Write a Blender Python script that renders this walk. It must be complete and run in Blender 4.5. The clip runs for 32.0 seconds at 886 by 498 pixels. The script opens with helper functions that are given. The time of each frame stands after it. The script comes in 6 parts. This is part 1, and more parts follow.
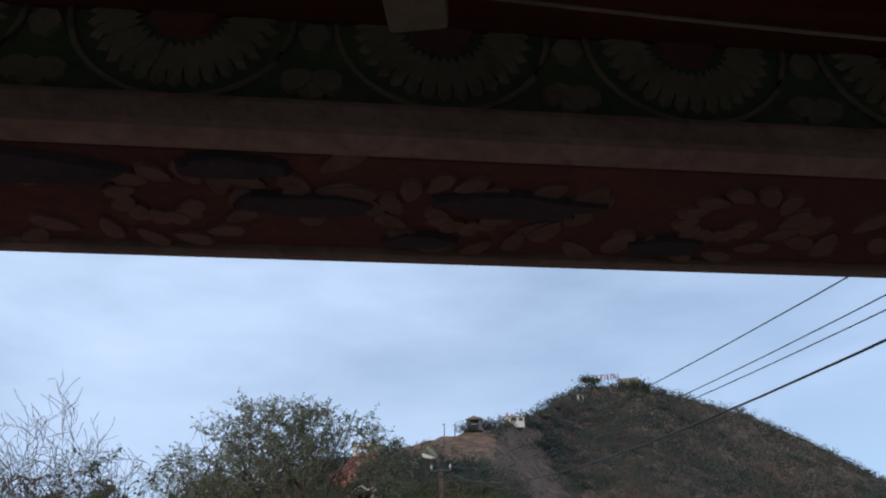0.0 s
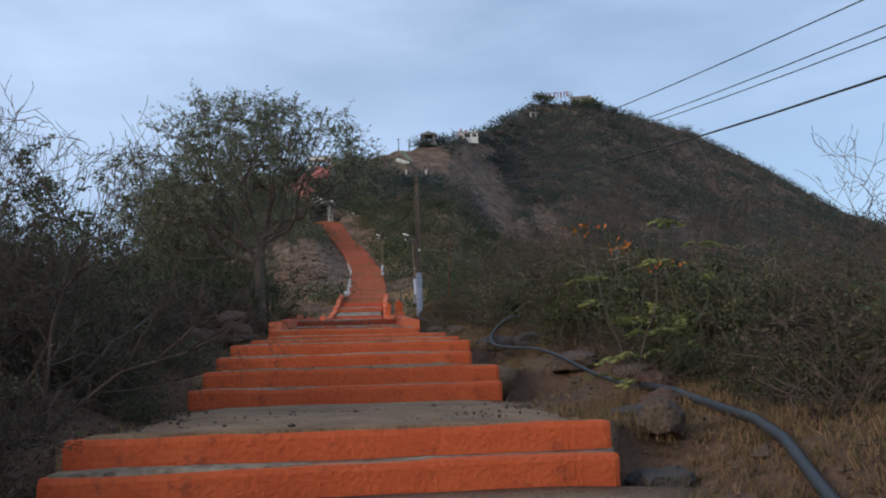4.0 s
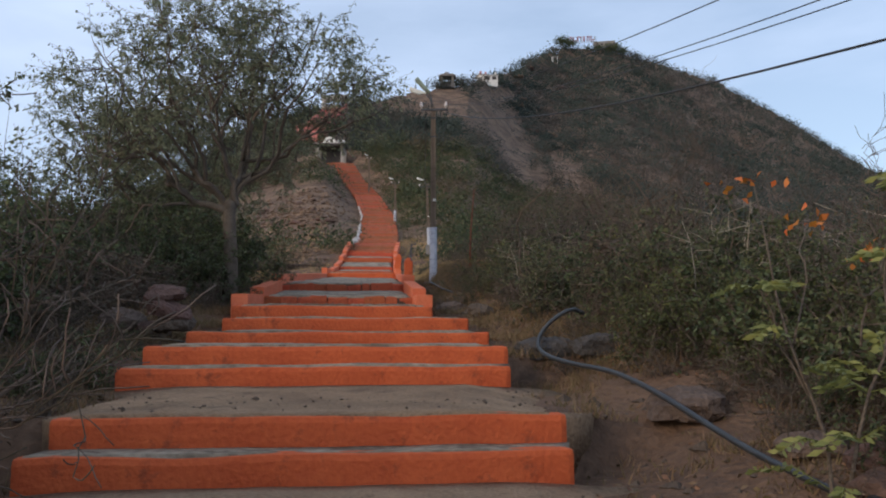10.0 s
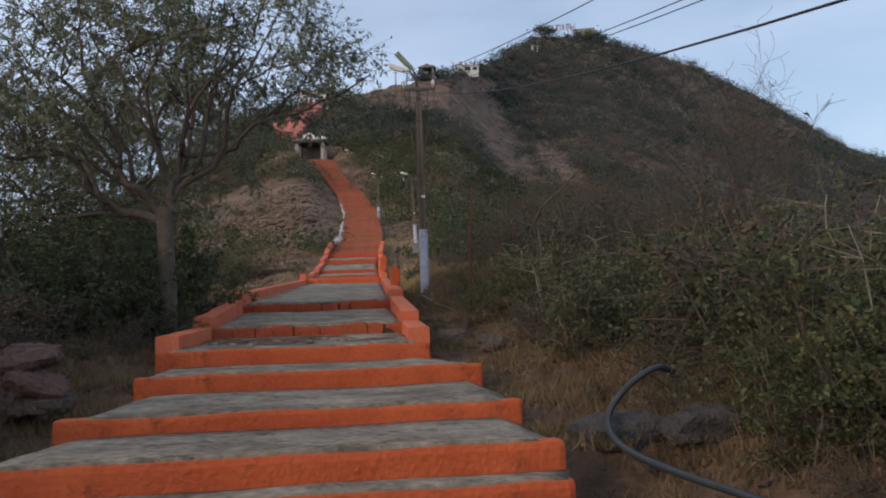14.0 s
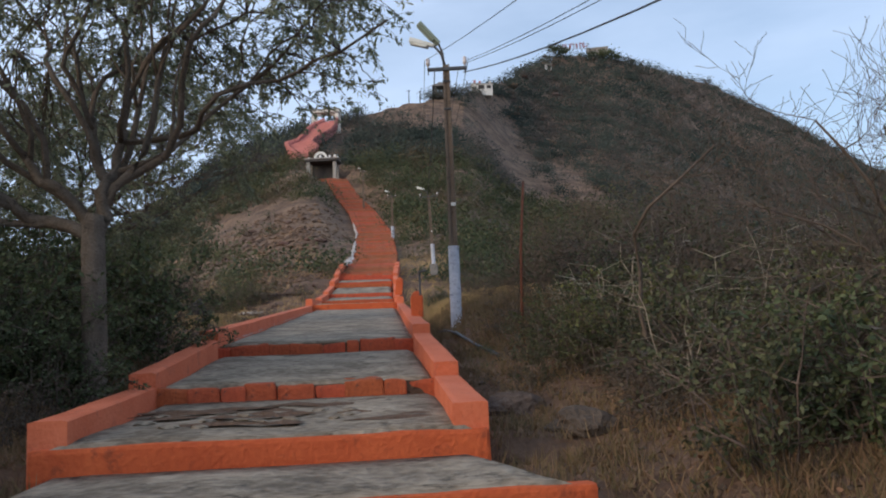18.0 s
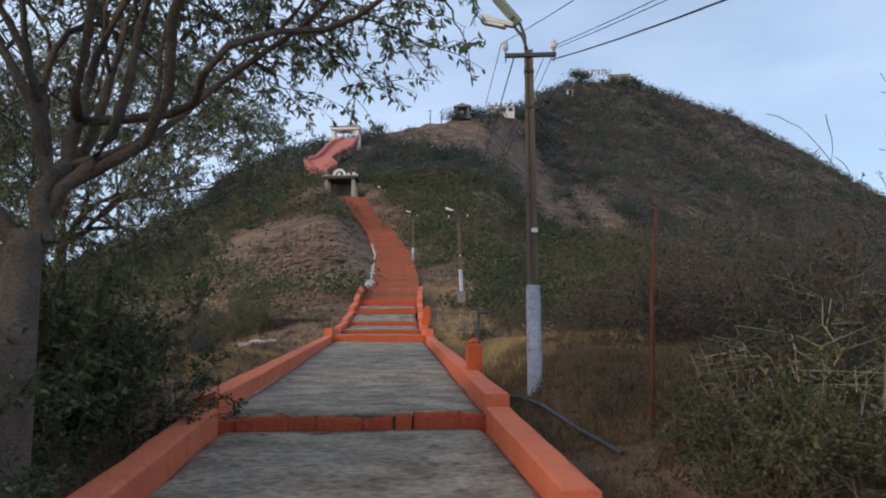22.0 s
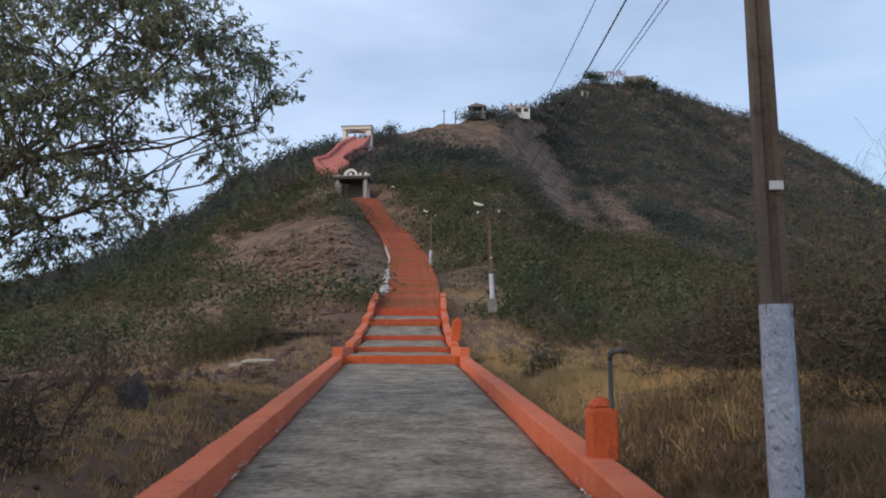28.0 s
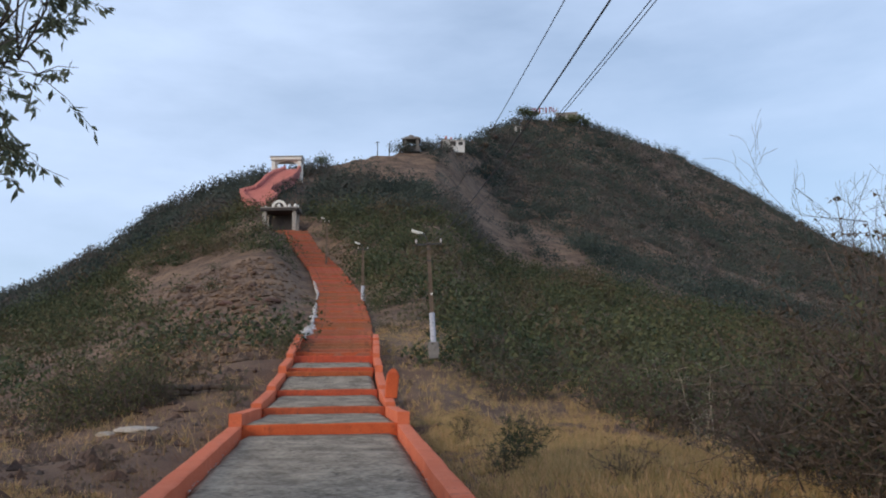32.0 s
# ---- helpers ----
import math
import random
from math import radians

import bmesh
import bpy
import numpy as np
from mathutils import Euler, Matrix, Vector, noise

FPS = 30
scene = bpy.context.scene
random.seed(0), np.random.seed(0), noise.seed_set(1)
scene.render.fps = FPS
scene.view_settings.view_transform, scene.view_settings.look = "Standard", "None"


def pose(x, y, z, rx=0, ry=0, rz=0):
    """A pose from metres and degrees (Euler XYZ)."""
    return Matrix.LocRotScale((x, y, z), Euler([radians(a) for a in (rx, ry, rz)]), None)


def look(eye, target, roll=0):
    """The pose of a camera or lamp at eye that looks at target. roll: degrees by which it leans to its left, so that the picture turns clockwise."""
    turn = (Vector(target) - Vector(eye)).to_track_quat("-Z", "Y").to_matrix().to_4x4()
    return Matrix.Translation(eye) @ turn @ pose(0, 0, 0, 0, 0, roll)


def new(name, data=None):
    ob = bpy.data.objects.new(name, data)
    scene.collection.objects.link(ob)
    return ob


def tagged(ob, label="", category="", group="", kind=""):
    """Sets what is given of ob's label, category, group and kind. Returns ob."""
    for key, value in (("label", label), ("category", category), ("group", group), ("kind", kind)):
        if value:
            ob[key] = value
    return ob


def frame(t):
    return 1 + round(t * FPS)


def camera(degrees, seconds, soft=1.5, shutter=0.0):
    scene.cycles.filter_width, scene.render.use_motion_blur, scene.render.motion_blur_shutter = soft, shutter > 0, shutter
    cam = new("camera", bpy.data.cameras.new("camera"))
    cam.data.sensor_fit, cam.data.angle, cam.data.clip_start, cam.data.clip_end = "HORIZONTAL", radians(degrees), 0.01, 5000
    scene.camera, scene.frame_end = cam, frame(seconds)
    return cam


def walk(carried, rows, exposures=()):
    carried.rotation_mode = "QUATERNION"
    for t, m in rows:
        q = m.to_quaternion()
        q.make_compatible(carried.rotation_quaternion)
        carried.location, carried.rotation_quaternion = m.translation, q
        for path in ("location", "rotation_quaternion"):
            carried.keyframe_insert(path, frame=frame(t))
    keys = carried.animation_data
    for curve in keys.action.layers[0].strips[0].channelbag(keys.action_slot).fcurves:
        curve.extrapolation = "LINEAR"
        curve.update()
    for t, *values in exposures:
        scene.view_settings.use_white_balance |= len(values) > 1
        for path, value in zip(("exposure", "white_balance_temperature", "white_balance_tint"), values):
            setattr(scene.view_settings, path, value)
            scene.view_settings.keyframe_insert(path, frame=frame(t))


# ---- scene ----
cam = camera(55.5, 32.0, soft=2.0)
PATH = [
    (0, (1.209, 1.227, 2.298), (1.062, 2.972, 3.263), -1.6),
    (0.5, (1.075, 1.548, 2.264), (0.89, 3.376, 3.054), -1.4),
    (1, (0.921, 1.864, 2.21), (0.667, 3.739, 2.858), -0.5),
    (1.5, (0.771, 2.182, 2.162), (0.581, 4.109, 2.663), -0.2),
    (2, (0.638, 2.52, 2.174), (0.394, 4.437, 2.692), -0.2),
    (2.5, (0.517, 2.872, 2.311), (0.262, 4.796, 2.791), 0.4),
    (3, (0.365, 3.138, 2.434), (0.299, 5.086, 2.88), -2.0),
    (3.5, (0.291, 3.317, 2.54), (0.284, 5.265, 2.989), -1.5),
    (4, (0.29, 3.541, 2.642), (0.222, 5.511, 2.979), -1.9),
    (4.5, (0.34, 3.793, 2.747), (0.327, 5.775, 3.014), -0.6),
    (5, (0.369, 4.363, 2.706), (0.351, 6.347, 2.956), -1.6),
    (5.5, (0.363, 4.743, 2.737), (0.33, 6.731, 2.959), -1.9),
    (6, (0.357, 5.114, 2.788), (0.305, 7.103, 2.993), -2.1),
    (6.5, (0.323, 5.292, 2.984), (0.255, 7.282, 3.166), -2.1),
    (7, (0.357, 5.553, 3.15), (0.278, 7.542, 3.339), -0.7),
    (7.5, (0.314, 5.868, 3.202), (0.17, 7.856, 3.376), -0.7),
    (8, (0.299, 6.083, 3.335), (0.247, 8.074, 3.516), -0.4),
    (8.5, (0.288, 6.365, 3.344), (0.174, 8.344, 3.608), 0.5),
    (9, (0.216, 6.736, 3.319), (0.065, 8.704, 3.639), 1.9),
    (9.5, (0.106, 7.135, 3.339), (-0.012, 9.122, 3.536), 1.1),
    (10, (0.023, 7.559, 3.458), (-0.081, 9.546, 3.666), 0.0),
    (10.5, (-0.039, 7.877, 3.518), (-0.104, 9.863, 3.749), 0.1),
    (11, (-0.117, 8.318, 3.548), (-0.144, 10.303, 3.786), 0.3),
    (11.5, (-0.201, 8.834, 3.553), (-0.331, 10.817, 3.781), -1.3),
    (12, (-0.35, 9.313, 3.603), (-0.498, 11.284, 3.907), -0.0),
    (12.5, (-0.401, 9.65, 3.795), (-0.478, 11.635, 4.029), -1.6),
    (13, (-0.328, 9.945, 3.879), (-0.531, 11.922, 4.101), -1.4),
    (13.5, (-0.267, 10.21, 3.985), (-0.436, 12.193, 4.177), -4.3),
    (14, (-0.27, 10.63, 4.019), (-0.34, 12.62, 4.211), -2.1),
    (14.5, (-0.269, 11.08, 4.003), (-0.424, 13.056, 4.276), -1.0),
    (15, (-0.285, 11.474, 4.002), (-0.459, 13.439, 4.331), -0.3),
    (15.5, (-0.33, 12.165, 4.068), (-0.513, 14.126, 4.418), -0.1),
    (16, (-0.387, 12.861, 4.138), (-0.573, 14.82, 4.495), -0.0),
    (16.5, (-0.484, 12.867, 4.11), (-0.664, 14.829, 4.45), -0.2),
    (17, (-0.536, 13.341, 4.122), (-0.697, 15.309, 4.44), -0.5),
    (17.5, (-0.589, 13.77, 4.325), (-0.774, 15.753, 4.514), -0.8),
    (18, (-0.743, 14.167, 4.392), (-0.842, 16.15, 4.634), -2.3),
    (18.5, (-0.876, 14.44, 4.512), (-0.989, 16.429, 4.695), -1.4),
    (19, (-0.984, 14.737, 4.53), (-1.237, 16.702, 4.801), -0.7),
    (19.5, (-1.082, 15.204, 4.541), (-1.21, 17.176, 4.847), -0.0),
    (20, (-1.111, 15.643, 4.589), (-1.271, 17.603, 4.956), -1.3),
    (20.5, (-1.161, 16.036, 4.772), (-1.308, 18.006, 5.085), -0.3),
    (21, (-1.328, 16.386, 4.906), (-1.378, 18.365, 5.193), -0.5),
    (21.5, (-1.473, 16.706, 4.938), (-1.526, 18.686, 5.22), -0.1),
    (22, (-1.629, 17.131, 4.969), (-1.758, 19.105, 5.263), -0.2),
    (22.5, (-1.788, 17.558, 5.066), (-1.898, 19.538, 5.328), 0.8),
    (23, (-1.795, 17.983, 5.098), (-1.929, 19.943, 5.475), -0.3),
    (23.5, (-1.839, 18.494, 5.142), (-1.984, 20.456, 5.5), 1.2),
    (24, (-1.983, 19.014, 5.242), (-2.007, 21.006, 5.419), -0.4),
    (24.5, (-2.049, 19.309, 5.31), (-2.034, 21.288, 5.6), -0.5),
    (25, (-1.948, 20.032, 5.463), (-1.926, 22.011, 5.748), -2.0),
    (25.5, (-2.074, 20.279, 5.489), (-2.039, 22.261, 5.757), -1.5),
    (26, (-2.223, 20.569, 5.51), (-2.175, 22.553, 5.76), -1.0),
    (26.5, (-2.475, 20.997, 5.461), (-2.424, 22.982, 5.701), -0.4),
    (27, (-2.558, 21.436, 5.499), (-2.547, 23.418, 5.76), -0.5),
    (27.5, (-2.563, 21.86, 5.539), (-2.706, 23.831, 5.846), 0.2),
    (28, (-2.647, 22.311, 5.599), (-2.802, 24.282, 5.904), -0.1),
    (28.5, (-2.702, 22.746, 5.759), (-2.778, 24.732, 5.981), -1.4),
    (29, (-2.675, 23.236, 5.86), (-2.846, 25.199, 6.202), -2.0),
    (29.5, (-2.633, 23.996, 5.869), (-2.796, 25.957, 6.224), -1.2),
    (30, (-2.63, 24.674, 5.904), (-2.735, 26.642, 6.248), 1.4),
    (30.5, (-2.674, 25.348, 5.951), (-2.758, 27.323, 6.256), 0.5),
    (31, (-2.779, 25.957, 6.038), (-2.714, 27.933, 6.338), 0.6),
    (31.5, (-2.878, 26.478, 6.156), (-2.901, 28.449, 6.5), -0.4),
    (32, (-2.99, 26.927, 6.301), (-2.986, 28.889, 6.687), -0.9),
]
EXPOSURE = [
    (0, -0.08, 6300, 9), (1, -0.3, 6150, 7), (2, -0.12, 6150, 7), (4, -0.17, 6200, 8), (6, -0.05, 6450, 10), (8, 0.02, 6500, 10), (9, -0.33, 6400, 10), (10, 0.05, 6600, 11),
    (11, -0.02, 6700, 11), (12, -0.15, 6650, 11), (13, -0.02, 6700, 11), (14, -0.12, 6650, 11), (17, 0.05, 6500, 10), (20, 0.1, 6500, 10), (24, 0, 6500, 10), (27, 0, 6500, 10),
    (29, 0.06, 6500, 10), (31, 0.08, 6500, 10), (32, 0.0, 6450, 10)]
walk(cam, [(t, look(eye, target, roll)) for t, eye, target, roll in PATH], EXPOSURE)

# ---------------------------------------------------------------- world and light
world = bpy.data.worlds.new("world")
scene.world = world
world.use_nodes = True
wn, wl = world.node_tree.nodes, world.node_tree.links
wn.clear()
w_out = wn.new("ShaderNodeOutputWorld")
w_bg = wn.new("ShaderNodeBackground")
w_sky = wn.new("ShaderNodeTexSky")
w_sky.sky_type = "NISHITA"
w_sky.sun_disc = False
SUN_EL, SUN_AZ = 18.0, 228.0
w_sky.sun_elevation, w_sky.sun_rotation = radians(SUN_EL), radians(SUN_AZ)
w_sky.air_density, w_sky.dust_density, w_sky.ozone_density = 1.0, 0.6, 2.0
w_co = wn.new("ShaderNodeTexCoord")
w_map = wn.new("ShaderNodeMapping")
w_map.inputs["Scale"].default_value = (1.0, 1.0, 3.2)
w_map.inputs["Location"].default_value = (6.5, 9.1, 2.7)
w_no = wn.new("ShaderNodeTexNoise")
w_no.inputs["Scale"].default_value, w_no.inputs["Detail"].default_value = 1.7, 7.0
w_no.inputs["Roughness"].default_value = 0.55
w_ra = wn.new("ShaderNodeValToRGB")
w_ra.color_ramp.elements[0].position, w_ra.color_ramp.elements[1].position = 0.38, 0.72
w_ra.color_ramp.elements[0].color, w_ra.color_ramp.elements[1].color = (0.43, 0.43, 0.43, 1), (0.92, 0.92, 0.92, 1)
w_mix = wn.new("ShaderNodeMix")
w_mix.data_type = "RGBA"
CLOUD = (5.2, 6.4, 8.5, 1.0)
w_mix.inputs[7].default_value = CLOUD
wl.new(w_co.outputs["Generated"], w_map.inputs["Vector"])
wl.new(w_map.outputs["Vector"], w_no.inputs["Vector"])
wl.new(w_no.outputs["Fac"], w_ra.inputs["Fac"])
wl.new(w_ra.outputs["Color"], w_mix.inputs[0])
wl.new(w_sky.outputs["Color"], w_mix.inputs[6])
wl.new(w_mix.outputs[2], w_bg.inputs["Color"])
w_bg.inputs["Strength"].default_value = 0.135
wl.new(w_bg.outputs["Background"], w_out.inputs["Surface"])

sun = new("sun", bpy.data.lights.new("sun", "SUN"))
sun.data.energy, sun.data.angle, sun.data.color = 2.0, radians(28), (1.0, 0.81, 0.60)
_az, _el = radians(SUN_AZ), radians(SUN_EL)
sun.matrix_world = look((0, 0, 30), (-math.sin(_az) * 10, -math.cos(_az) * 10, 30 - 10 * math.tan(_el)))

# ---------------------------------------------------------------- materials


def material(name, c1, c2, scale=3.0, rough=0.9, bump=0.3, fine=40.0, c3=None, metal=0.0, island=0.0, obj=0.0, stain=0.9, translucent=0.0, bump_dist=0.02, spec=0.3, stretch=None, span=(0.35, 0.68)):
    """Two-scale noise colour, fine relief, optional spots c3, optional change per island or object."""
    m = bpy.data.materials.new(name)
    m.use_nodes = True
    n, l = m.node_tree.nodes, m.node_tree.links
    b = n["Principled BSDF"]
    b.inputs["Roughness"].default_value, b.inputs["Metallic"].default_value = rough, metal
    b.inputs["Specular IOR Level"].default_value = spec
    co = n.new("ShaderNodeTexCoord")
    big = n.new("ShaderNodeTexNoise")
    big.inputs["Scale"].default_value, big.inputs["Detail"].default_value = scale, 6
    small = n.new("ShaderNodeTexNoise")
    small.inputs["Scale"].default_value, small.inputs["Detail"].default_value = fine, 4
    where = co.outputs["Object"]
    if stretch:
        mp = n.new("ShaderNodeMapping")
        mp.inputs["Scale"].default_value = stretch
        l.new(where, mp.inputs["Vector"])
        where = mp.outputs["Vector"]
    for t in (big, small):
        l.new(where, t.inputs["Vector"])
    ramp = n.new("ShaderNodeValToRGB")
    ramp.color_ramp.elements[0].position, ramp.color_ramp.elements[1].position = span
    ramp.color_ramp.elements[0].color, ramp.color_ramp.elements[1].color = (*c1, 1), (*c2, 1)
    mixf = n.new("ShaderNodeMath")
    mixf.operation = "MULTIPLY_ADD"
    mixf.inputs[1].default_value = 0.45
    l.new(small.outputs["Fac"], mixf.inputs[0])
    half = n.new("ShaderNodeMath")
    half.operation = "MULTIPLY"
    half.inputs[1].default_value = 0.55
    l.new(big.outputs["Fac"], half.inputs[0])
    l.new(half.outputs[0], mixf.inputs[2])
    l.new(mixf.outputs[0], ramp.inputs["Fac"])
    colour = ramp.outputs["Color"]
    if c3:
        spot = n.new("ShaderNodeTexNoise")
        spot.inputs["Scale"].default_value, spot.inputs["Detail"].default_value = scale * 2.3, 8
        spot.inputs["Roughness"].default_value = 0.7
        l.new(where, spot.inputs["Vector"])
        sr = n.new("ShaderNodeValToRGB")
        sr.color_ramp.elements[0].position, sr.color_ramp.elements[1].position = 0.56, 0.66
        sr.color_ramp.elements[1].color = (stain, stain, stain, 1)
        l.new(spot.outputs["Fac"], sr.inputs["Fac"])
        mx = n.new("ShaderNodeMix")
        mx.data_type = "RGBA"
        mx.inputs[7].default_value = (*c3, 1)
        l.new(sr.outputs["Color"], mx.inputs[0])
        l.new(colour, mx.inputs[6])
        colour = mx.outputs[2]
    for amount, node, out in ((island, "ShaderNodeNewGeometry", "Random Per Island"), (obj, "ShaderNodeObjectInfo", "Random")):
        if amount:
            g = n.new(node)
            hsv = n.new("ShaderNodeHueSaturation")
            mr = n.new("ShaderNodeMapRange")
            mr.inputs["To Min"].default_value, mr.inputs["To Max"].default_value = 1 - amount, 1 + amount
            l.new(g.outputs[out], mr.inputs["Value"])
            l.new(mr.outputs["Result"], hsv.inputs["Value"])
            mh = n.new("ShaderNodeMapRange")
            mh.inputs["To Min"].default_value, mh.inputs["To Max"].default_value = 0.5 + 0.06 * amount, 0.5 - 0.06 * amount
            l.new(g.outputs[out], mh.inputs["Value"])
            l.new(mh.outputs["Result"], hsv.inputs["Hue"])
            l.new(colour, hsv.inputs["Color"])
            colour = hsv.outputs["Color"]
    l.new(colour, b.inputs["Base Color"])
    if bump:
        add = n.new("ShaderNodeMath")
        l.new(big.outputs["Fac"], add.inputs[0])
        l.new(small.outputs["Fac"], add.inputs[1])
        bp = n.new("ShaderNodeBump")
        bp.inputs["Strength"].default_value, bp.inputs["Distance"].default_value = bump, bump_dist
        l.new(add.outputs[0], bp.inputs["Height"])
        l.new(bp.outputs["Normal"], b.inputs["Normal"])
    if translucent:
        tr = n.new("ShaderNodeBsdfTranslucent")
        l.new(colour, tr.inputs["Color"])
        ms = n.new("ShaderNodeMixShader")
        ms.inputs[0].default_value = translucent
        l.new(b.outputs[0], ms.inputs[1])
        l.new(tr.outputs[0], ms.inputs[2])
        l.new(ms.outputs[0], n["Material Output"].inputs["Surface"])
    return m


M_ORANGE = material("orange_limewash", (0.45, 0.08, 0.027), (0.60, 0.128, 0.043), 2.6, 0.88, 0.7, 26, (0.27, 0.062, 0.028), stain=0.85)
M_ORANGE_WORN = material("worn_orange_limewash", (0.30, 0.062, 0.028), (0.54, 0.12, 0.048), 4.0, 0.9, 0.9, 26, (0.10, 0.05, 0.04), stain=0.9, obj=0.12)
M_ORANGE_PALE = material("sun_faded_orange_limewash", (0.58, 0.13, 0.055), (0.68, 0.19, 0.095), 2.4, 0.88, 0.5, 34, (0.36, 0.10, 0.06), stain=0.6)
M_RED_DUST = material("dusty_red_steps", (0.20, 0.085, 0.052), (0.36, 0.13, 0.075), 0.8, 0.92, 0.4, 18, (0.16, 0.09, 0.065), stain=0.7, obj=0.15)
M_CONCRETE = material("worn_concrete", (0.14, 0.109, 0.078), (0.385, 0.315, 0.234), 1.9, 0.95, 1.0, 13, (0.06, 0.046, 0.034), stain=0.85, bump_dist=0.03, stretch=(1.0, 1.0, 1.0), span=(0.39, 0.64))
M_SOIL = material("dry_soil", (0.088, 0.051, 0.033), (0.185, 0.110, 0.068), 0.6, 0.97, 0.9, 14, (0.068, 0.042, 0.029), stain=0.75, bump_dist=0.06)
M_SCREE = material("brown_scree", (0.080, 0.050, 0.034), (0.215, 0.138, 0.088), 0.35, 0.97, 0.7, 2.4, (0.062, 0.044, 0.036), stain=0.75, bump_dist=0.18, span=(0.40, 0.62))
M_LANDING = material("trodden_dust", (0.14, 0.088, 0.053), (0.34, 0.228, 0.14), 1.7, 0.96, 0.9, 34, (0.105, 0.068, 0.044), stain=0.75, bump_dist=0.025)
M_ROCK = material("brown_rock", (0.068, 0.048, 0.038), (0.155, 0.112, 0.088), 3.5, 0.93, 1.0, 26, (0.055, 0.04, 0.034), stain=0.8, obj=0.2, bump_dist=0.04)
M_REDROCK = material("red_brown_rock", (0.072, 0.042, 0.034), (0.155, 0.09, 0.068), 4.0, 0.93, 1.0, 26, (0.06, 0.036, 0.03), stain=0.8, obj=0.2, bump_dist=0.04)
M_DARKROCK = material("dark_granite", (0.045, 0.042, 0.042), (0.09, 0.08, 0.075), 5, 0.9, 0.9, 40, bump_dist=0.03)
M_PALEROCK = material("pale_rock", (0.32, 0.28, 0.24), (0.48, 0.43, 0.36), 4, 0.9, 0.8, 30, (0.2, 0.16, 0.13))
M_LIME = material("spilt_lime", (0.24, 0.20, 0.17), (0.60, 0.57, 0.54), 1.6, 0.9, 0.5, 9, (0.22, 0.15, 0.11), span=(0.40, 0.60))
M_BARK = material("grey_brown_bark", (0.075, 0.058, 0.045), (0.17, 0.135, 0.105), 6, 0.95, 0.9, 55, (0.045, 0.036, 0.03), bump_dist=0.02)
M_TWIG = material("dry_twigs", (0.06, 0.045, 0.035), (0.13, 0.10, 0.078), 4, 0.95, 0.0, 30, island=0.35)
M_PALETWIG = material("pale_stems", (0.20, 0.17, 0.13), (0.31, 0.27, 0.21), 6, 0.9, 0.0, 30, island=0.2)
M_LEAF = material("grey_green_leaves", (0.15, 0.172, 0.098), (0.255, 0.268, 0.168), 2.0, 0.5, 0.0, 20, island=0.45, translucent=0.5, spec=0.5)
M_LEAF_DARK = material("dark_green_leaves", (0.052, 0.072, 0.034), (0.102, 0.124, 0.053), 1.5, 0.65, 0.0, 20, island=0.5, obj=0.2, translucent=0.25)
M_LEAF_OLIVE = material("olive_leaves", (0.050, 0.060, 0.029), (0.090, 0.096, 0.047), 1.5, 0.7, 0.0, 20, island=0.5, obj=0.25, translucent=0.25)
M_LEAF_BUSH = material("yellowish_green_leaves", (0.066, 0.080, 0.030), (0.118, 0.128, 0.048), 1.5, 0.65, 0.0, 20, island=0.5, obj=0.15, translucent=0.3)
M_LEAF_DRY = material("withered_leaves", (0.064, 0.052, 0.036), (0.115, 0.090, 0.058), 1.5, 0.8, 0.0, 20, island=0.45, obj=0.2, translucent=0.15)
M_LITTER = material("fallen_leaves", (0.12, 0.078, 0.045), (0.25, 0.165, 0.095), 2.0, 0.85, 0.0, 20, island=0.5)
M_LEAF_YELLOW = material("yellow_green_leaves", (0.15, 0.17, 0.05), (0.26, 0.27, 0.09), 2, 0.6, 0.0, 20, island=0.3, translucent=0.3)
M_FLOWER = material("orange_flowers", (0.40, 0.12, 0.025), (0.55, 0.21, 0.045), 8, 0.6, 0.0, 20, island=0.3, translucent=0.2)
M_SLOPE_DARK = material("dark_slope_bushes", (0.030, 0.044, 0.022), (0.082, 0.098, 0.044), 0.55, 0.8, 0.0, 2.2, (0.10, 0.088, 0.045), stain=0.7, island=0.25, translucent=0.15)
M_SLOPE_OLIVE = material("olive_slope_bushes", (0.045, 0.055, 0.026), (0.118, 0.118, 0.056), 0.55, 0.8, 0.0, 2.2, (0.12, 0.095, 0.055), stain=0.7, island=0.25, translucent=0.15)
M_SLOPE_DRY = material("half_dry_slope_bushes", (0.07, 0.058, 0.036), (0.15, 0.115, 0.07), 0.55, 0.85, 0.0, 2.2, (0.06, 0.066, 0.036), stain=0.7, island=0.25, translucent=0.15)
# far scrub: aerial haze is mixed into these three colours as bluish grey
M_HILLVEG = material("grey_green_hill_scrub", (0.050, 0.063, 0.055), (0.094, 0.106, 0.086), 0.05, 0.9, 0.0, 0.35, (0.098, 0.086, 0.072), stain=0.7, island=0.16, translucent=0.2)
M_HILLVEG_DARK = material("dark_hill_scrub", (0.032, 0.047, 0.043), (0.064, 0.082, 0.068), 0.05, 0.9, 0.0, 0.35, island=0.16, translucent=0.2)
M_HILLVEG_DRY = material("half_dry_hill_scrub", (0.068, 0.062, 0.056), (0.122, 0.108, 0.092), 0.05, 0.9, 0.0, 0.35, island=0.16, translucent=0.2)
M_GRASS = material("dry_grass", (0.35, 0.24, 0.105), (0.55, 0.39, 0.185), 0.9, 0.85, 0.0, 12, (0.17, 0.14, 0.055), island=0.4, translucent=0.25)
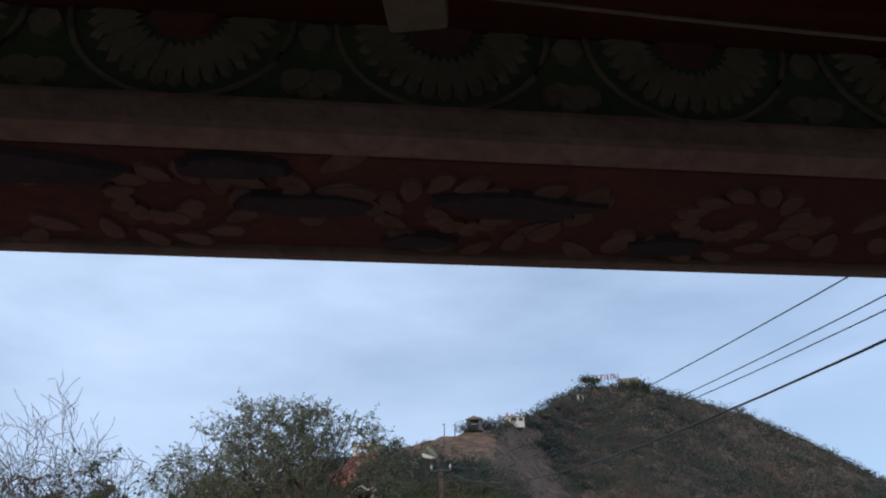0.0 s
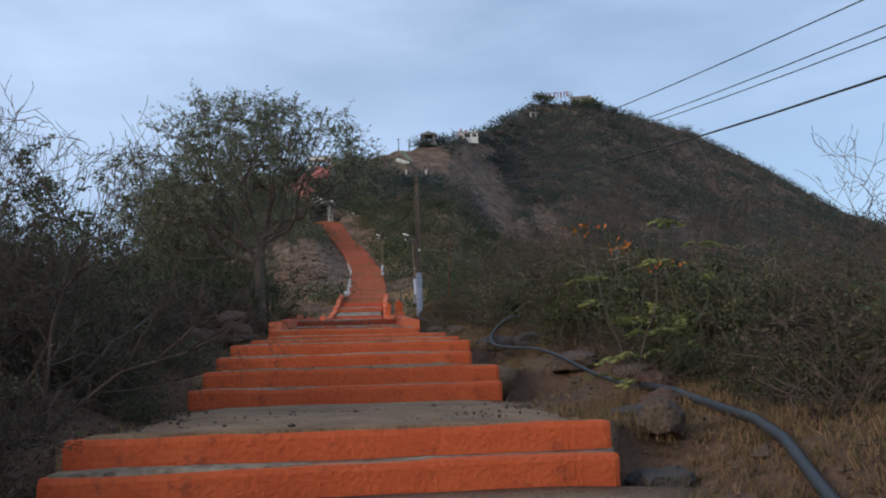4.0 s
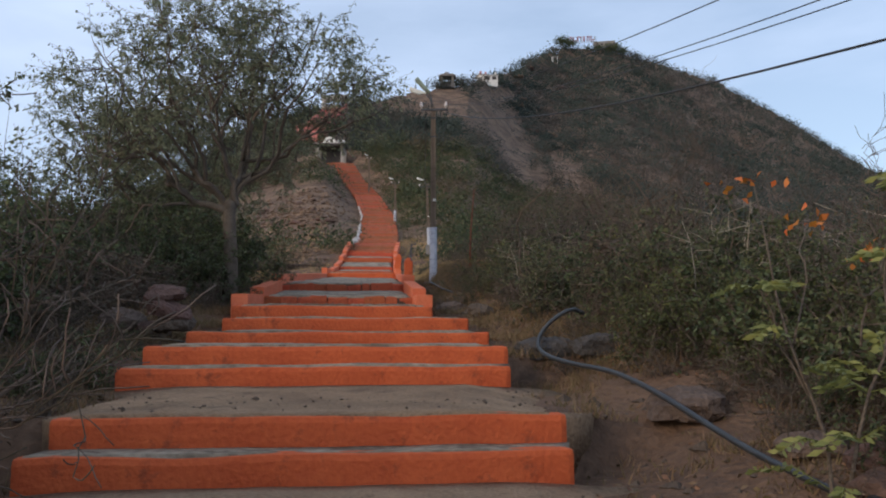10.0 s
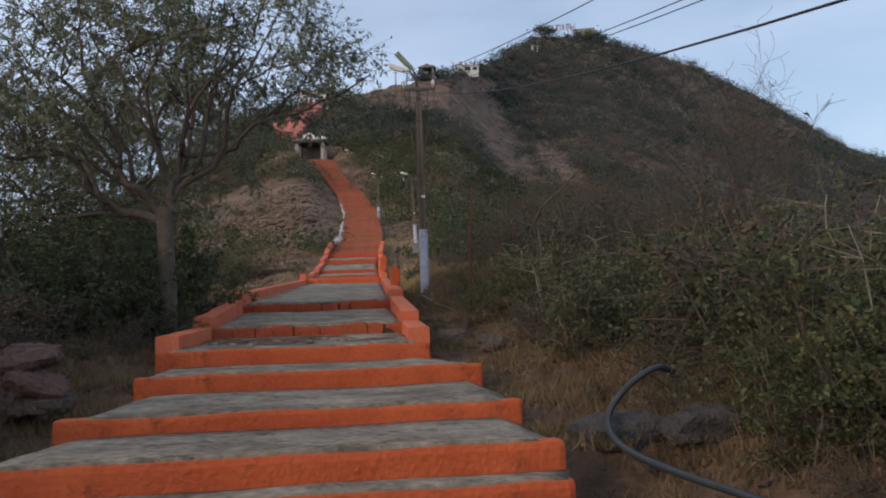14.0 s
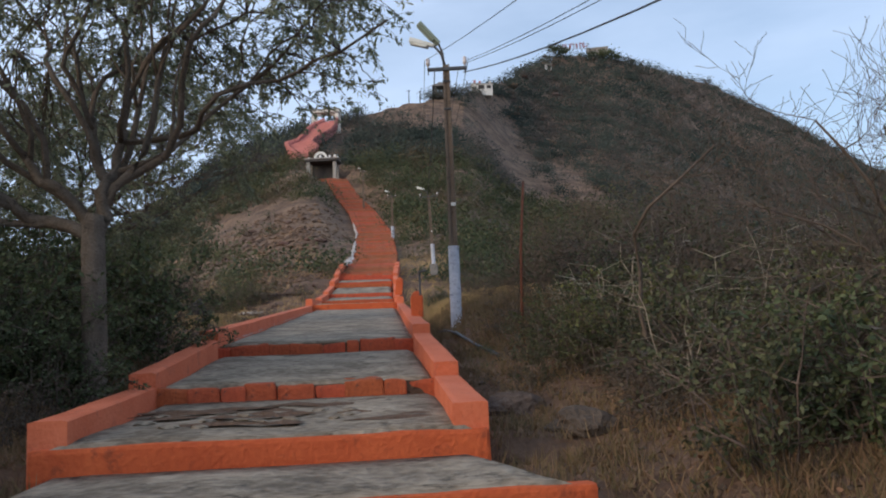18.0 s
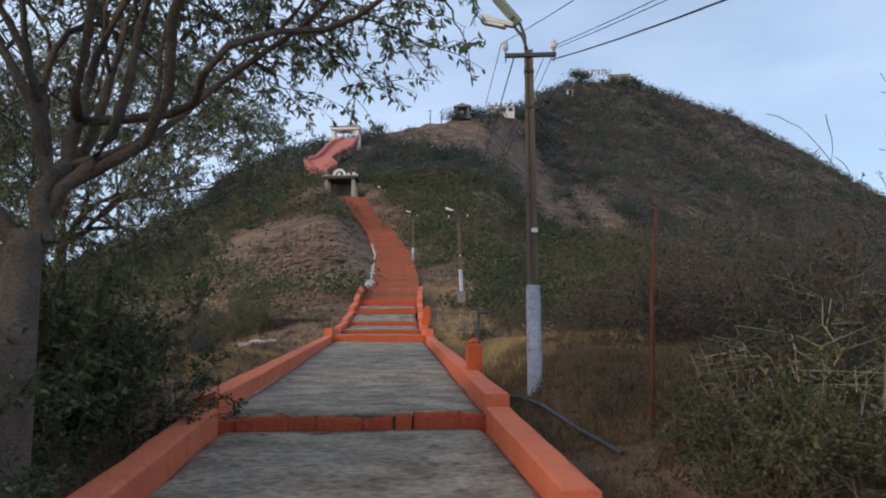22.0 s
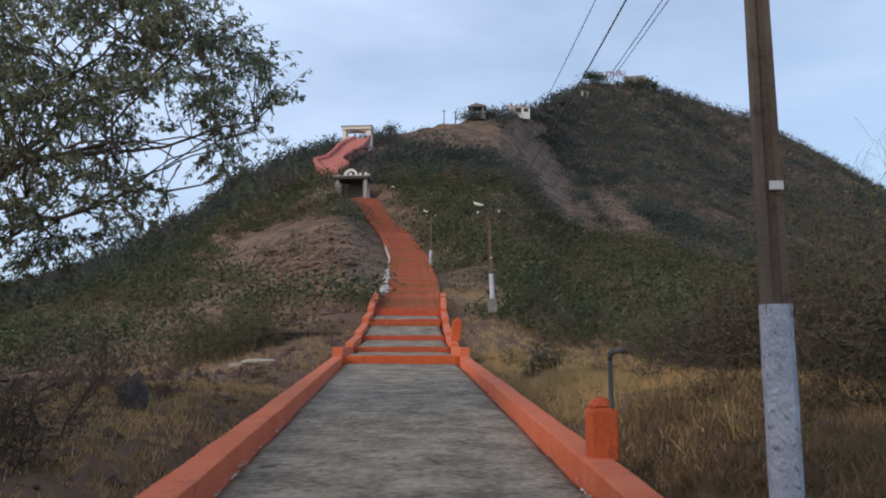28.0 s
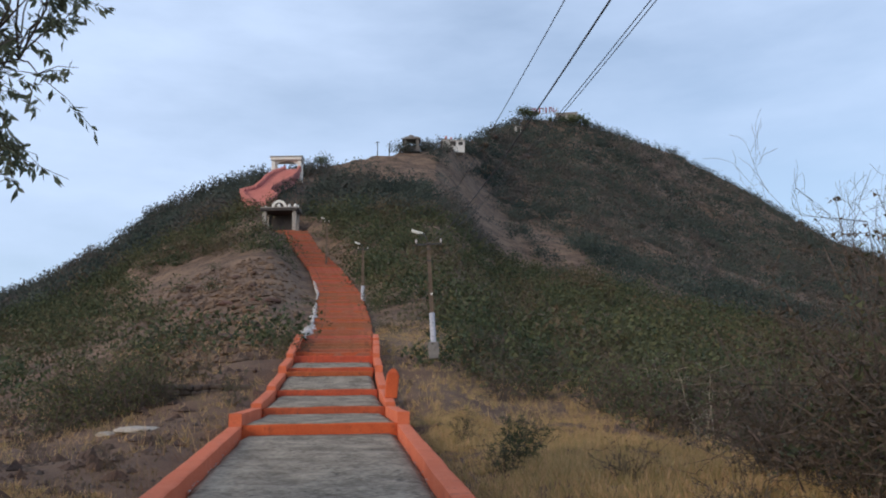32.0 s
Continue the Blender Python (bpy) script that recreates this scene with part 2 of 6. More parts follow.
M_ORANGE_FAR = material("dusty_orange_limewash", (0.26, 0.082, 0.046), (0.40, 0.128, 0.072), 1.2, 0.9, 0.5, 14, (0.13, 0.062, 0.045), stain=0.8, obj=0.2)
M_GRASS_DULL = material("dull_dry_grass", (0.145, 0.098, 0.053), (0.24, 0.168, 0.088), 0.9, 0.85, 0.0, 12, (0.10, 0.095, 0.04), island=0.4, translucent=0.2)
M_POLE = material("weathered_brown_pole", (0.105, 0.078, 0.058), (0.175, 0.132, 0.10), 3, 0.9, 0.5, 40, (0.07, 0.05, 0.04))
M_WHITEWASH = material("flaking_whitewash", (0.34, 0.36, 0.43), (0.58, 0.60, 0.67), 9, 0.9, 0.8, 40, (0.14, 0.14, 0.18), stain=0.9)
M_WHITE = material("white_paint", (0.62, 0.60, 0.56), (0.78, 0.76, 0.72), 3, 0.85, 0.3, 30, (0.42, 0.39, 0.35))
M_PINK = material("pink_limewash", (0.44, 0.165, 0.145), (0.56, 0.23, 0.205), 0.5, 0.9, 0.3, 12, (0.34, 0.14, 0.12))
M_STEEL = material("dark_galvanised_steel", (0.05, 0.052, 0.055), (0.10, 0.10, 0.105), 8, 0.55, 0.2, 60, metal=0.6)
M_RUST = material("rusty_iron", (0.10, 0.035, 0.022), (0.18, 0.065, 0.035), 8, 0.85, 0.4, 60)
M_HOSE = material("black_polythene", (0.020, 0.024, 0.028), (0.042, 0.047, 0.052), 5, 0.5, 0.2, 60, spec=0.5)
M_WIRE = material("black_cable", (0.02, 0.02, 0.022), (0.035, 0.035, 0.036), 5, 0.6, 0.0, 30)
M_LAMPGLASS = material("cloudy_lamp_cover", (0.50, 0.52, 0.50), (0.64, 0.66, 0.64), 6, 0.35, 0.0, 30, spec=0.5)
M_LAMPGREEN = material("pale_green_lamp_body", (0.22, 0.27, 0.21), (0.31, 0.36, 0.29), 6, 0.45, 0.1, 30, spec=0.5)
M_PORCELAIN = material("brown_white_porcelain", (0.48, 0.42, 0.40), (0.62, 0.56, 0.54), 8, 0.3, 0.0, 30, spec=0.5)
M_SIGNRED = material("faded_red_letters", (0.24, 0.10, 0.125), (0.33, 0.15, 0.17), 2, 0.7, 0.0, 10)
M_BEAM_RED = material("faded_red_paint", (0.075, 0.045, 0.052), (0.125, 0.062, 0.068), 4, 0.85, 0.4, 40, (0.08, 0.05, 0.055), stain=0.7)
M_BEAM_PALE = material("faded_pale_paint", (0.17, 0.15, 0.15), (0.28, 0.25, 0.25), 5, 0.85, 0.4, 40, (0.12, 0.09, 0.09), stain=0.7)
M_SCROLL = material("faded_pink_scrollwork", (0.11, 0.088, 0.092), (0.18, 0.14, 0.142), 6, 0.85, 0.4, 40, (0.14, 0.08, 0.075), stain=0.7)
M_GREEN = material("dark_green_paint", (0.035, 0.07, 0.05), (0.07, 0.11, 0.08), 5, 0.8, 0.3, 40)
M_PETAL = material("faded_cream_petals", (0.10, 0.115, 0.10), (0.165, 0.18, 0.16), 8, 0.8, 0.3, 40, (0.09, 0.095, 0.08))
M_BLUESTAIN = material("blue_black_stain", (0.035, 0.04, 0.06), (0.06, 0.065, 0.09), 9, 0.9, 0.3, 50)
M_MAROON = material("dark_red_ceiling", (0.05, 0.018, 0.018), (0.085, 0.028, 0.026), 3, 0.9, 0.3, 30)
M_WEATHERED = material("weathered_grey_plaster", (0.13, 0.12, 0.115), (0.23, 0.215, 0.20), 1.2, 0.92, 0.4, 12, (0.09, 0.08, 0.075))
M_CEMENT = material("grey_plaster", (0.26, 0.24, 0.22), (0.38, 0.36, 0.33), 2.5, 0.92, 0.5, 30, (0.17, 0.15, 0.14))

# ---------------------------------------------------------------- mesh helpers


def mesh_from(name, verts, faces, mat, parent=None, label="", smooth=False):
    me = bpy.data.meshes.new(name)
    me.from_pydata([tuple(v) for v in verts], [], faces)
    if smooth:
        me.polygons.foreach_set("use_smooth", [True] * len(me.polygons))
    me.materials.append(mat)
    ob = new(name, me)
    if parent:
        ob.parent = parent
    if label:
        ob["label"] = label
    return ob


def quads_mesh(name, verts, n_side, mat, parent=None, label=""):
    """verts: (n * n_side, 3) array, one face of n_side corners after another."""
    verts = np.ascontiguousarray(verts, dtype=np.float32)
    nf = len(verts) // n_side
    me = bpy.data.meshes.new(name)
    me.vertices.add(len(verts))
    me.vertices.foreach_set("co", verts.ravel())
    me.loops.add(len(verts))
    me.loops.foreach_set("vertex_index", np.arange(len(verts), dtype=np.int32))
    me.polygons.add(nf)
    me.polygons.foreach_set("loop_start", np.arange(nf, dtype=np.int32) * n_side)
    me.update(calc_edges=True)
    me.validate()
    me.materials.append(mat)
    ob = new(name, me)
    if parent:
        ob.parent = parent
    if label:
        ob["label"] = label
    return ob


def part(name, bm, mat, parent=None, label="", smooth=False):
    me = bpy.data.meshes.new(name)
    if smooth:
        for face in bm.faces:
            face.smooth = True
    bm.to_mesh(me)
    bm.free()
    me.materials.append(mat)
    ob = new(name, me)
    if parent:
        ob.parent = parent
    if label:
        ob["label"] = label
    return ob


def empty(name, m, label, category, group="", kind=""):
    ob = new(name)
    ob.matrix_world = m
    return tagged(ob, label, category, group, kind)


def box(size, at=(0, 0, 0), bevel=0.0, seg=1, rough=0.0, cuts=0):
    """A box resting at z = at.z, centred in x and y."""
    bm = bmesh.new()
    bmesh.ops.create_cube(bm, size=1.0)
    for v in bm.verts:
        v.co = Vector((v.co.x * size[0] + at[0], v.co.y * size[1] + at[1], (v.co.z + 0.5) * size[2] + at[2]))
    if cuts:
        bmesh.ops.subdivide_edges(bm, edges=bm.edges[:], cuts=cuts, use_grid_fill=True)
    if bevel:
        sharp = [e for e in bm.edges if len(e.link_faces) == 2 and e.calc_face_angle(0) > 0.5]
        bmesh.ops.bevel(bm, geom=sharp, offset=bevel, segments=seg, affect="EDGES", profile=0.6)
    if rough:
        for v in bm.verts:
            v.co += noise.noise_vector(v.co * 2.3) * rough
    return bm


def tube_mesh(paths, sides=6):
    """verts, faces of tapered tubes; each path is a list of (point, radius)."""
    verts, faces = [], []
    for path in paths:
        base = len(verts)
        n = len(path)
        for i, (p, r) in enumerate(path):
            a = Vector(path[max(i - 1, 0)][0])
            b = Vector(path[min(i + 1, n - 1)][0])
            d = (b - a)
            d = d.normalized() if d.length > 1e-6 else Vector((0, 0, 1))
            u = d.cross(Vector((0.31, 0.17, 0.93))) if abs(d.z) < 0.9 else d.cross(Vector((1, 0.1, 0)))
            u.normalize()
            w = d.cross(u)
            for k in range(sides):
                c, s = math.cos(k * math.tau / sides), math.sin(k * math.tau / sides)
                verts.append(Vector(p) + (u * c + w * s) * r)
        for i in range(n - 1):
            for k in range(sides):
                k2 = (k + 1) % sides
                faces.append((base + i * sides + k, base + i * sides + k2, base + (i + 1) * sides + k2, base + (i + 1) * sides + k))
        faces.append(tuple(base + k for k in reversed(range(sides))))
        faces.append(tuple(base + (n - 1) * sides + k for k in range(sides)))
    return verts, faces


def tubes(name, paths, mat, parent=None, label="", sides=6):
    v, f = tube_mesh(paths, sides)
    return mesh_from(name, v, f, mat, parent, label, smooth=True)


def rock_mesh(size, seed, detail=2, flat=0.35):
    bm = bmesh.new()
    bmesh.ops.create_icosphere(bm, subdivisions=detail, radius=1.0)
    off = Vector((seed * 3.1, seed * 1.7, seed * 0.9))
    for v in bm.verts:
        d = v.co.copy()
        k = 1 + 0.35 * noise.noise(d * 1.2 + off) + 0.14 * noise.noise(d * 3.1 + off)
        v.co = Vector((d.x * size[0], d.y * size[1], max(d.z, -flat) * size[2])) * k
    return bm


# ---------------------------------------------------------------- plan of the walk
# stations of the stairway: y, centre x, width, level of the walking surface just in front of the riser, level on top of it
STATIONS = [
    (3.3, 0.55, 3.6, 0.60, 0.78), (3.75, 0.45, 3.6, 0.78, 0.98), (4.25, 0.35, 3.6, 1.00, 1.20), (4.8, 0.25, 3.6, 1.22, 1.42), (5.5, 0.1, 3.6, 1.45, 1.62),
    (9.16, -0.56, 3.53, 2.03, 2.43), (13.02, -1.07, 3.27, 2.55, 2.953), (15.24, -1.41, 3.27, 3.02, 3.375), (16.45, -1.53, 3.13, 3.385, 3.512),
    (18.3, -1.76, 3.1, 3.53, 3.70), (19.45, -2.16, 2.8, 3.72, 3.90), (22.0, -2.53, 2.66, 4.0, 4.15), (25.32, -3.02, 2.66, 4.43, 4.59),
    (43.14, -5.32, 2.9, 5.96, 6.175), (46.6, -5.73, 2.75, 6.35, 6.52), (50.0, -6.12, 2.65, 6.85, 7.02), (53.4, -6.47, 2.6, 7.51, 7.80), (55.8, -6.71, 2.65, 8.09, 8.33),
]
UPPER = [(55.8, -6.71, 8.33, 2.65), (72.4, -8.42, 11.37, 3.1), (89.2, -10.64, 15.35, 3.1), (106.4, -14.12, 20.22, 3.0), (120.8, -18.2, 25.0, 2.9), (130.9, -21.35, 29.5, 2.8)]
TILT = 0.18
_py = np.array([-20.0, 3.0] + [s[0] for s in STATIONS] + [u[0] for u in UPPER[1:]] + [175.0])
_px = np.array([0.9, 0.6] + [s[1] for s in STATIONS] + [u[1] for u in UPPER[1:]] + [-30.0])
_pw = np.array([3.6, 3.6] + [s[2] for s in STATIONS] + [u[3] for u in UPPER[1:]] + [3.0])
_gy, _gz = [-20.0, 3.2], [0.55, 0.58]
for s in STATIONS:
    _gy += [s[0] - 0.02, s[0] + 0.02]
    _gz += [s[3], s[4]]
for u in UPPER[1:]:
    _gy.append(u[0])
    _gz.append(u[2])
_gy += [170.0]
_gz += [47.0]


def path_x(y):
    return np.interp(y, _py, _px)


def path_w(y):
    return np.interp(y, _py, _pw)


def path_z(y):
    return np.interp(y, _gy, _gz)


# the hill, seen from where the long ramp begins: bearing, distance and angle of its crest
HUB = (-2.99, 26.93, 6.30)
CREST = np.array([
    (-75, 300, -0.5), (-50, 190, 0.6), (-38, 172, 3.0), (-29, 165, 6.2), (-27, 162, 7.2), (-24.9, 158, 8.4), (-23, 155, 9.8), (-21.5, 152, 10.6), (-20.1, 150, 12.2), (-17.7, 148, 13.7),
    (-14.8, 144, 15.0), (-12.9, 141, 15.7), (-11.5, 142, 15.9), (-9.3, 150, 16.3), (-7.9, 156, 16.75), (-5.5, 163, 17.4), (-2.7, 170, 17.7), (-0.3, 182, 18.05), (0.9, 205, 18.25),
    (2.9, 270, 18.65), (4.5, 330, 19.4), (6.15, 370, 19.8), (9.7, 390, 19.3), (11.2, 405, 18.7), (13.1, 430, 18.1), (15.35, 470, 17.05), (16.7, 500, 16.6), (17.3, 505, 15.9),
    (19.6, 510, 14.6), (21.2, 505, 13.4), (23.1, 500, 11.9), (25.6, 490, 10.1), (28.2, 475, 8.9), (40, 420, 3.0), (60, 380, 0.0)])


def lattice(ix, iy, seed):
    v = np.sin(ix * 127.1 + iy * 311.7 + seed * 74.7) * 43758.5453
    return v - np.floor(v)


def value_noise(x, y, seed=0):
    ix, iy = np.floor(x), np.floor(y)
    fx, fy = x - ix, y - iy
    fx, fy = fx * fx * (3 - 2 * fx), fy * fy * (3 - 2 * fy)
    a, b = lattice(ix, iy, seed), lattice(ix + 1, iy, seed)
    c, d = lattice(ix, iy + 1, seed), lattice(ix + 1, iy + 1, seed)
    return (a + (b - a) * fx) * (1 - fy) + (c + (d - c) * fx) * fy - 0.5


def smooth01(t):
    t = np.clip(t, 0, 1)
    return t * t * (3 - 2 * t)


def crest(x, y):
    dx, dy = x - HUB[0], y - HUB[1]
    r = np.hypot(dx, dy)
    az = np.degrees(np.arctan2(dx, dy))
    big = np.interp(az, CREST[:, 0], CREST[:, 1])
    el = np.interp(az, CREST[:, 0], CREST[:, 2])
    return r, az, big, HUB[2] + big * np.tan(np.radians(el))


def terrain(x, y):
    x, y = np.asarray(x, float), np.asarray(y, float)
    r, az, big, top = crest(x, y)
    foot = 4.7
    u = r / big
    hill = np.where(u < 1, foot + (top - foot) * np.clip(u, 0, 1) ** 1.6, top - (r - big) * 0.55)
    hill = np.maximum(hill, -6.0)
    ahead = smooth01((70 - np.abs(az)) / 25) * smooth01((y - 27) / 22)
    # the gentle slope that the lower steps climb
    lat = x - path_x(y)
    ya = y - np.where(y < 58, TILT * np.clip(lat, -2.4, 2.4), 0)
    pz = path_z(np.clip(ya - 0.32, -20, 170))
    half = path_w(y) / 2
    off = np.clip(np.abs(lat) - half - 0.1, 0, 30)
    right = -0.03 + 0.2 * smooth01((off - 0.3) / 1.3) - 0.055 * np.clip(off - 3.0, 0, 22)
    left = -0.10 + 0.28 * smooth01(off / 1.0) - 0.03 * np.clip(off - 5.0, 0, 30)
    right = right + 0.44 * smooth01(off / 0.42) * smooth01((y - 24.2) / 2.6) * smooth01((48 - y) / 10)
    left = left + 0.3 * smooth01((off - 0.4) / 2.6) * smooth01((y - 25) / 6) * smooth01((64 - y) / 14)
    side = np.where(lat > 0, right, left) * smooth01((y - 5) / 3)
    smooth_z = np.interp(ya, [-20, 3, 5.5, 9, 13, 16, 20, 25, 43, 56], [0.3, 0.5, 1.5, 2.1, 2.75, 3.3, 3.8, 4.45, 6.0, 8.0])
    low = smooth_z + side
    z = low * (1 - ahead) + hill * ahead
    rough = np.clip((np.abs(lat) - half) / 2.0, 0, 1)
    z = z + rough * (0.22 * value_noise(x * 0.45, y * 0.45, 1) + 0.10 * value_noise(x * 1.7, y * 1.7, 2))
    far = smooth01((r - 60) / 120) * ahead
    z = z + far * (5.0 * value_noise(x / 42, y / 42, 3) + 2.5 * value_noise(x / 14, y / 14, 4)) * smooth01((1.02 - u) / 0.15)
    # bed of the stairway
    bed = 1 - smooth01((np.abs(lat) - half - 0.25) / np.where(y > 50, 3.5, 0.9))
    bed = bed * smooth01((132.5 - y) / 2.0) * smooth01((y + 19) / 2)
    pad = smooth01((4.2 - np.abs(x + 23.6)) / 1.2) * smooth01((y - 130.4) / 0.6) * smooth01((137.5 - y) / 2.5)
    z = z * (1 - pad) + np.minimum(z, 29.3) * pad
    return z * (1 - bed) + (pz - np.where(y > 56, 0.34, np.where(y > 15, 0.10, 0.05))) * bed


def ground_at(x, y):
    return float(terrain(np.array([x]), np.array([y]))[0])


def spaced(*runs):
    out = []
    for a, b, n in runs:
        out.append(np.linspace(a, b, n, endpoint=False))
    return np.concatenate(out + [np.array([runs[-1][1]])])


gx = spaced((-4500, -260, 9), (-260, -44, 54), (-44, -10, 40), (-10, 6, 60), (6, 30, 30), (30, 310, 66), (310, 4500, 10))
gy = spaced((-4500, -20, 9), (-20, 0, 30), (0, 50, 190), (50, 140, 90), (140, 560, 90), (560, 4800, 12))
GX, GY = np.meshgrid(gx, gy)
GZ = terrain(GX, GY)
nx, ny = len(gx), len(gy)
idx = np.arange(nx * ny).reshape(ny, nx)
quad = np.stack([idx[:-1, :-1], idx[:-1, 1:], idx[1:, 1:], idx[1:, :-1]], -1).reshape(-1, 4)
ground = mesh_from("ground", np.stack([GX, GY, GZ], -1).reshape(-1, 3).tolist(), quad.tolist(), M_SOIL, smooth=True)
ground.data.materials.append(M_SCREE)
centre_z = GZ.reshape(-1)[quad].mean(1) + 2.5 * value_noise(GX.reshape(-1)[quad].mean(1) / 6, GY.reshape(-1)[quad].mean(1) / 6, 31)
ground.data.polygons.foreach_set("material_index", (centre_z > 9.5).astype(np.int32))
tagged(ground, "dry brown stony soil of a scrub-covered hillside", "ground", kind="structure")

# ---------------------------------------------------------------- the stairway
stairs = empty("stairway", Matrix.Identity(4), "long hillside stairway of orange-painted steps with low side walls", "stairway", kind="structure")


def tilted(cx, y, z, tilt=TILT):
    return Matrix.Translation((cx, y, z)) @ Matrix.Rotation(math.atan(tilt), 4, "Z")


def riser(cx, y, w, z0, z1, depth, mat, tilt=TILT, bevel=0.03, rough=0.018, name="step", seed=0.0):
    """A masonry step: its front face lies on the station line."""
    bm = box((w * math.sqrt(1 + tilt * tilt), depth, z1 - z0), (0, depth / 2, 0))
    long = [e for e in bm.edges if abs(e.verts[0].co.x - e.verts[1].co.x) > w * 0.5]
    bmesh.ops.subdivide_edges(bm, edges=long, cuts=14)
    bmesh.ops.bevel(bm, geom=[e for e in bm.edges if e.calc_face_angle(0) > 0.5], offset=bevel, segments=2, affect="EDGES", profile=0.6)
    off = Vector((cx * 3 + seed, y * 2, z0))
    for v in bm.verts:
        v.co += noise.noise_vector(v.co * 1.6 + off) * rough + noise.noise_vector(v.co * 6.0 + off) * rough * 0.4
    ob = part(name, bm, mat, stairs, smooth=False)
    ob.matrix_world = tilted(cx, y, z0, tilt)
    return ob


def slab(a, b, mat, name="tread", thick=0.1, inset=0.0, ragged=0.0, tilt=TILT, lift=0.0):
    """The walking surface from station a = (y, cx, w, z) to station b."""
    nu, nv = 22, max(4, int((b[0] - a[0]) / 0.25))
    nv = min(nv, 40)
    vs, fs = [], []
    for j in range(nv + 1):
        f = j / nv
        y, cx, w, z = (a[k] + (b[k] - a[k]) * f for k in range(4))
        w -= inset
        spread = 0.0
        if ragged > 0.2:
            spread = 0.5 * min(1.0, 2.5 * f)
            w += 2 * spread
        for i in range(nu + 1):
            u = (i / nu - 0.5) * w
            if ragged and i in (0, nu):
                u += ragged * (noise.noise(Vector((y * 1.3, i, 0.3))) + 0.5 * noise.noise(Vector((y * 4, i, 2)))) * (1 if i else -1)
            px, py = cx + u, y + tilt * u
            h = 0.028 * noise.noise(Vector((px * 0.9, py * 0.9, 1.5))) + 0.012 * noise.noise(Vector((px * 4, py * 4, 0)))
            edge = 1.0 if 0 < i < nu else 0.3
            if spread:
                d = min(i, nu - i)
                z_drop = 0.17 * max(0.0, 1 - d / 5) ** 1.3 * spread / 0.5 + 0.05 * spread * noise.noise(Vector((px * 2.2, py * 2.2, 4))) * (d < 6)
                h -= z_drop
            vs.append((px, py, z + lift + h * edge * (1 if 0 < j < nv else 0.4) - (0.0 if edge == 1 or not ragged else 0.05)))
    top = len(vs)
    vs += [(x, y, z - thick) for x, y, z in vs]
    row = nu + 1
    for j in range(nv):
        for i in range(nu):
            k = j * row + i
            fs.append((k, k + 1, k + row + 1, k + row))
            fs.append((top + k, top + k + row, top + k + row + 1, top + k + 1))
    for j in range(nv):
        k = j * row
        fs.append((k, k + row, top + k + row, top + k))
        k += nu
        fs.append((k, top + k, top + k + row, k + row))
    for i in range(nu):
        fs.append((i, top + i, top + i + 1, i + 1))
        k = nv * row + i
        fs.append((k, k + 1, top + k + 1, top + k))
    return mesh_from(name, vs, fs, mat, stairs, smooth=True)


for n_st, (y, cx, w, zf, zt) in enumerate(STATIONS):
    if n_st in (5, 6, 7):
        mid = (zf + zt) / 2
        extra = (0.0, 0.06, 0.12)[n_st - 5]
        riser(cx - extra * 0.35, y - 0.3, w + extra, zf - 0.18, mid, 0.16, M_ORANGE, bevel=0.045, seed=3)
        slab((y - 0.3 + 0.035, cx - extra * 0.35, w + extra - 0.1, mid), (y, cx, w, mid + 0.004), M_CONCRETE, lift=0.006, thick=0.2)
        riser(cx, y, w, zf - 0.05, zt, 0.15, M_ORANGE, bevel=0.045)
    elif n_st in (11, 12):
        # a riser of separate painted stones
        k = 9 if n_st == 11 else 8
        cuts = [0.0] + sorted((i + random.uniform(-0.35, 0.35)) / k for i in range(1, k)) + [1.0]
        for a, b in zip(cuts[:-1], cuts[1:]):
            ww = (b - a) * w + random.uniform(-0.012, 0.012)
            u = ((a + b) / 2 - 0.5) * w
            riser(cx + u, y + TILT * u + random.uniform(-0.05, -0.005), ww, zf - 0.12, zt + random.uniform(-0.025, 0.012), 0.3, M_ORANGE_WORN, bevel=0.03, rough=0.045, name="stone", seed=a * 9)
        riser(cx, y + 0.012, w - 0.04, zf - 0.12, zt - 0.012, 0.2, M_SOIL, rough=0.006, name="packed_earth")
    elif n_st == 16:
        mid = (zf + zt) / 2
        riser(cx, y - 0.4, w, zf - 0.1, mid, 0.5, M_ORANGE_WORN)
        riser(cx, y, w, zf - 0.05, zt, 0.4, M_ORANGE_WORN)
    else:
        riser(cx, y, w, zf - 0.15, zt, 0.15, M_ORANGE if n_st < 14 else M_ORANGE_WORN)
    if n_st + 1 < len(STATIONS):
        nxt = STATIONS[n_st + 1]
        y1 = nxt[0] - (0.3 if n_st + 1 in (5, 6, 7) else 0.4 if n_st + 1 == 16 else 0)
        dusty = n_st in (4, 5, 6)
        slab((y + 0.03, cx, w - 0.08, zt), (y1, nxt[1], nxt[2] + (0.1 if dusty else -0.08), nxt[3]), M_LANDING if dusty else M_CONCRETE, name="landing" if dusty else "tread", ragged=0.3 if dusty else 0.05, lift=0.010, thick=0.34)
slab((0.9 - 9, 0.9, 3.8, 0.56), (3.3, 0.55, 3.6, 0.60), M_LANDING, name="landing", ragged=0.1)

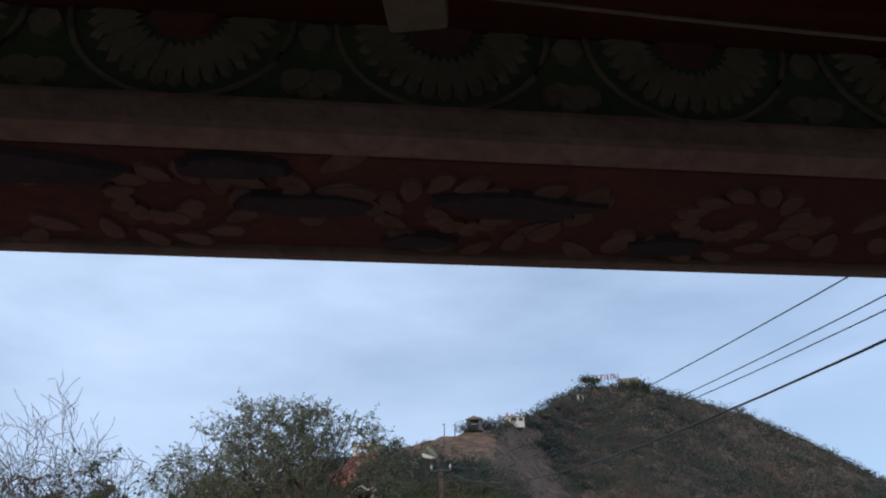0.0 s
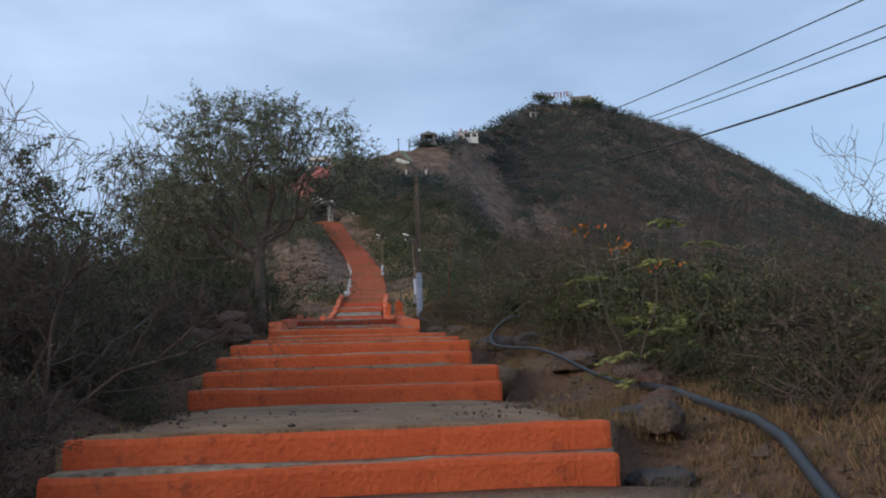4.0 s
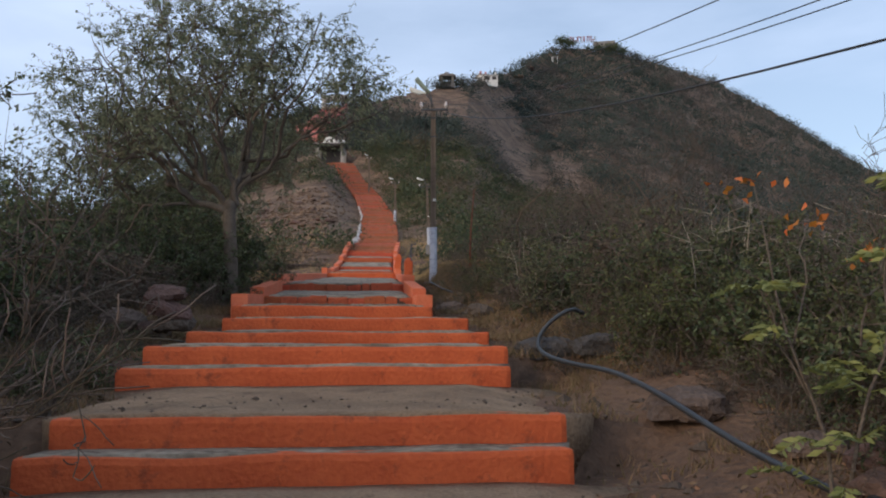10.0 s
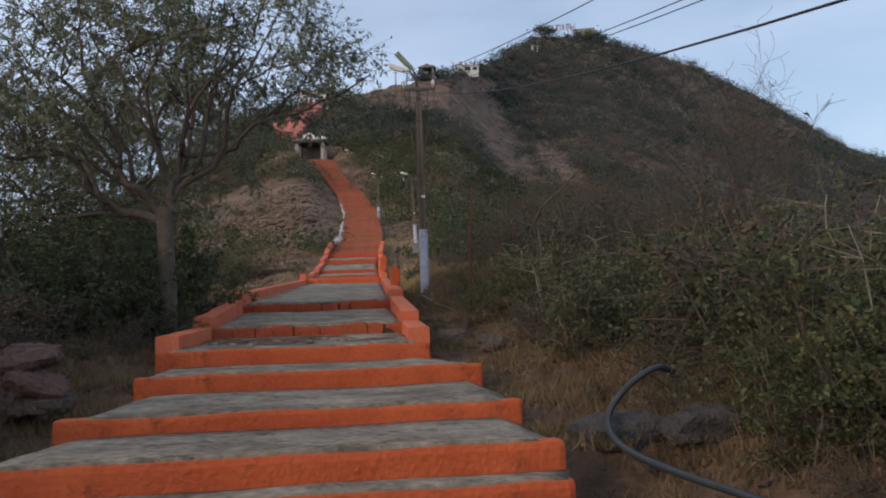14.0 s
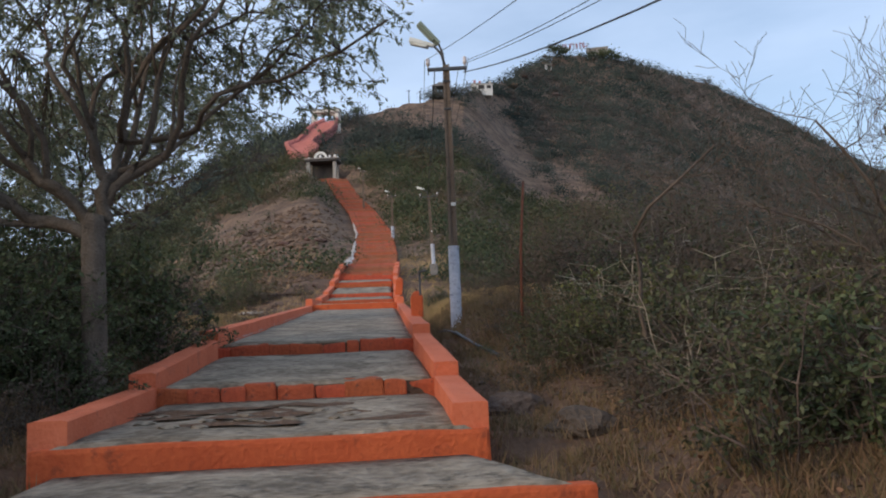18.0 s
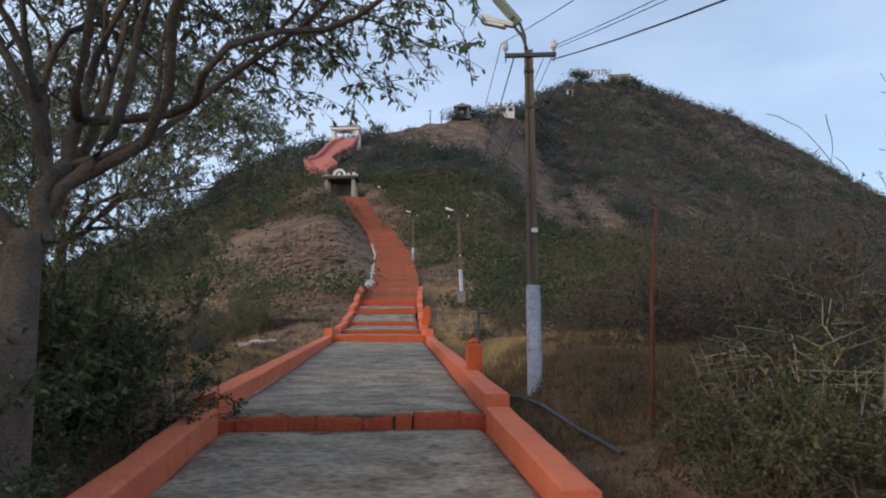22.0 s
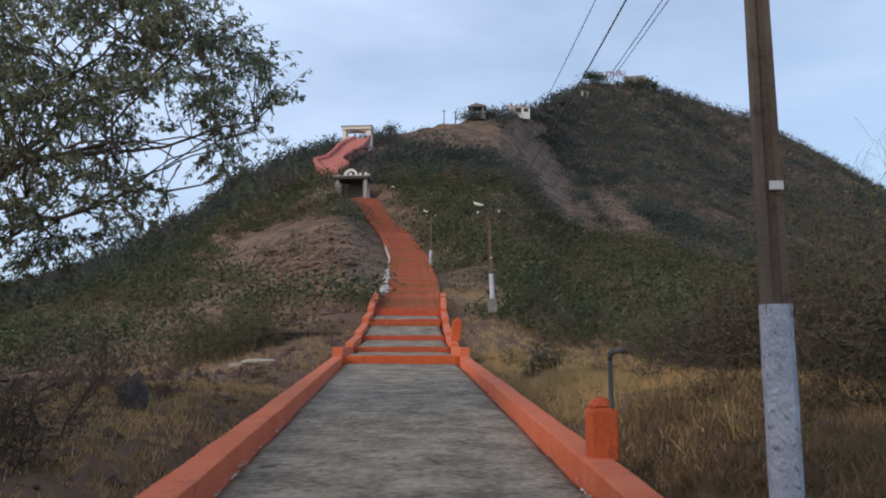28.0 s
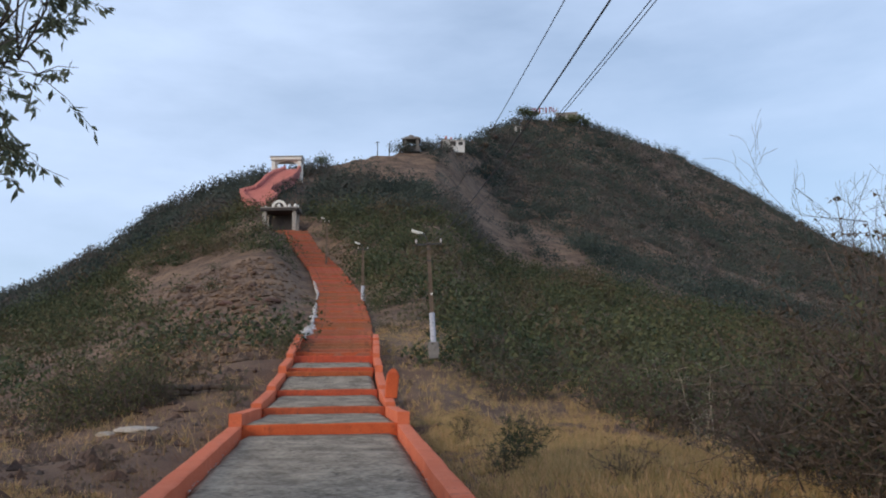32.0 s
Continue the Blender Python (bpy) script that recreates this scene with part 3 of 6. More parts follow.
# the upper flights
uy, ux, uz, uw = (np.array([u[k] for u in UPPER]) for k in range(4))
levels = np.arange(8.33, 29.5, 0.2)
step_y = np.interp(levels, uz, uy)
for a in range(len(levels) - 1):
    ya, yb = step_y[a], step_y[a + 1]
    if a == 0:
        ya += 0.1
    cx = float(np.interp(yb, uy, ux))
    w = float(np.interp(yb, uy, uw)) * (1 + 0.03 * math.sin(a * 1.7))
    tl = -float(np.interp(yb + 1, uy, ux) - np.interp(yb - 1, uy, ux)) / 2
    riser(cx, yb + 0.09 * noise.noise(Vector((a * 3.3, 1, 2))), w, levels[a] - 0.1, levels[a + 1] - 0.005, 0.16, M_ORANGE_FAR if a % 5 else M_ORANGE_WORN, tilt=tl, bevel=0.03, rough=0.05, seed=a)
    bm = box((w, yb - ya + 0.1, 0.2), (0, -(yb - ya) / 2 + 0.05, 0), 0.02, 1, 0.02)
    tr = part("tread", bm, M_RED_DUST, stairs)
    tr.matrix_world = tilted(cx, yb, levels[a] - 0.2, tl)


def curb(ya, yb, side, ha, hb, mat, thick=0.23, name="side_wall"):
    """One length of low side wall; its top runs from ha to hb above the walking surface."""
    n = max(3, int((yb - ya) / 0.5))
    sec = [(0.0, -0.45), (0.0, 0.96), (0.035, 1.0), (thick - 0.035, 1.0), (thick, 0.96), (thick, -0.45)]
    vs, fs = [], []
    for j in range(n + 1):
        f = j / n
        y = ya + (yb - ya) * f
        za = float(np.interp(ya + 0.06, _gy, _gz)) + ha
        zb = float(np.interp(yb - 0.1, _gy, _gz)) + hb
        z_top = za + (zb - za) * f
        h = ha + (hb - ha) * f
        inner = float(np.interp(y, [19.5, 22.0, 25.3, 43.1, 46.6, 55.8, 63.0], [1.17, 1.25, 1.25, 1.43, 1.38, 1.32, 1.45]))
        cx = float(path_x(y))
        wob = 0.018 * noise.noise(Vector((y * 0.8, side, 3.0)))
        for o, k in sec:
            u = side * (inner + o + wob)
            zz = z_top - h + h * k if k > 0 else z_top - h + k
            vs.append((cx + u, y + TILT * u, zz + 0.012 * noise.noise(Vector((y * 2.1, o * 9, side)))))
    m = len(sec)
    for j in range(n):
        for i in range(m - 1):
            q = (j * m + i, (j + 1) * m + i, (j + 1) * m + i + 1, j * m + i + 1)
            fs.append(q if side < 0 else q[::-1])
    fs.append(tuple(range(m)) if side > 0 else tuple(reversed(range(m))))
    last = n * m
    fs.append(tuple(last + i for i in reversed(range(m))) if side > 0 else tuple(last + i for i in range(m)))
    return mesh_from(name, vs, fs, mat, stairs)


CURB_RUNS = [(19.5, 21.93, 0.16, 0.18), (21.95, 25.25, 0.19, 0.24), (25.27, 43.05, 0.23, 0.19), (43.1, 46.4, 0.2, 0.18), (46.5, 49.8, 0.27, 0.18), (49.9, 53.0, 0.27, 0.18), (53.1, 55.5, 0.36, 0.2), (55.6, 57.6, 0.32, 0.2), (57.7, 60.0, 0.2, 0.16), (60.1, 62.6, 0.2, 0.16)]
for ya, yb, ha, hb in CURB_RUNS:
    for side in (-1, 1):
        curb(ya, yb, side, ha, hb, M_ORANGE_PALE)


def bollard(x, y, z, h, lean=0.0, w=0.225):
    ob = empty("bollard", pose(x, y, z, 0, lean, 8), "stout orange-painted masonry bollard with a pointed top", "bollard", "bollards beside the stairway")
    part("shaft", box((w, w, h * 0.8 + 0.035), (0, 0, -0.035), 0.035, 3, 0.008), M_ORANGE, ob)
    bm = bmesh.new()
    bmesh.ops.create_cone(bm, cap_ends=True, segments=4, radius1=w * 0.7, radius2=w * 0.2, depth=h * 0.2)
    bmesh.ops.rotate(bm, verts=bm.verts, cent=(0, 0, 0), matrix=Matrix.Rotation(radians(45), 3, "Z"))
    bmesh.ops.translate(bm, verts=bm.verts, vec=(0, 0, h * 0.8 + h * 0.099))
    bmesh.ops.bevel(bm, geom=bm.edges[:], offset=0.022, segments=3, affect="EDGES")
    part("cap", bm, M_ORANGE, ob)
    return ob


bollard(-1.97, 28.82, 5.03, 0.44, 0, 0.215)
bollard(-4.28, 47.8, 6.75, 0.69, 6, 0.3)

# spilt lime along the left edge of the upper flight
def lime_streak(y0, y1, wide, seed, over=0.45):
    """A ragged, thin streak of dried lime poured down beside the flight."""
    n = int((y1 - y0) / 0.3)
    vs, fs = [], []
    for j in range(n + 1):
        y = y0 + (y1 - y0) * j / n
        edge = float(np.interp(y, uy, ux)) - float(np.interp(y, uy, uw)) / 2 - 0.04
        w = wide * math.sin(math.pi * min(max(j / n, 0.02), 0.98)) ** 0.5 * (1 + 1.3 * noise.noise(Vector((y * 0.7, seed, 0))))
        for i in range(5):
            x = edge + over * w - w * i / 4 - 0.10 * noise.noise(Vector((y * 1.7, i, seed)))
            z = max(ground_at(x, y), float(np.interp(y, uy, uz)) - 0.3 * max(0.0, edge - x))
            vs.append((x, y, z + (0.06 if 0 < i < 4 else -0.02) + 0.03 * noise.noise(Vector((x * 3, y * 3, seed)))))
    for j in range(n):
        for i in range(4):
            k = j * 5 + i
            fs.append((k, k + 5, k + 6, k + 1))
    ob = mesh_from("lime_streak", vs, fs, M_LIME, smooth=True)
    return tagged(ob, "white streak of spilt lime beside the upper steps", "lime", "lime streaks beside the stairway")


for y0, y1, wide, seed in ((62.5, 71.5, 0.62, 1), (70.0, 82.0, 0.34, 2), (84.0, 97.0, 0.22, 7)):
    lime_streak(y0, y1, wide, seed)

# flakes of lime along the inner foot of the ramp walls
flakes = bmesh.new()
for k in range(260):
    side = random.choice((-1, 1))
    y = 25.5 + 17.4 * random.random() ** 1.4
    u = side * (float(np.interp(y, [25.3, 43.1], [1.25, 1.43])) - random.uniform(0.0, 0.05))
    s0 = random.uniform(0.008, 0.032) * random.choice((0.5, 1, 1))
    z = float(path_z(y)) + 0.012
    ring = [flakes.verts.new((float(path_x(y)) + u + s0 * 0.45 * math.cos(i * 1.047) * random.uniform(0.5, 1.2), y + TILT * u + s0 * 2.6 * math.sin(i * 1.047) * random.uniform(0.6, 1.2), z)) for i in range(6)]
    tip = flakes.verts.new((float(path_x(y)) + u, y + TILT * u, z + s0 * 0.35))
    for i in range(6):
        flakes.faces.new((ring[i], ring[(i + 1) % 6], tip))
tagged(part("lime_flakes", flakes, M_LIME), "white lime flakes fallen along the side walls", "lime flakes", kind="stuff")

# the broken tread below the ramp: loose paving stones set in earth
random.seed(41)
for k in range(22):
    u = random.uniform(-1.15, 1.15)
    y = 20.05 + 1.6 * random.betavariate(2.2, 2.2)
    ob = part("paving_stone", rock_mesh((random.uniform(0.05, 0.13), random.uniform(0.04, 0.1), random.uniform(0.012, 0.03)), k + 200, 1, 0.3), M_CONCRETE, stairs)
    ob.matrix_world = pose(float(path_x(y)) + u, y + TILT * u, float(path_z(y)) + 0.008, random.uniform(-4, 4), random.uniform(-4, 4), random.uniform(0, 180))
for k in range(18):
    y = 20.0 + 1.6 * random.random()
    u = random.uniform(-1.0, 1.0)
    a, b = random.uniform(0.12, 0.4), random.uniform(0.04, 0.1)
    bm = bmesh.new()
    rim = []
    for i in range(16):
        t = i * math.tau / 16
        q = 1 + 0.9 * noise.noise(Vector((math.cos(t) * 1.7, math.sin(t) * 1.7, k * 3.0)))
        rim.append(bm.verts.new((a * q * math.cos(t), b * q * math.sin(t), -0.012)))
    hub = bm.verts.new((0, 0, 0.012))
    for i in range(16):
        bm.faces.new((rim[i], rim[(i + 1) % 16], hub))
    ob = part("earth_patch", bm, M_SOIL, stairs, "thin patch of dark earth", smooth=True)
    ob.matrix_world = pose(float(path_x(y)) + u, y + TILT * u, float(path_z(y)) + 0.022, 0, 0, random.uniform(-12, 22))

# ---------------------------------------------------------------- lamp posts and cables


def lamp_post(x, y, z, h, white_h, wide, label, heads=1, detail=True, arm=0.74, lean=0.0, foot=0.0):
    ob = empty("lamp_post", pose(x, y, z, 0, lean, 0), label, "lamp post", "lamp posts beside the stairway")
    # tapered pole with a recessed channel on the side that faces down the path
    def prism(z0, z1, grow=0.0):
        bm = bmesh.new()
        rings = []
        for zz in (z0, (z0 + z1) / 2, z1):
            k = (1 - 0.28 * zz / h)
            a, b, c, d = wide * k / 2 + grow, wide * 0.8 * k / 2 + grow, wide * k * 0.22, wide * k * 0.16
            pts = [(-a, -b), (-c, -b), (-c * 0.8, -b + d), (c * 0.8, -b + d), (c, -b), (a, -b), (a, b), (-a, b)]
            rings.append([bm.verts.new((px, py, zz)) for px, py in pts])
        for r0, r1 in zip(rings[:-1], rings[1:]):
            for i in range(8):
                bm.faces.new((r0[i], r0[(i + 1) % 8], r1[(i + 1) % 8], r1[i]))
        bm.faces.new(rings[-1])
        bm.faces.new(rings[0][::-1])
        return bm
    if foot:
        part("plinth", box((wide * 2.3, wide * 2.3, foot + 0.3), (0, 0, -0.3), 0.03, 2, 0.012), M_WEATHERED, ob, "grey concrete footing")
    part("pole", prism(white_h - 0.06 if white_h else -0.3, h), M_POLE, ob, "weathered brown concrete pole")
    if white_h:
        # the foot is cased in a rounder jacket of whitewashed plaster
        bm = bmesh.new()
        rings = []
        for n in range(9):
            zz = -0.25 + (white_h + 0.25) * n / 8
            k = wide * (0.605 - 0.02 * n / 8)
            ring = []
            for i in range(12):
                a = i * math.tau / 12
                r = k * (1.0 + 0.10 * abs(math.sin(2 * a))) * (1 + 0.05 * noise.noise(Vector((math.cos(a) * 2, math.sin(a) * 2, zz * 5))))
                ring.append(bm.verts.new((r * math.cos(a), r * math.sin(a) * 0.85, zz)))
            rings.append(ring)
        for r0, r1 in zip(rings[:-1], rings[1:]):
            for i in range(12):
                bm.faces.new((r0[i], r0[(i + 1) % 12], r1[(i + 1) % 12], r1[i]))
        bm.faces.new(rings[-1])
        part("painted_base", bm, M_WHITEWASH, ob, "flaking whitewashed lower part")
    if detail:
        bm = box((0.075, 0.012, 0.05), (0.028, -wide * 0.38, white_h + 0.62), 0.003)
        part("number_plate", bm, M_WHITE, ob, "small white tin plate")
        for zz in (h * 0.93, h * 0.82):
            part("clamp", box((wide * 0.86, wide * 0.72, 0.035), (0, 0, zz), 0.004), M_STEEL, ob)
    bm = box((arm, 0.05, 0.05), (0.02, -wide * 0.3, h - 0.10), 0.004)
    part("crossarm", bm, M_STEEL, ob, "dark steel crossarm")
    for u in (-arm / 2 + 0.03, arm / 2 - 0.01):
        ins = tubes("insulator", [[((u, -wide * 0.3, h - 0.05), 0.012), ((u, -wide * 0.3, h - 0.01), 0.014), ((u, -wide * 0.3, h), 0.034), ((u, -wide * 0.3, h + 0.05), 0.036), ((u, -wide * 0.3, h + 0.055), 0.026), ((u, -wide * 0.3, h + 0.08), 0.034), ((u, -wide * 0.3, h + 0.11), 0.022)]], M_PORCELAIN, ob, sides=10)
        tubes("pin", [[((u, -wide * 0.3, h - 0.16), 0.008), ((u, -wide * 0.3, h + 0.02), 0.008)]], M_STEEL, ob)
    # bracket and lamp heads reaching to the left, over the steps
    def head(p0, p1, p2, mat, glass, flat):
        tubes("bracket", [[(p0, 0.02), (((Vector(p0) + Vector(p1)) / 2) + Vector((0.02, 0, 0.04)), 0.02), (p1, 0.018)]], M_STEEL, ob)
        d = (Vector(p2) - Vector(p1))
        ln = d.length
        rot = d.to_track_quat("X", "Z").to_matrix().to_4x4()
        bm = box((ln, 0.15, 0.05 if flat else 0.085), (ln / 2, 0, -0.03), 0.018, 2)
        for v in bm.verts:
            k = 1 - 0.45 * (1 - min(v.co.x / (ln * 0.5), 1)) if not flat else 1
            v.co.y *= k
            v.co.z *= k
        lamp = part("lamp_head", bm, mat, ob, "pale green flat lamp head" if flat else "grey-white rounded lamp head", smooth=False)
        lamp.matrix_local = Matrix.Translation(p1) @ rot
        bm = box((ln * 0.72, 0.11, 0.035), (ln * 0.6, 0, -0.055), 0.015, 2)
        cover = part("cover", bm, glass, lamp, "cloudy lamp cover")
        return lamp
    head((0.0, 0, h - 0.05), (-0.17, 0.03, h + 0.33), (-0.56, 0.12, h + 0.47), M_LAMPGLASS, M_LAMPGLASS, False)
    if heads > 1:
        head((-0.03, 0, h - 0.05), (-0.10, 0.02, h + 0.36), (-0.40, -0.10, h + 0.68), M_LAMPGREEN, M_LAMPGREEN, True)
    return ob


POST_A = (-1.22, 26.96, 4.78, 4.08)
POST_B = (-3.3, 55.8, 8.47, 3.76)
lamp_post(*POST_A, 1.21, 0.142, "weathered brown lamp post, whitewashed foot, two lamp heads", 2, True, 0.62)
lamp_post(*POST_B, 1.28, 0.16, "slim grey-brown lamp post with whitewashed foot on concrete footing", 1, True, 0.9, -2.2, 0.27)
lamp_post(-8.45, 84.4, 13.65, 4.08, 1.45, 0.2, "slim lamp post with whitewashed foot at the edge of steps", 1, False, 0.7, 0.0, 0.1)
lamp_post(-14.5, 109.7, 21.56, 4.0, 0.0, 0.2, "thin grey lamp post beside the upper steps", 1, False, 0.5)


def cable(a, b, sag, r, label, n=26):
    a, b = Vector(a), Vector(b)
    pts = []
    for i in range(n + 1):
        f = i / n
        pts.append((a.lerp(b, f) - Vector((0, 0, 4 * sag * f * (1 - f))), r))
    ob = tubes("cable", [pts], M_WIRE, None, sides=5)
    return tagged(ob, label, "cable", "overhead cables on the lamp posts")


za = POST_A[2] + POST_A[3]
BACK = (8.0, -20.0)
cable((-0.95, 26.92, za - 0.14), (8.0, -20.2, 3.44), 2.41, 0.008, "thick black twisted overhead cable", 40)
cable((-0.88, 26.92, za + 0.05), (8.0, -16.4, 2.92), 1.62, 0.0045, "thin dark overhead cable", 40)
cable((-0.86, 26.92, za + 0.02), (8.15, -16.4, 2.85), 1.62, 0.0045, "thin dark overhead cable", 40)
cable((-1.55, 26.92, za + 0.08), (8.0, -17.4, 2.47), 1.49, 0.0045, "thin dark overhead cable", 40)
zb = POST_B[2] + POST_B[3]
cable((-1.4, 26.92, za - 0.10), (-3.55, 55.7, zb - 0.1), 0.5, 0.008, "thick black twisted overhead cable")
cable((-1.55, 26.92, za + 0.08), (-3.8, 55.7, zb + 0.05), 0.35, 0.0045, "thin dark overhead cable")
cable((-0.86, 26.92, za + 0.08), (-3.0, 55.7, zb + 0.05), 0.35, 0.0045, "thin dark overhead cable")
cable((-1.02, 26.92, za - 0.06), (-3.2, 55.7, zb), 0.4, 0.0045, "thin dark overhead cable")
# the post behind, from which the cables come
lamp_post(BACK[0], BACK[1], ground_at(*BACK) - 0.1, 3.4, 1.2, 0.2, "weathered brown lamp post standing in the scrub", 1, False, 0.8)

# ---------------------------------------------------------------- painted gate over the first steps
gate = empty("gateway", pose(0.85, 0.95, 0.55, 0, 0, 12) @ Matrix.Diagonal((1.37, 1.37, 1.37, 1)), "old temple gateway with a painted beam of scrolls and rosettes", "gateway")
GB = 1.902          # underside of the beam above the paving
FRONT = 1.03        # inner face of the beam
DEEP = 0.25         # its depth, whose underside carries the scrolls


def gpart(name, bm, mat, label="", parent=gate, smooth=False):
    return part(name, bm, mat, parent, label, smooth)


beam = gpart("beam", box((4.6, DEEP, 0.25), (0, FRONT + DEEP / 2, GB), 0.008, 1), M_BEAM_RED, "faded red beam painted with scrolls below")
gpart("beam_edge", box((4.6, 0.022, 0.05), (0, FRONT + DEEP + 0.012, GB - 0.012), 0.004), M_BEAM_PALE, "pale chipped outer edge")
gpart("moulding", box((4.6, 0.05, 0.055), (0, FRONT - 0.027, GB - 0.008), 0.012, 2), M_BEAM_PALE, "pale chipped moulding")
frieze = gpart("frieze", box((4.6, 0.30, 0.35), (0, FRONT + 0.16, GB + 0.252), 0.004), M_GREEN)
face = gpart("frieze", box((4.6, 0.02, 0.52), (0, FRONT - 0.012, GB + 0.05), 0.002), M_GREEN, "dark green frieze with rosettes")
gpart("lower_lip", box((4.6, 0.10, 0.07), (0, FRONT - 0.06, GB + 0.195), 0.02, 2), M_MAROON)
random.seed(5)


def blob(pts, depth, x, z, parent, mat, name, flip=1, below=False):
    """A raised painted ornament, outlined by pts, on the inner face of the beam or below it."""
    def place(px, pz, out):
        if below:
            return (px, FRONT + pz, GB - out)
        return (px, FRONT - 0.022 - out, GB + pz)
    bm = bmesh.new()
    depth += random.uniform(0.0, 0.003)
    ring = [bm.verts.new(place(x + px * flip, z + pz, depth)) for px, pz in pts]
    back = [bm.verts.new(place(x + px * flip * 1.12, z + pz * 1.12, -0.004)) for px, pz in pts]
    n = len(ring)
    bm.faces.new(ring)
    for i in range(n):
        bm.faces.new((ring[i], ring[(i + 1) % n], back[(i + 1) % n], back[i]))
    bmesh.ops.recalc_face_normals(bm, faces=bm.faces[:])
    return part(name, bm, mat, parent)


def petal(length, wide, ang, base=0.0, n=8):
    pts = []
    for i in range(n):
        a = i * math.tau / n
        u, v = length / 2 * (1 + math.cos(a)) + base, wide / 2 * math.sin(a) * (1 + 0.3 * math.cos(a))
        pts.append((u * math.cos(ang) - v * math.sin(ang), u * math.sin(ang) + v * math.cos(ang)))
    return pts


for k in range(-4, 5):
    cx = k * 0.40 + 0.05
    cz = 0.125
    fl = 1 if k % 2 else -1
    # a scroll: leaves along a spiral
    for i in range(17):
        a = 0.5 + i * 0.50
        rr = 0.098 - i * 0.005
        sx, sz = rr * math.cos(a) * 1.15, rr * math.sin(a)
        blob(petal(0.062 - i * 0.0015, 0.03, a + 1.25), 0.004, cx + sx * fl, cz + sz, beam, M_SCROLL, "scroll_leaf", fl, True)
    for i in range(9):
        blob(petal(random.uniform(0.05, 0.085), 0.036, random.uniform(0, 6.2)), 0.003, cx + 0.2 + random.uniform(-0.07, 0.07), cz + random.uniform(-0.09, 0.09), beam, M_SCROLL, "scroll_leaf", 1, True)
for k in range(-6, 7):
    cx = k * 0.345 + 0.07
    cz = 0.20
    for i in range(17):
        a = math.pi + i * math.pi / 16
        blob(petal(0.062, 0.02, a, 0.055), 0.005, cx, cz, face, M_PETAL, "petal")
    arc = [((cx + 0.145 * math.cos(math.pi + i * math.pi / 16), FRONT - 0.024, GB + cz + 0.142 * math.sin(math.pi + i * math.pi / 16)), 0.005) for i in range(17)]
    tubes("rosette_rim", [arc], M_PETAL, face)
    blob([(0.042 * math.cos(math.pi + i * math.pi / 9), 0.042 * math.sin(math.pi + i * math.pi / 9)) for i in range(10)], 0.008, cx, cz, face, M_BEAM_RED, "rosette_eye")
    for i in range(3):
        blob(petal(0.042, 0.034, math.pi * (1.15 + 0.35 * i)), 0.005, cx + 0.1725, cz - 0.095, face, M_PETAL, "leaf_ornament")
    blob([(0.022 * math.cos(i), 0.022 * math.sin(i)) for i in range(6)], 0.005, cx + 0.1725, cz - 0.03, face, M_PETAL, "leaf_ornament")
for sx, sz, a, b in ((-0.22, 0.05, 0.22, 0.035), (-0.62, 0.09, 0.34, 0.075), (0.14, 0.03, 0.07, 0.022), (0.24, 0.115, 0.09, 0.025), (0.53, 0.10, 0.11, 0.026), (0.78, 0.20, 0.06, 0.022), (0.40, 0.205, 0.05, 0.018)):
    pts = []
    for i in range(16):
        t = i * math.tau / 16
        k = 1 + 0.45 * noise.noise(Vector((sx * 7 + math.cos(t) * 1.6, sz * 9 + math.sin(t) * 1.6, 0)))
        pts.append((a * k * math.cos(t), b * k * math.sin(t)))
    blob(pts, 0.0105, sx, sz, beam, M_BLUESTAIN, "stain", 1, True)
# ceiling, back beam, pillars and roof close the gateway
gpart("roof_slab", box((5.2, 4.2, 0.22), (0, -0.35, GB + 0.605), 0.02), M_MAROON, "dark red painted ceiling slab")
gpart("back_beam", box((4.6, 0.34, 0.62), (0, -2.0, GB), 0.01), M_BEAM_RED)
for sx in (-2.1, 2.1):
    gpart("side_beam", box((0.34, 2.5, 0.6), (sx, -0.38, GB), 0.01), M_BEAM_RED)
    for sy in (-2.0, FRONT + DEEP / 2):
        pl = gpart("pillar", box((0.3, 0.3, GB - 0.5), (sx, sy, 0.25), 0.03, 2), M_CEMENT, "square plastered pillar")
        part("pillar_base", box((0.46, 0.46, 0.3), (sx, sy, -0.05), 0.03, 2), M_CEMENT, pl)
        part("capital", box((0.48, 0.48, 0.25), (sx, sy, GB - 0.252), 0.05, 2), M_CEMENT, pl)
for k in range(3):
    gpart("parapet_tier", box((4.6 - k * 0.9, 3.6 - k * 0.9, 0.35), (0, -0.2, GB + 0.83 + 0.352 * k), 0.06, 2), M_CEMENT)
# a hanging lamp holder and its cord under the ceiling
holder = empty("lamp_holder", pose(1.11, 2.07, 3.13, 0, 0, 0) @ Matrix.Diagonal((1.37, 1.37, 1.37, 1)), "pale square lamp holder hanging on a dark cord", "lamp holder")
part("body", box((0.062, 0.05, 0.065), (0, 0, 0), 0.006, 2), M_PETAL, holder)
tubes("cord", [[((0, 0, 0.06), 0.007), ((0.005, 0, 0.2), 0.007), ((0, 0, 0.69), 0.007)]], M_WIRE, holder)
string = tubes("string", [[((1.14 + i * 0.137, 2.09 + i * 0.025, 3.19 - 0.07 * math.sin(math.pi * i / 16)), 0.0034) for i in range(17)]], M_PETAL)
tagged(string, "thin pale string slung below the ceiling", "string")

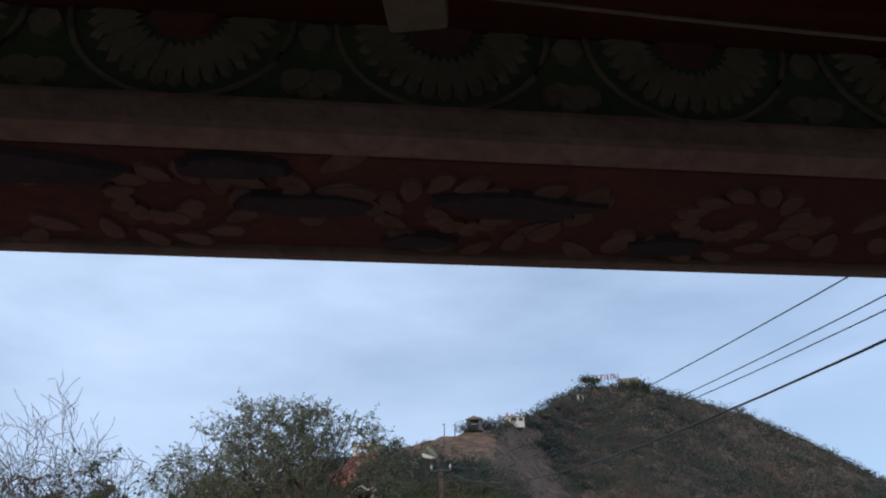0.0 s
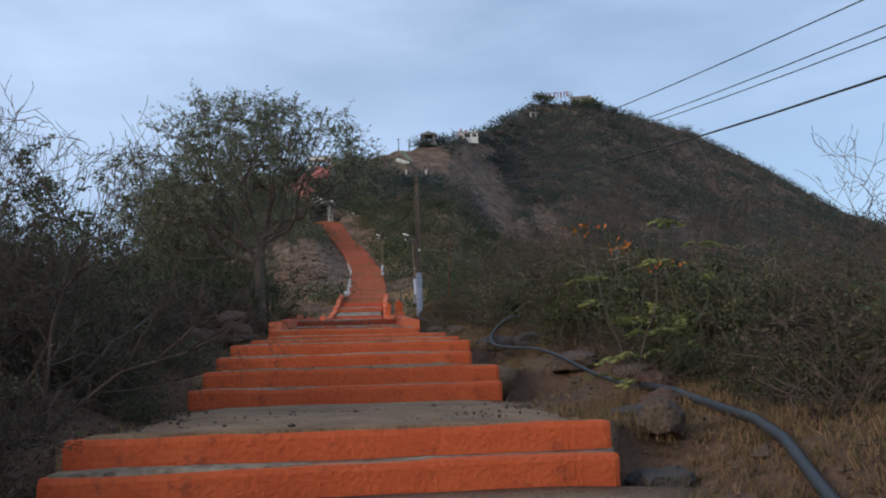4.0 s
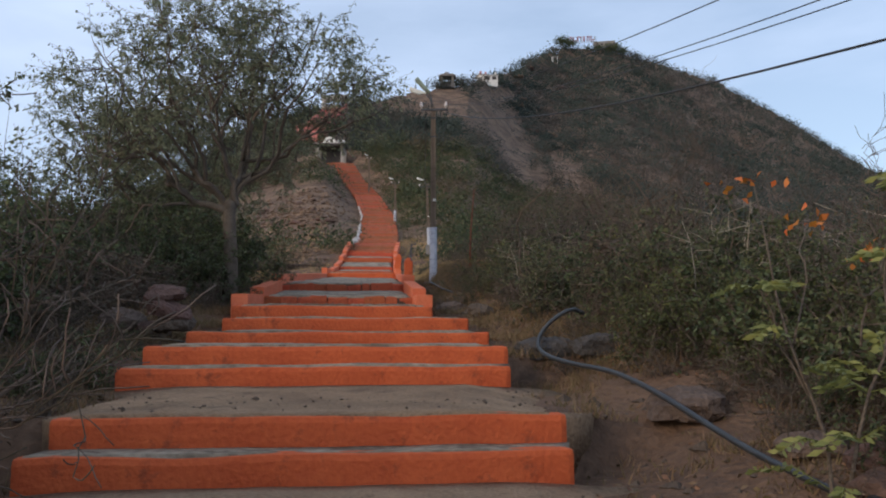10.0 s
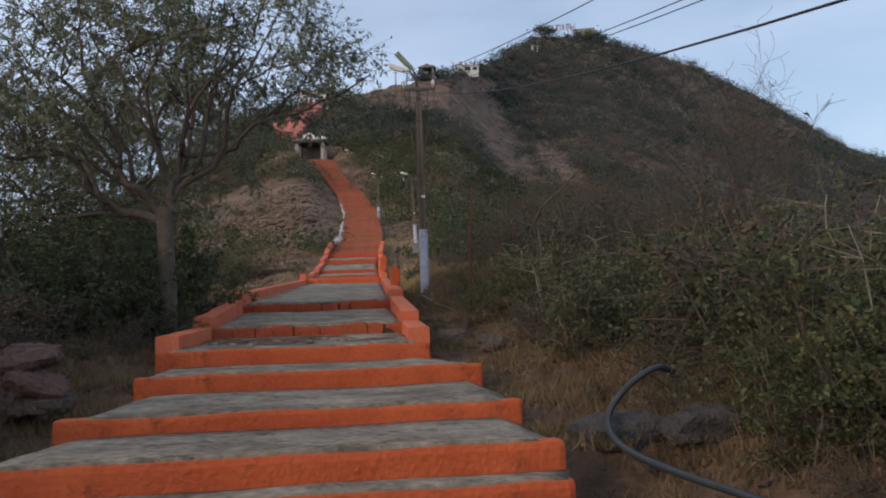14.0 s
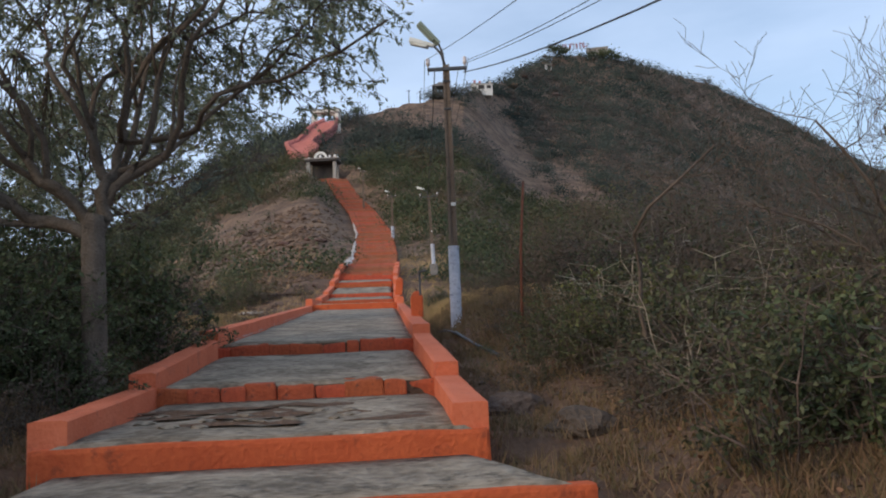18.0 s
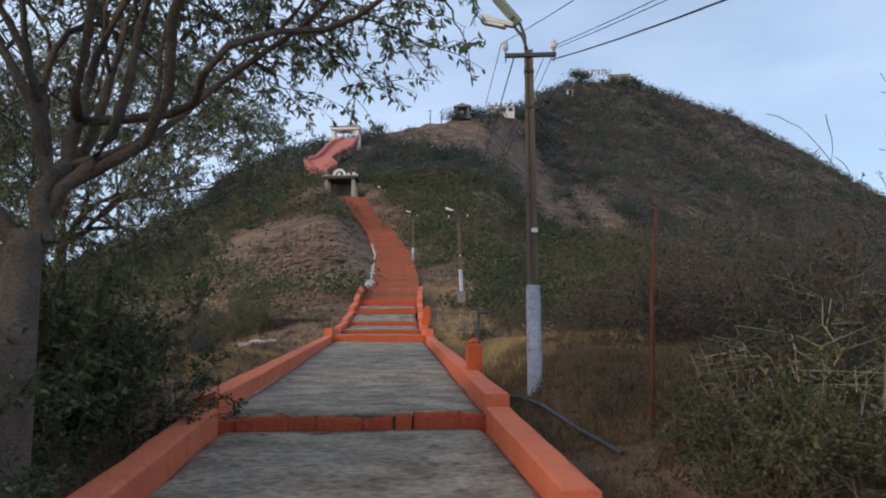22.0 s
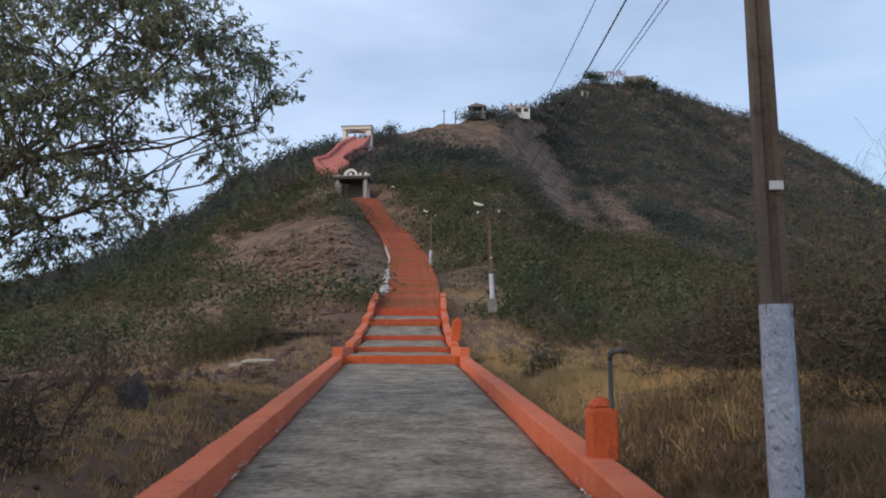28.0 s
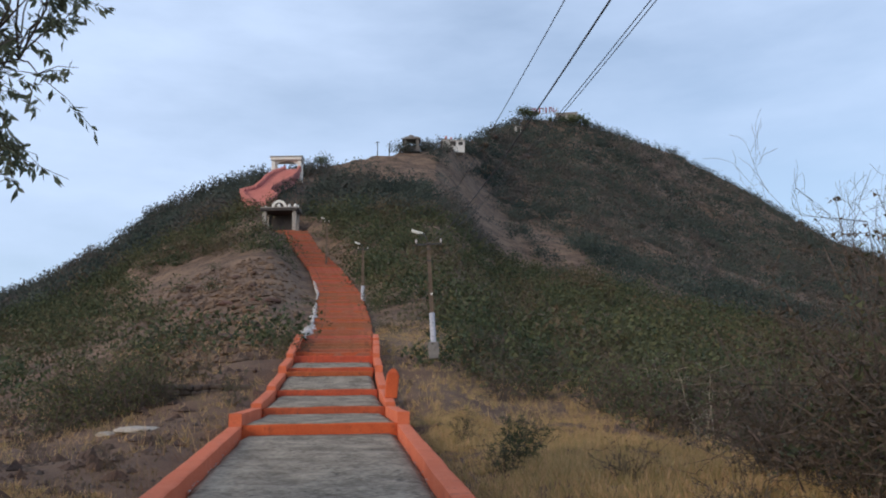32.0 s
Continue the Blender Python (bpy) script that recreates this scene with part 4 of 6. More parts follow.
# ---------------------------------------------------------------- shrines and signs up the hill
shrine = empty("gate_shrine", pose(-23.72, 133.3, 29.55, 0, 0, 0), "white flat-roofed stair gateway with a small round niche on top", "gateway")
for sx in (-1.92, 1.92):
    for sy in (-0.9, 0.9):
        part("column", box((0.52, 0.52, 2.75), (sx, sy, 0), 0.04), M_CEMENT, shrine)
part("plinth", box((4.6, 3.6, 0.9), (0, -0.3, -0.87), 0.04), M_ORANGE_FAR, shrine, "dusty orange plinth")
# wall added to close the view; its dark colour holds the interior's shade
part("back_wall", box((3.4, 0.2, 2.7), (0, 1.0, 0.02)), M_DARKROCK, shrine, "dark shaded back wall")
part("roof", box((4.8, 3.0, 0.34), (0, 0, 2.75), 0.03), M_DARKROCK, shrine, "weathered flat roof slab")
part("cornice", box((4.95, 3.15, 0.14), (0, 0, 3.09), 0.03), M_CEMENT, shrine, "grey cornice")
bm = bmesh.new()
for i in range(11):
    a0, a1 = math.pi * i / 11, math.pi * (i + 1) / 11
    q = [(0.95 * math.cos(a0), 0.95 * math.sin(a0)), (0.95 * math.cos(a1), 0.95 * math.sin(a1)), (0.62 * math.cos(a1), 0.62 * math.sin(a1)), (0.62 * math.cos(a0), 0.62 * math.sin(a0))]
    f0 = [bm.verts.new((x - 0.2, -0.5, z + 3.45)) for x, z in q]
    f1 = [bm.verts.new((x - 0.2, 0.1, z + 3.45)) for x, z in q]
    bm.faces.new(f0)
    bm.faces.new(f1[::-1])
    for i2 in range(4):
        bm.faces.new((f0[i2], f1[i2], f1[(i2 + 1) % 4], f0[(i2 + 1) % 4]))
bmesh.ops.recalc_face_normals(bm, faces=bm.faces[:])
part("niche_arch", bm, M_WHITE, shrine, "white round niche arch")
part("niche_back", box((1.3, 0.1, 1.2), (-0.2, 0.0, 3.25), 0.05), M_DARKROCK, shrine)
part("niche_foot", box((2.0, 0.7, 0.25), (-0.2, -0.2, 3.25), 0.03), M_WHITE, shrine)
for sx, sc in ((-0.2, 0.34), (1.15, 0.3), (1.9, 0.34), (-1.9, 0.2), (2.3, 0.22)):
    bm = rock_mesh((0.32 * sc * 2, 0.25 * sc * 2, 0.5 * sc * 2), sx + 9, 2, 0.9)
    bmesh.ops.translate(bm, verts=bm.verts, vec=(sx, -0.55, 3.3 + sc * 0.7))
    part("roof_ornament", bm, M_WHITE, shrine, smooth=True)
# pink zigzag stair behind it
pink = empty("pink_stair", Matrix.Identity(4), "pink-painted zigzag flight of steps on the slope", "stairway", kind="structure")
PINK = [((-28.7, 139.0, 34.8), (-27.0, 139.0, 34.8)), ((-30.4, 141.0, 36.3), (-26.0, 141.0, 36.2)), ((-31.5, 143.5, 37.7), (-27.4, 143.5, 37.6)), ((-30.0, 146.0, 38.9), (-27.6, 146.0, 38.9)), ((-29.8, 149.5, 40.7), (-26.8, 149.5, 40.6)), ((-30.0, 153.0, 42.4), (-25.9, 153.0, 42.3)), ((-29.7, 157.0, 44.3), (-25.9, 157.0, 44.2)), ((-28.3, 161.0, 46.3), (-26.2, 161.0, 46.2))]
for (a0, b0), (a1, b1) in zip(PINK[:-1], PINK[1:]):
    for k in range(5):
        f, g = k / 5, (k + 1) / 5
        al, bl = Vector(a0).lerp(Vector(a1), f), Vector(b0).lerp(Vector(b1), f)
        ah, bh = Vector(a0).lerp(Vector(a1), g), Vector(b0).lerp(Vector(b1), g)
        zt = max(ah.z, bh.z)
        vs = [(al.x, al.y, zt - 1.1), (bl.x, bl.y, zt - 1.1), (bh.x, bh.y + 0.3, zt - 1.1), (ah.x, ah.y + 0.3, zt - 1.1), (al.x, al.y, zt), (bl.x, bl.y, zt), (bh.x, bh.y + 0.3, zt), (ah.x, ah.y + 0.3, zt)]
        mesh_from("step", vs, [(0, 3, 2, 1), (4, 5, 6, 7), (0, 1, 5, 4), (1, 2, 6, 5), (2, 3, 7, 6), (3, 0, 4, 7)], M_PINK, pink)
        for c in (al, bl):
            part("parapet_block", box((0.36, (ah.y - al.y) + 0.3, 0.75), (c.x, (al.y + ah.y) / 2, zt - 0.2), 0.03), M_PINK, pink)
# upper arch
arch = empty("upper_gateway", pose(-28.5, 162.3, 45.3, 0, 0, 0), "white rectangular gateway on the ridge with a drooping inner lintel", "gateway")
for sx in (-2.15, 2.15):
    for sy in (-0.7, 0.9):
        part("column", box((0.62, 0.55, 3.3), (sx, sy, -0.5), 0.04), M_WHITE, arch)
part("roof", box((5.2, 2.6, 0.5), (0, 0.1, 2.9), 0.05), M_WHITE, arch)
part("cornice", box((5.5, 2.9, 0.16), (0, 0.1, 3.4), 0.04), M_CEMENT, arch)
bm = bmesh.new()
prof = [(-1.85 + 0.411 * i, 2.92 - 0.6 * (abs(i - 4.5) / 4.5) ** 2.2 - 0.1) for i in range(10)]
f0 = [bm.verts.new((x, -0.6, 2.92)) for x, z in prof] + [bm.verts.new((x, -0.6, z)) for x, z in reversed(prof)]
f1 = [bm.verts.new((v.co.x, -0.35, v.co.z)) for v in f0]
bm.faces.new(f0)
bm.faces.new(f1[::-1])
for i in range(len(f0)):
    bm.faces.new((f0[i], f1[i], f1[(i + 1) % len(f0)], f0[(i + 1) % len(f0)]))
part("arched_lintel", bm, M_WHITE, arch)
# ridge pavilion
pav = empty("pavilion", pose(-8.95, 198.8, ground_at(-8.95, 198.8) + 0.3, 0, 0, 0) @ Matrix.Diagonal((0.64, 0.64, 0.64, 1)), "small weathered grey pavilion with a stepped dome roof on the ridge", "pavilion")
part("plinth", box((5.6, 5.0, 1.6), (0, 0, -1.2), 0.05), M_WEATHERED, pav)
for sx in (-2.0, 2.0):
    for sy in (-1.8, 1.8):
        part("column", box((0.75, 0.75, 2.6), (sx, sy, 0.4), 0.05), M_WEATHERED, pav)
part("back_wall", box((3.4, 0.2, 2.0), (0, 1.9, 0.4)), M_DARKROCK, pav)
part("roof", box((6.2, 5.6, 0.5), (0, 0, 3.0), 0.1), M_WEATHERED, pav)
part("roof_tier", box((4.6, 4.2, 0.6), (0, 0, 3.5), 0.15, 2), M_WEATHERED, pav)
bm = rock_mesh((1.3, 1.3, 1.1), 4, 2, 0.2)
bmesh.ops.translate(bm, verts=bm.verts, vec=(0, 0, 4.2))
part("dome", bm, M_WEATHERED, pav, smooth=True)
# white house
zb0 = ground_at(0.13, 229.4)
house = empty("ridge_house", pose(0.35, 229.6, zb0 - 0.3, 0, 0, 12) @ Matrix.Diagonal((0.62, 0.6, 0.58, 1)), "low white flat-roofed shrine house with small reddish figures on its roof", "house")
part("wall", box((8.5, 5, 5.2), (0, 0, -2.8), 0.04), M_WHITE, house)
part("roof", box((9.2, 5.8, 0.35), (0, 0, 2.4), 0.05), M_CEMENT, house)
part("doorway", box((2.6, 0.3, 1.9), (-0.6, -2.42, 0.1)), M_DARKROCK, house)
part("doorway", box((1.8, 0.3, 1.5), (2.6, -2.42, 0.4)), M_DARKROCK, house)
for sx in (-3.2, -1.0, 3.4):
    part("roof_ornament", box((0.8, 0.8, random.uniform(1.0, 1.8)), (sx, -1.5, 2.75), 0.2, 2), M_PINK if sx < 0 else M_WHITE, house)
# summit sign in letters that cannot be read from here
sgx, sgy = 45.4, 400.8
sgz = ground_at(sgx, sgy) + 0.9
sign = empty("summit_sign", pose(sgx, sgy, sgz, 0, 0, -6) @ Matrix.Diagonal((0.8, 0.8, 0.8, 1)), "large faded red letters on a frame at the summit", "sign")
for k, wdt in enumerate((2.2, 1.6, 2.6, 2.6, 1.2, 2.0, 2.6)):
    x = -8.2 + k * 2.55
    part("letter", box((0.55, 0.4, 3.3), (x - wdt / 2 + 0.3, 0, 3.0), 0.08), M_SIGNRED, sign)
    part("letter", box((wdt, 0.4, 0.55), (x, 0.02, 5.5 if k % 2 else 3.4), 0.08), M_SIGNRED, sign)
    part("letter", box((0.5, 0.38, 2.4), (x + wdt / 2 - 0.3, 0.01, 3.4), 0.08), M_SIGNRED if k % 3 else M_CEMENT, sign)
for k in range(9):
    part("post", box((0.18, 0.18, 6.4), (-9 + k * 2.25, 0.5, -0.5)), M_STEEL, sign)
part("rail", box((19, 0.15, 0.25), (0, 0.62, 2.7)), M_CEMENT, sign)
hut = empty("summit_house", pose(57.4, 407.2, ground_at(57.4, 407.2) + 0.6, 0, 0, -8) @ Matrix.Diagonal((0.7, 0.8, 0.8, 1)), "low grey-white flat-roofed building among summit trees", "house")
part("wall", box((14, 6, 4.2), (0, 0, -0.8), 0.05), M_CEMENT, hut)
part("roof", box((15, 7, 0.4), (0, 0, 3.4), 0.05), M_CEMENT, hut)
for k in range(4):
    part("window", box((1.2, 0.2, 1.2), (-4.5 + 3 * k, -3.0, 1.4)), M_DARKROCK, hut)
xs, ys = 27.9, 352.0
ledge = empty("white_shelter", pose(xs, ys, ground_at(xs, ys) + 1.2, 0, 0, 10) @ Matrix.Diagonal((0.5, 0.5, 0.6, 1)), "small white shelter half hidden in the scrub", "shelter")
part("wall", box((1.4, 1.4, 4.0), (0, 0, -1)), M_WHITE, ledge)
part("roof", box((6.5, 3.2, 0.4), (1.6, 0, 3.0), 0.05), M_CEMENT, ledge)
part("post", box((0.4, 0.4, 4.0), (4.2, 0, -1)), M_WHITE, ledge)
# ridge posts
for x, y, h in ((-15.7, 191.4, 2.2), (-13.5, 194.6, 1.8), (-5.7, 204.0, 2.1), (-27.7, 172.5, 2.2)):
    ob = empty("ridge_post", pose(x, y, ground_at(x, y) - 0.4), "thin dark post on the skyline", "post", "posts along the ridge")
    tubes("pole", [[((0, 0, 0), 0.13), ((0.03, 0, h + 1.2), 0.09)]], M_STEEL, ob)
    part("crosspiece", box((0.9, 0.1, 0.1), (0, 0, h + 0.9)), M_STEEL, ob)

# ---------------------------------------------------------------- pipes, rocks and other things beside the walk


def flowing(points, r, n=6):
    """A smooth curve through the points, as a tube path of radius r."""
    p = [Vector(q) for q in points]
    p = [p[0] * 2 - p[1]] + p + [p[-1] * 2 - p[-2]]
    out = []
    for i in range(1, len(p) - 2):
        for k in range(n):
            t = k / n
            out.append((0.5 * (2 * p[i] + (p[i + 1] - p[i - 1]) * t + (2 * p[i - 1] - 5 * p[i] + 4 * p[i + 1] - p[i + 2]) * t * t + (3 * p[i] - p[i - 1] - 3 * p[i + 1] + p[i + 2]) * t ** 3), r))
    return out + [(p[-2], r)]


def on_ground(points, lift):
    return [((x, y, ground_at(x, y) + lift + dz), r) for x, y, dz, r in points]


hose = tubes("hose", [on_ground([(1.9, 11.9, 0.05, 0.042), (2.1, 11.4, 0.04, 0.042), (2.28, 10.7, 0.03, 0.042), (2.34, 10.0, 0.03, 0.042), (2.3, 9.3, 0.03, 0.042), (2.22, 8.6, 0.03, 0.042), (2.17, 8.0, 0.02, 0.042), (2.15, 7.0, 0.02, 0.042), (2.2, 6.0, 0.0, 0.042)], 0.03)], M_HOSE, sides=10)
tagged(hose, "thick black polythene water pipe lying in dry grass", "water pipe")
loop = tubes("hose", [flowing([(1.0, 16.2, 3.70), (0.86, 16.1, 3.73), (0.67, 16.05, 3.62), (0.54, 16.0, 3.46), (0.53, 15.8, 3.34), (0.62, 15.5, 3.27), (0.8, 15.1, 3.22), (0.98, 14.7, 3.19), (1.12, 14.3, 3.14), (1.3, 13.7, 3.02), (1.6, 12.8, 2.78), (1.9, 11.95, 2.62)], 0.021)], M_HOSE, sides=8)
tagged(loop, "thin black water hose curling up beside the steps", "hose")
pts = [(-1.55, 27.6, 0.03), (-1.40, 27.0, 0.04), (-1.2, 26.0, 0.05), (-0.9, 25.0, 0.05), (-0.65, 24.2, 0.04)]
h3 = tubes("hose", [on_ground([(x, y, d, 0.022) for x, y, d in pts], 0.02)], M_HOSE, sides=8)
tagged(h3, "thin black water hose on the grass beside a bollard", "hose")
tap = empty("standpipe", pose(-1.9, 28.75, ground_at(-1.9, 28.75), 0, 0, -8), "grey bent standpipe rising behind an orange bollard", "standpipe")
top = 5.80 - ground_at(-1.9, 28.75)
tubes("riser_pipe", [[((0, 0, -0.1), 0.018), ((0, 0, top - 0.03), 0.018)]], M_STEEL, tap, sides=8)
tubes("elbow", [[((0, 0, top - 0.06), 0.024), ((0.004, 0, top - 0.012), 0.025), ((0.03, 0, top), 0.023)]], M_STEEL, tap, sides=8)
tubes("spout", [[((0.02, 0, top), 0.018), ((0.135, 0, top + 0.004), 0.018)]], M_STEEL, tap, sides=8)


def rock(x, y, size, seed, mat=M_ROCK, label="weathered brown boulder lying in dry grass", dz=0.0, rz=0.0, tilt=0.0):
    ob = part("rock", rock_mesh(size, seed, 3), mat)
    ob.matrix_world = pose(x, y, ground_at(x, y) + size[2] * 0.2 + dz, 0, tilt, rz)
    return tagged(ob, label, "rock", "boulders beside the walk")


rock(-3.74, 16.85, (0.24, 0.22, 0.16), 1, M_REDROCK, dz=0.02)
rock(-3.45, 16.6, (0.23, 0.19, 0.15), 2, M_REDROCK, dz=3.72 - ground_at(-3.45, 16.6) - 0.03, tilt=14)
rock(-3.55, 16.7, (0.26, 0.2, 0.15), 24, M_REDROCK, dz=3.88 - ground_at(-3.55, 16.7) - 0.03, label="dark reddish-brown stone resting on a lower boulder", tilt=-11)
rock(-3.4, 16.62, (0.22, 0.2, 0.16), 29, M_ROCK, dz=3.58 - ground_at(-3.4, 16.62) - 0.03)
rock(-4.05, 16.9, (0.3, 0.26, 0.2), 4)
rock(1.62, 9.95, (0.19, 0.16, 0.2), 5, M_ROCK, "brown boulder in dry grass beside the steps")
rock(1.5, 9.45, (0.22, 0.18, 0.15), 6, M_DARKROCK, "dark blackish boulder in dry grass")
rock(1.52, 10.45, (0.2, 0.16, 0.12), 21, M_DARKROCK, "dark blackish boulder in dry grass")
rock(1.8, 10.9, (0.24, 0.18, 0.13), 7)
rock(1.95, 11.3, (0.2, 0.15, 0.12), 8, M_REDROCK, "small reddish-brown stone beside a water pipe")
rock(2.05, 12.0, (0.2, 0.15, 0.1), 20, M_REDROCK, "small reddish-brown stone beside a water pipe", 0.05)
rock(2.2, 12.4, (0.2, 0.16, 0.12), 9, M_REDROCK, "small reddish-brown stone beside a water pipe", 0.05)
rock(2.0, 12.9, (0.22, 0.18, 0.12), 10)
rock(1.5, 13.9, (0.3, 0.22, 0.18), 11)
# wide dark heap of two rocks; its colour stands for shadow under the brush
rock(0.62, 16.2, (0.32, 0.2, 0.17), 12, M_DARKROCK, "dark rock heap under a hose curl, coloured as brushy shadow")
rock(1.12, 16.05, (0.3, 0.2, 0.15), 13, M_DARKROCK, "dark rock heap under a hose curl, coloured as brushy shadow")
rock(-6.65, 31.1, (0.15, 0.13, 0.27), 14, M_DARKROCK, "upright dark stone block standing in dry grass", 0.05)
rock(-9.45, 45.3, (0.55, 0.32, 0.11), 15, M_PALEROCK, "broad pale flat rock on bare ground")
rock(-10.3, 45.6, (0.22, 0.18, 0.08), 16, M_PALEROCK, "broad pale flat rock on bare ground")
rock(-0.55, 21.4, (0.3, 0.22, 0.14), 17)
rock(-0.1, 20.4, (0.24, 0.2, 0.14), 18)
# low rubble wall left of the ramp
wall = empty("rubble_wall", pose(-9.6, 50.2, ground_at(-9.6, 50.2) - 0.06, 0, 0, 4), "low rubble wall of grey stones with blue paint traces", "wall")
random.seed(9)
for row in range(2):
    x = -1.5 + 0.12 * row
    while x < 1.2:
        ww = random.uniform(0.15, 0.4)
        bm = box((ww - 0.02, 0.3, 0.15), (x + ww / 2, random.uniform(-0.03, 0.03), row * 0.155), 0.04, 1, 0.045, 1)
        part("stone", bm, M_ROCK, wall)
        x += ww
# rusty rod in the scrub
rod = tubes("iron_rod", [[((-0.34, 24.5, ground_at(-0.34, 24.5) - 0.1), 0.02), ((-0.30, 24.5, 5.6), 0.02), ((-0.23, 24.5, 6.45), 0.015)]], M_RUST, sides=6)
tagged(rod, "rusty leaning iron rod standing in the scrub", "iron rod")

# ---------------------------------------------------------------- plants
rng = np.random.default_rng(11)


def unit(v):
    return v / np.maximum(np.linalg.norm(v, axis=-1, keepdims=True), 1e-9)


def leaf_quads(centres, along, length, width, droop=0.0):
    """Pointed four-cornered leaves; each starts at its centre point and runs along its own direction."""
    n = len(centres)
    d = unit(along + np.array([0, 0, -droop]))
    s = unit(np.cross(d, unit(rng.normal(size=(n, 3)))))
    ln = (length * rng.uniform(0.65, 1.25, n))[:, None]
    wd = (width * rng.uniform(0.7, 1.2, n))[:, None]
    up = np.cross(s, d) * wd * 0.25
    p = np.stack([centres, centres + d * ln * 0.5 + s * wd * 0.5 + up, centres + d * ln, centres + d * ln * 0.5 - s * wd * 0.5 + up], 1)
    return p.reshape(-1, 3)


def bend(a, b, lift, n, wob, r0, r1, seed):
    """A curved, slightly crooked branch from a to b."""
    a, b = Vector(a), Vector(b)
    out = []
    for i in range(n + 1):
        f = i / n
        p = a.lerp(b, f) + Vector((0, 0, lift * 4 * f * (1 - f)))
        p += noise.noise_vector(Vector((seed * 1.3, f * 2.7, seed))) * wob * math.sin(math.pi * min(f * 1.2, 1))
        out.append((p, r0 + (r1 - r0) * f))
    return out


def big_tree(base, fork, ends, label, r_trunk, seed, centre, radii, under, count, leaves, leaf):
    """A broad tree: trunk, limbs to given ends, and thin branches from the limbs to points spread through a domed crown, whose underside follows under = (x values, z values)."""
    random.seed(seed)
    ob = empty("tree", Matrix.Translation(base), label, "tree", "grey-green trees beside the stairway")
    b = Vector(base)
    f = Vector(fork) - b
    tubes("trunk", [[((0.02, 0, -0.4), r_trunk * 1.35), ((0, 0, 0.0), r_trunk * 1.2), ((f.x * 0.3 + 0.03, f.y * 0.3, f.z * 0.4), r_trunk), (f, r_trunk * 0.95), (f + Vector((0.02, 0, 0.12)), r_trunk * 0.7)]], M_BARK, ob, "thick grey-brown trunk", sides=12)
    fine, leaf_c, leaf_d, nodes = [], [], [], []
    stems = []
    for k, (bough_end, limb_ends) in enumerate(ends):
        e = Vector(bough_end) - b
        bough = bend(f - Vector((0, 0, 0.1)), e, -0.05 * (e - f).length, 10, 0.25, r_trunk * 0.62, r_trunk * 0.36, seed + k * 5.3)
        tubes("bough", [bough], M_BARK, ob, sides=9)
        stems += [(bough[9 - 3 * (n % 3)], le) for n, le in enumerate(limb_ends)]
    for k, ((root, r_root), e) in enumerate(stems):
        e = Vector(e) - b
        limb = bend(root, e, random.uniform(-0.09, 0.09) * (e - root).length, 12, 0.6, r_root * random.uniform(0.62, 0.8), 0.010, seed + k * 3.7)
        tubes("limb", [limb], M_BARK, ob, sides=8)
        nodes += [(p, i / 12) for i, (p, r) in enumerate(limb) if i > 2]
        # side branches that fill the crown between the limbs
        for j in range(5):
            i = random.randint(3, 9)
            p0 = limb[i][0]
            out = (limb[i + 1][0] - limb[i][0]).normalized()
            p1 = p0 + out * random.uniform(0.7, 1.3) + Vector((random.gauss(0, 1), random.gauss(0, 1), random.gauss(0.35, 0.5))).normalized() * random.uniform(0.6, 1.1)
            w = p1 + b
            if w.z < np.interp(w.x, under[0], under[1]) or sum(((w[i] - centre[i]) / radii[i]) ** 2 for i in range(3)) > 0.85:
                continue
            br = bend(p0, p1, random.uniform(-0.05, 0.15), 7, 0.2, limb[i][1] * 0.6, 0.009, seed + k + j * 0.77)
            fine.append(br)
            nodes += [(p, 0.5 + n / 14) for n, (p, r) in enumerate(br) if n > 2]
    npos = np.array([tuple(p) for p, g in nodes])
    made = 0
    for _ in range(count * 12):
        v = Vector((random.gauss(0, 1), random.gauss(0, 1), random.gauss(0.15, 1))).normalized() * random.uniform(0.25, 1.0) ** 0.45
        v *= 1 + 0.16 * noise.noise(v * 2.2 + Vector((seed, 0, 0)))
        w = Vector((centre[0] + v.x * radii[0], centre[1] + v.y * radii[1], centre[2] + v.z * radii[2]))
        if w.z < np.interp(w.x, under[0], under[1]) + 0.35 * noise.noise(w * 0.9) or noise.noise(w * 0.8 + Vector((0, seed, 0))) < -0.28:
            continue
        p1 = w - b
        dist = np.linalg.norm(npos - np.array(tuple(p1)), axis=1)
        p0 = nodes[int(dist.argmin())][0]
        reach = (p1 - p0).length
        if reach > 1.7:
            continue
        if reach > 0.25:
            br = bend(p0, p1, 0.06 * reach, 5, 0.14 * reach, 0.006 + 0.005 * reach, 0.004, seed + made * 0.77)
            fine.append(br)
        out = (p1 - p0).normalized()
        for q in range(5):
            s1 = p1 + (out * 0.5 + Vector((random.gauss(0, 1), random.gauss(0, 1), random.gauss(-0.15, 0.7))).normalized()) * random.uniform(0.16, 0.42)
            if (s1 + b).z < np.interp((s1 + b).x, under[0], under[1]) - 0.25:
                continue
            fine.append([(p1, 0.004), (p1.lerp(s1, 0.5) + Vector((0, 0, 0.03)), 0.003), (s1, 0.002)])
            for m in range(leaves):
                leaf_c.append(p1.lerp(s1, random.uniform(0.2, 1.0)))
                leaf_d.append((s1 - p1).normalized() * 0.4 + Vector((random.gauss(0, 0.6), random.gauss(0, 0.6), random.gauss(-0.2, 0.5))))
        made += 1
        if made >= count:
            break
    tubes("branchwork", fine, M_BARK, ob, "thin crooked branches and twigs", sides=3)
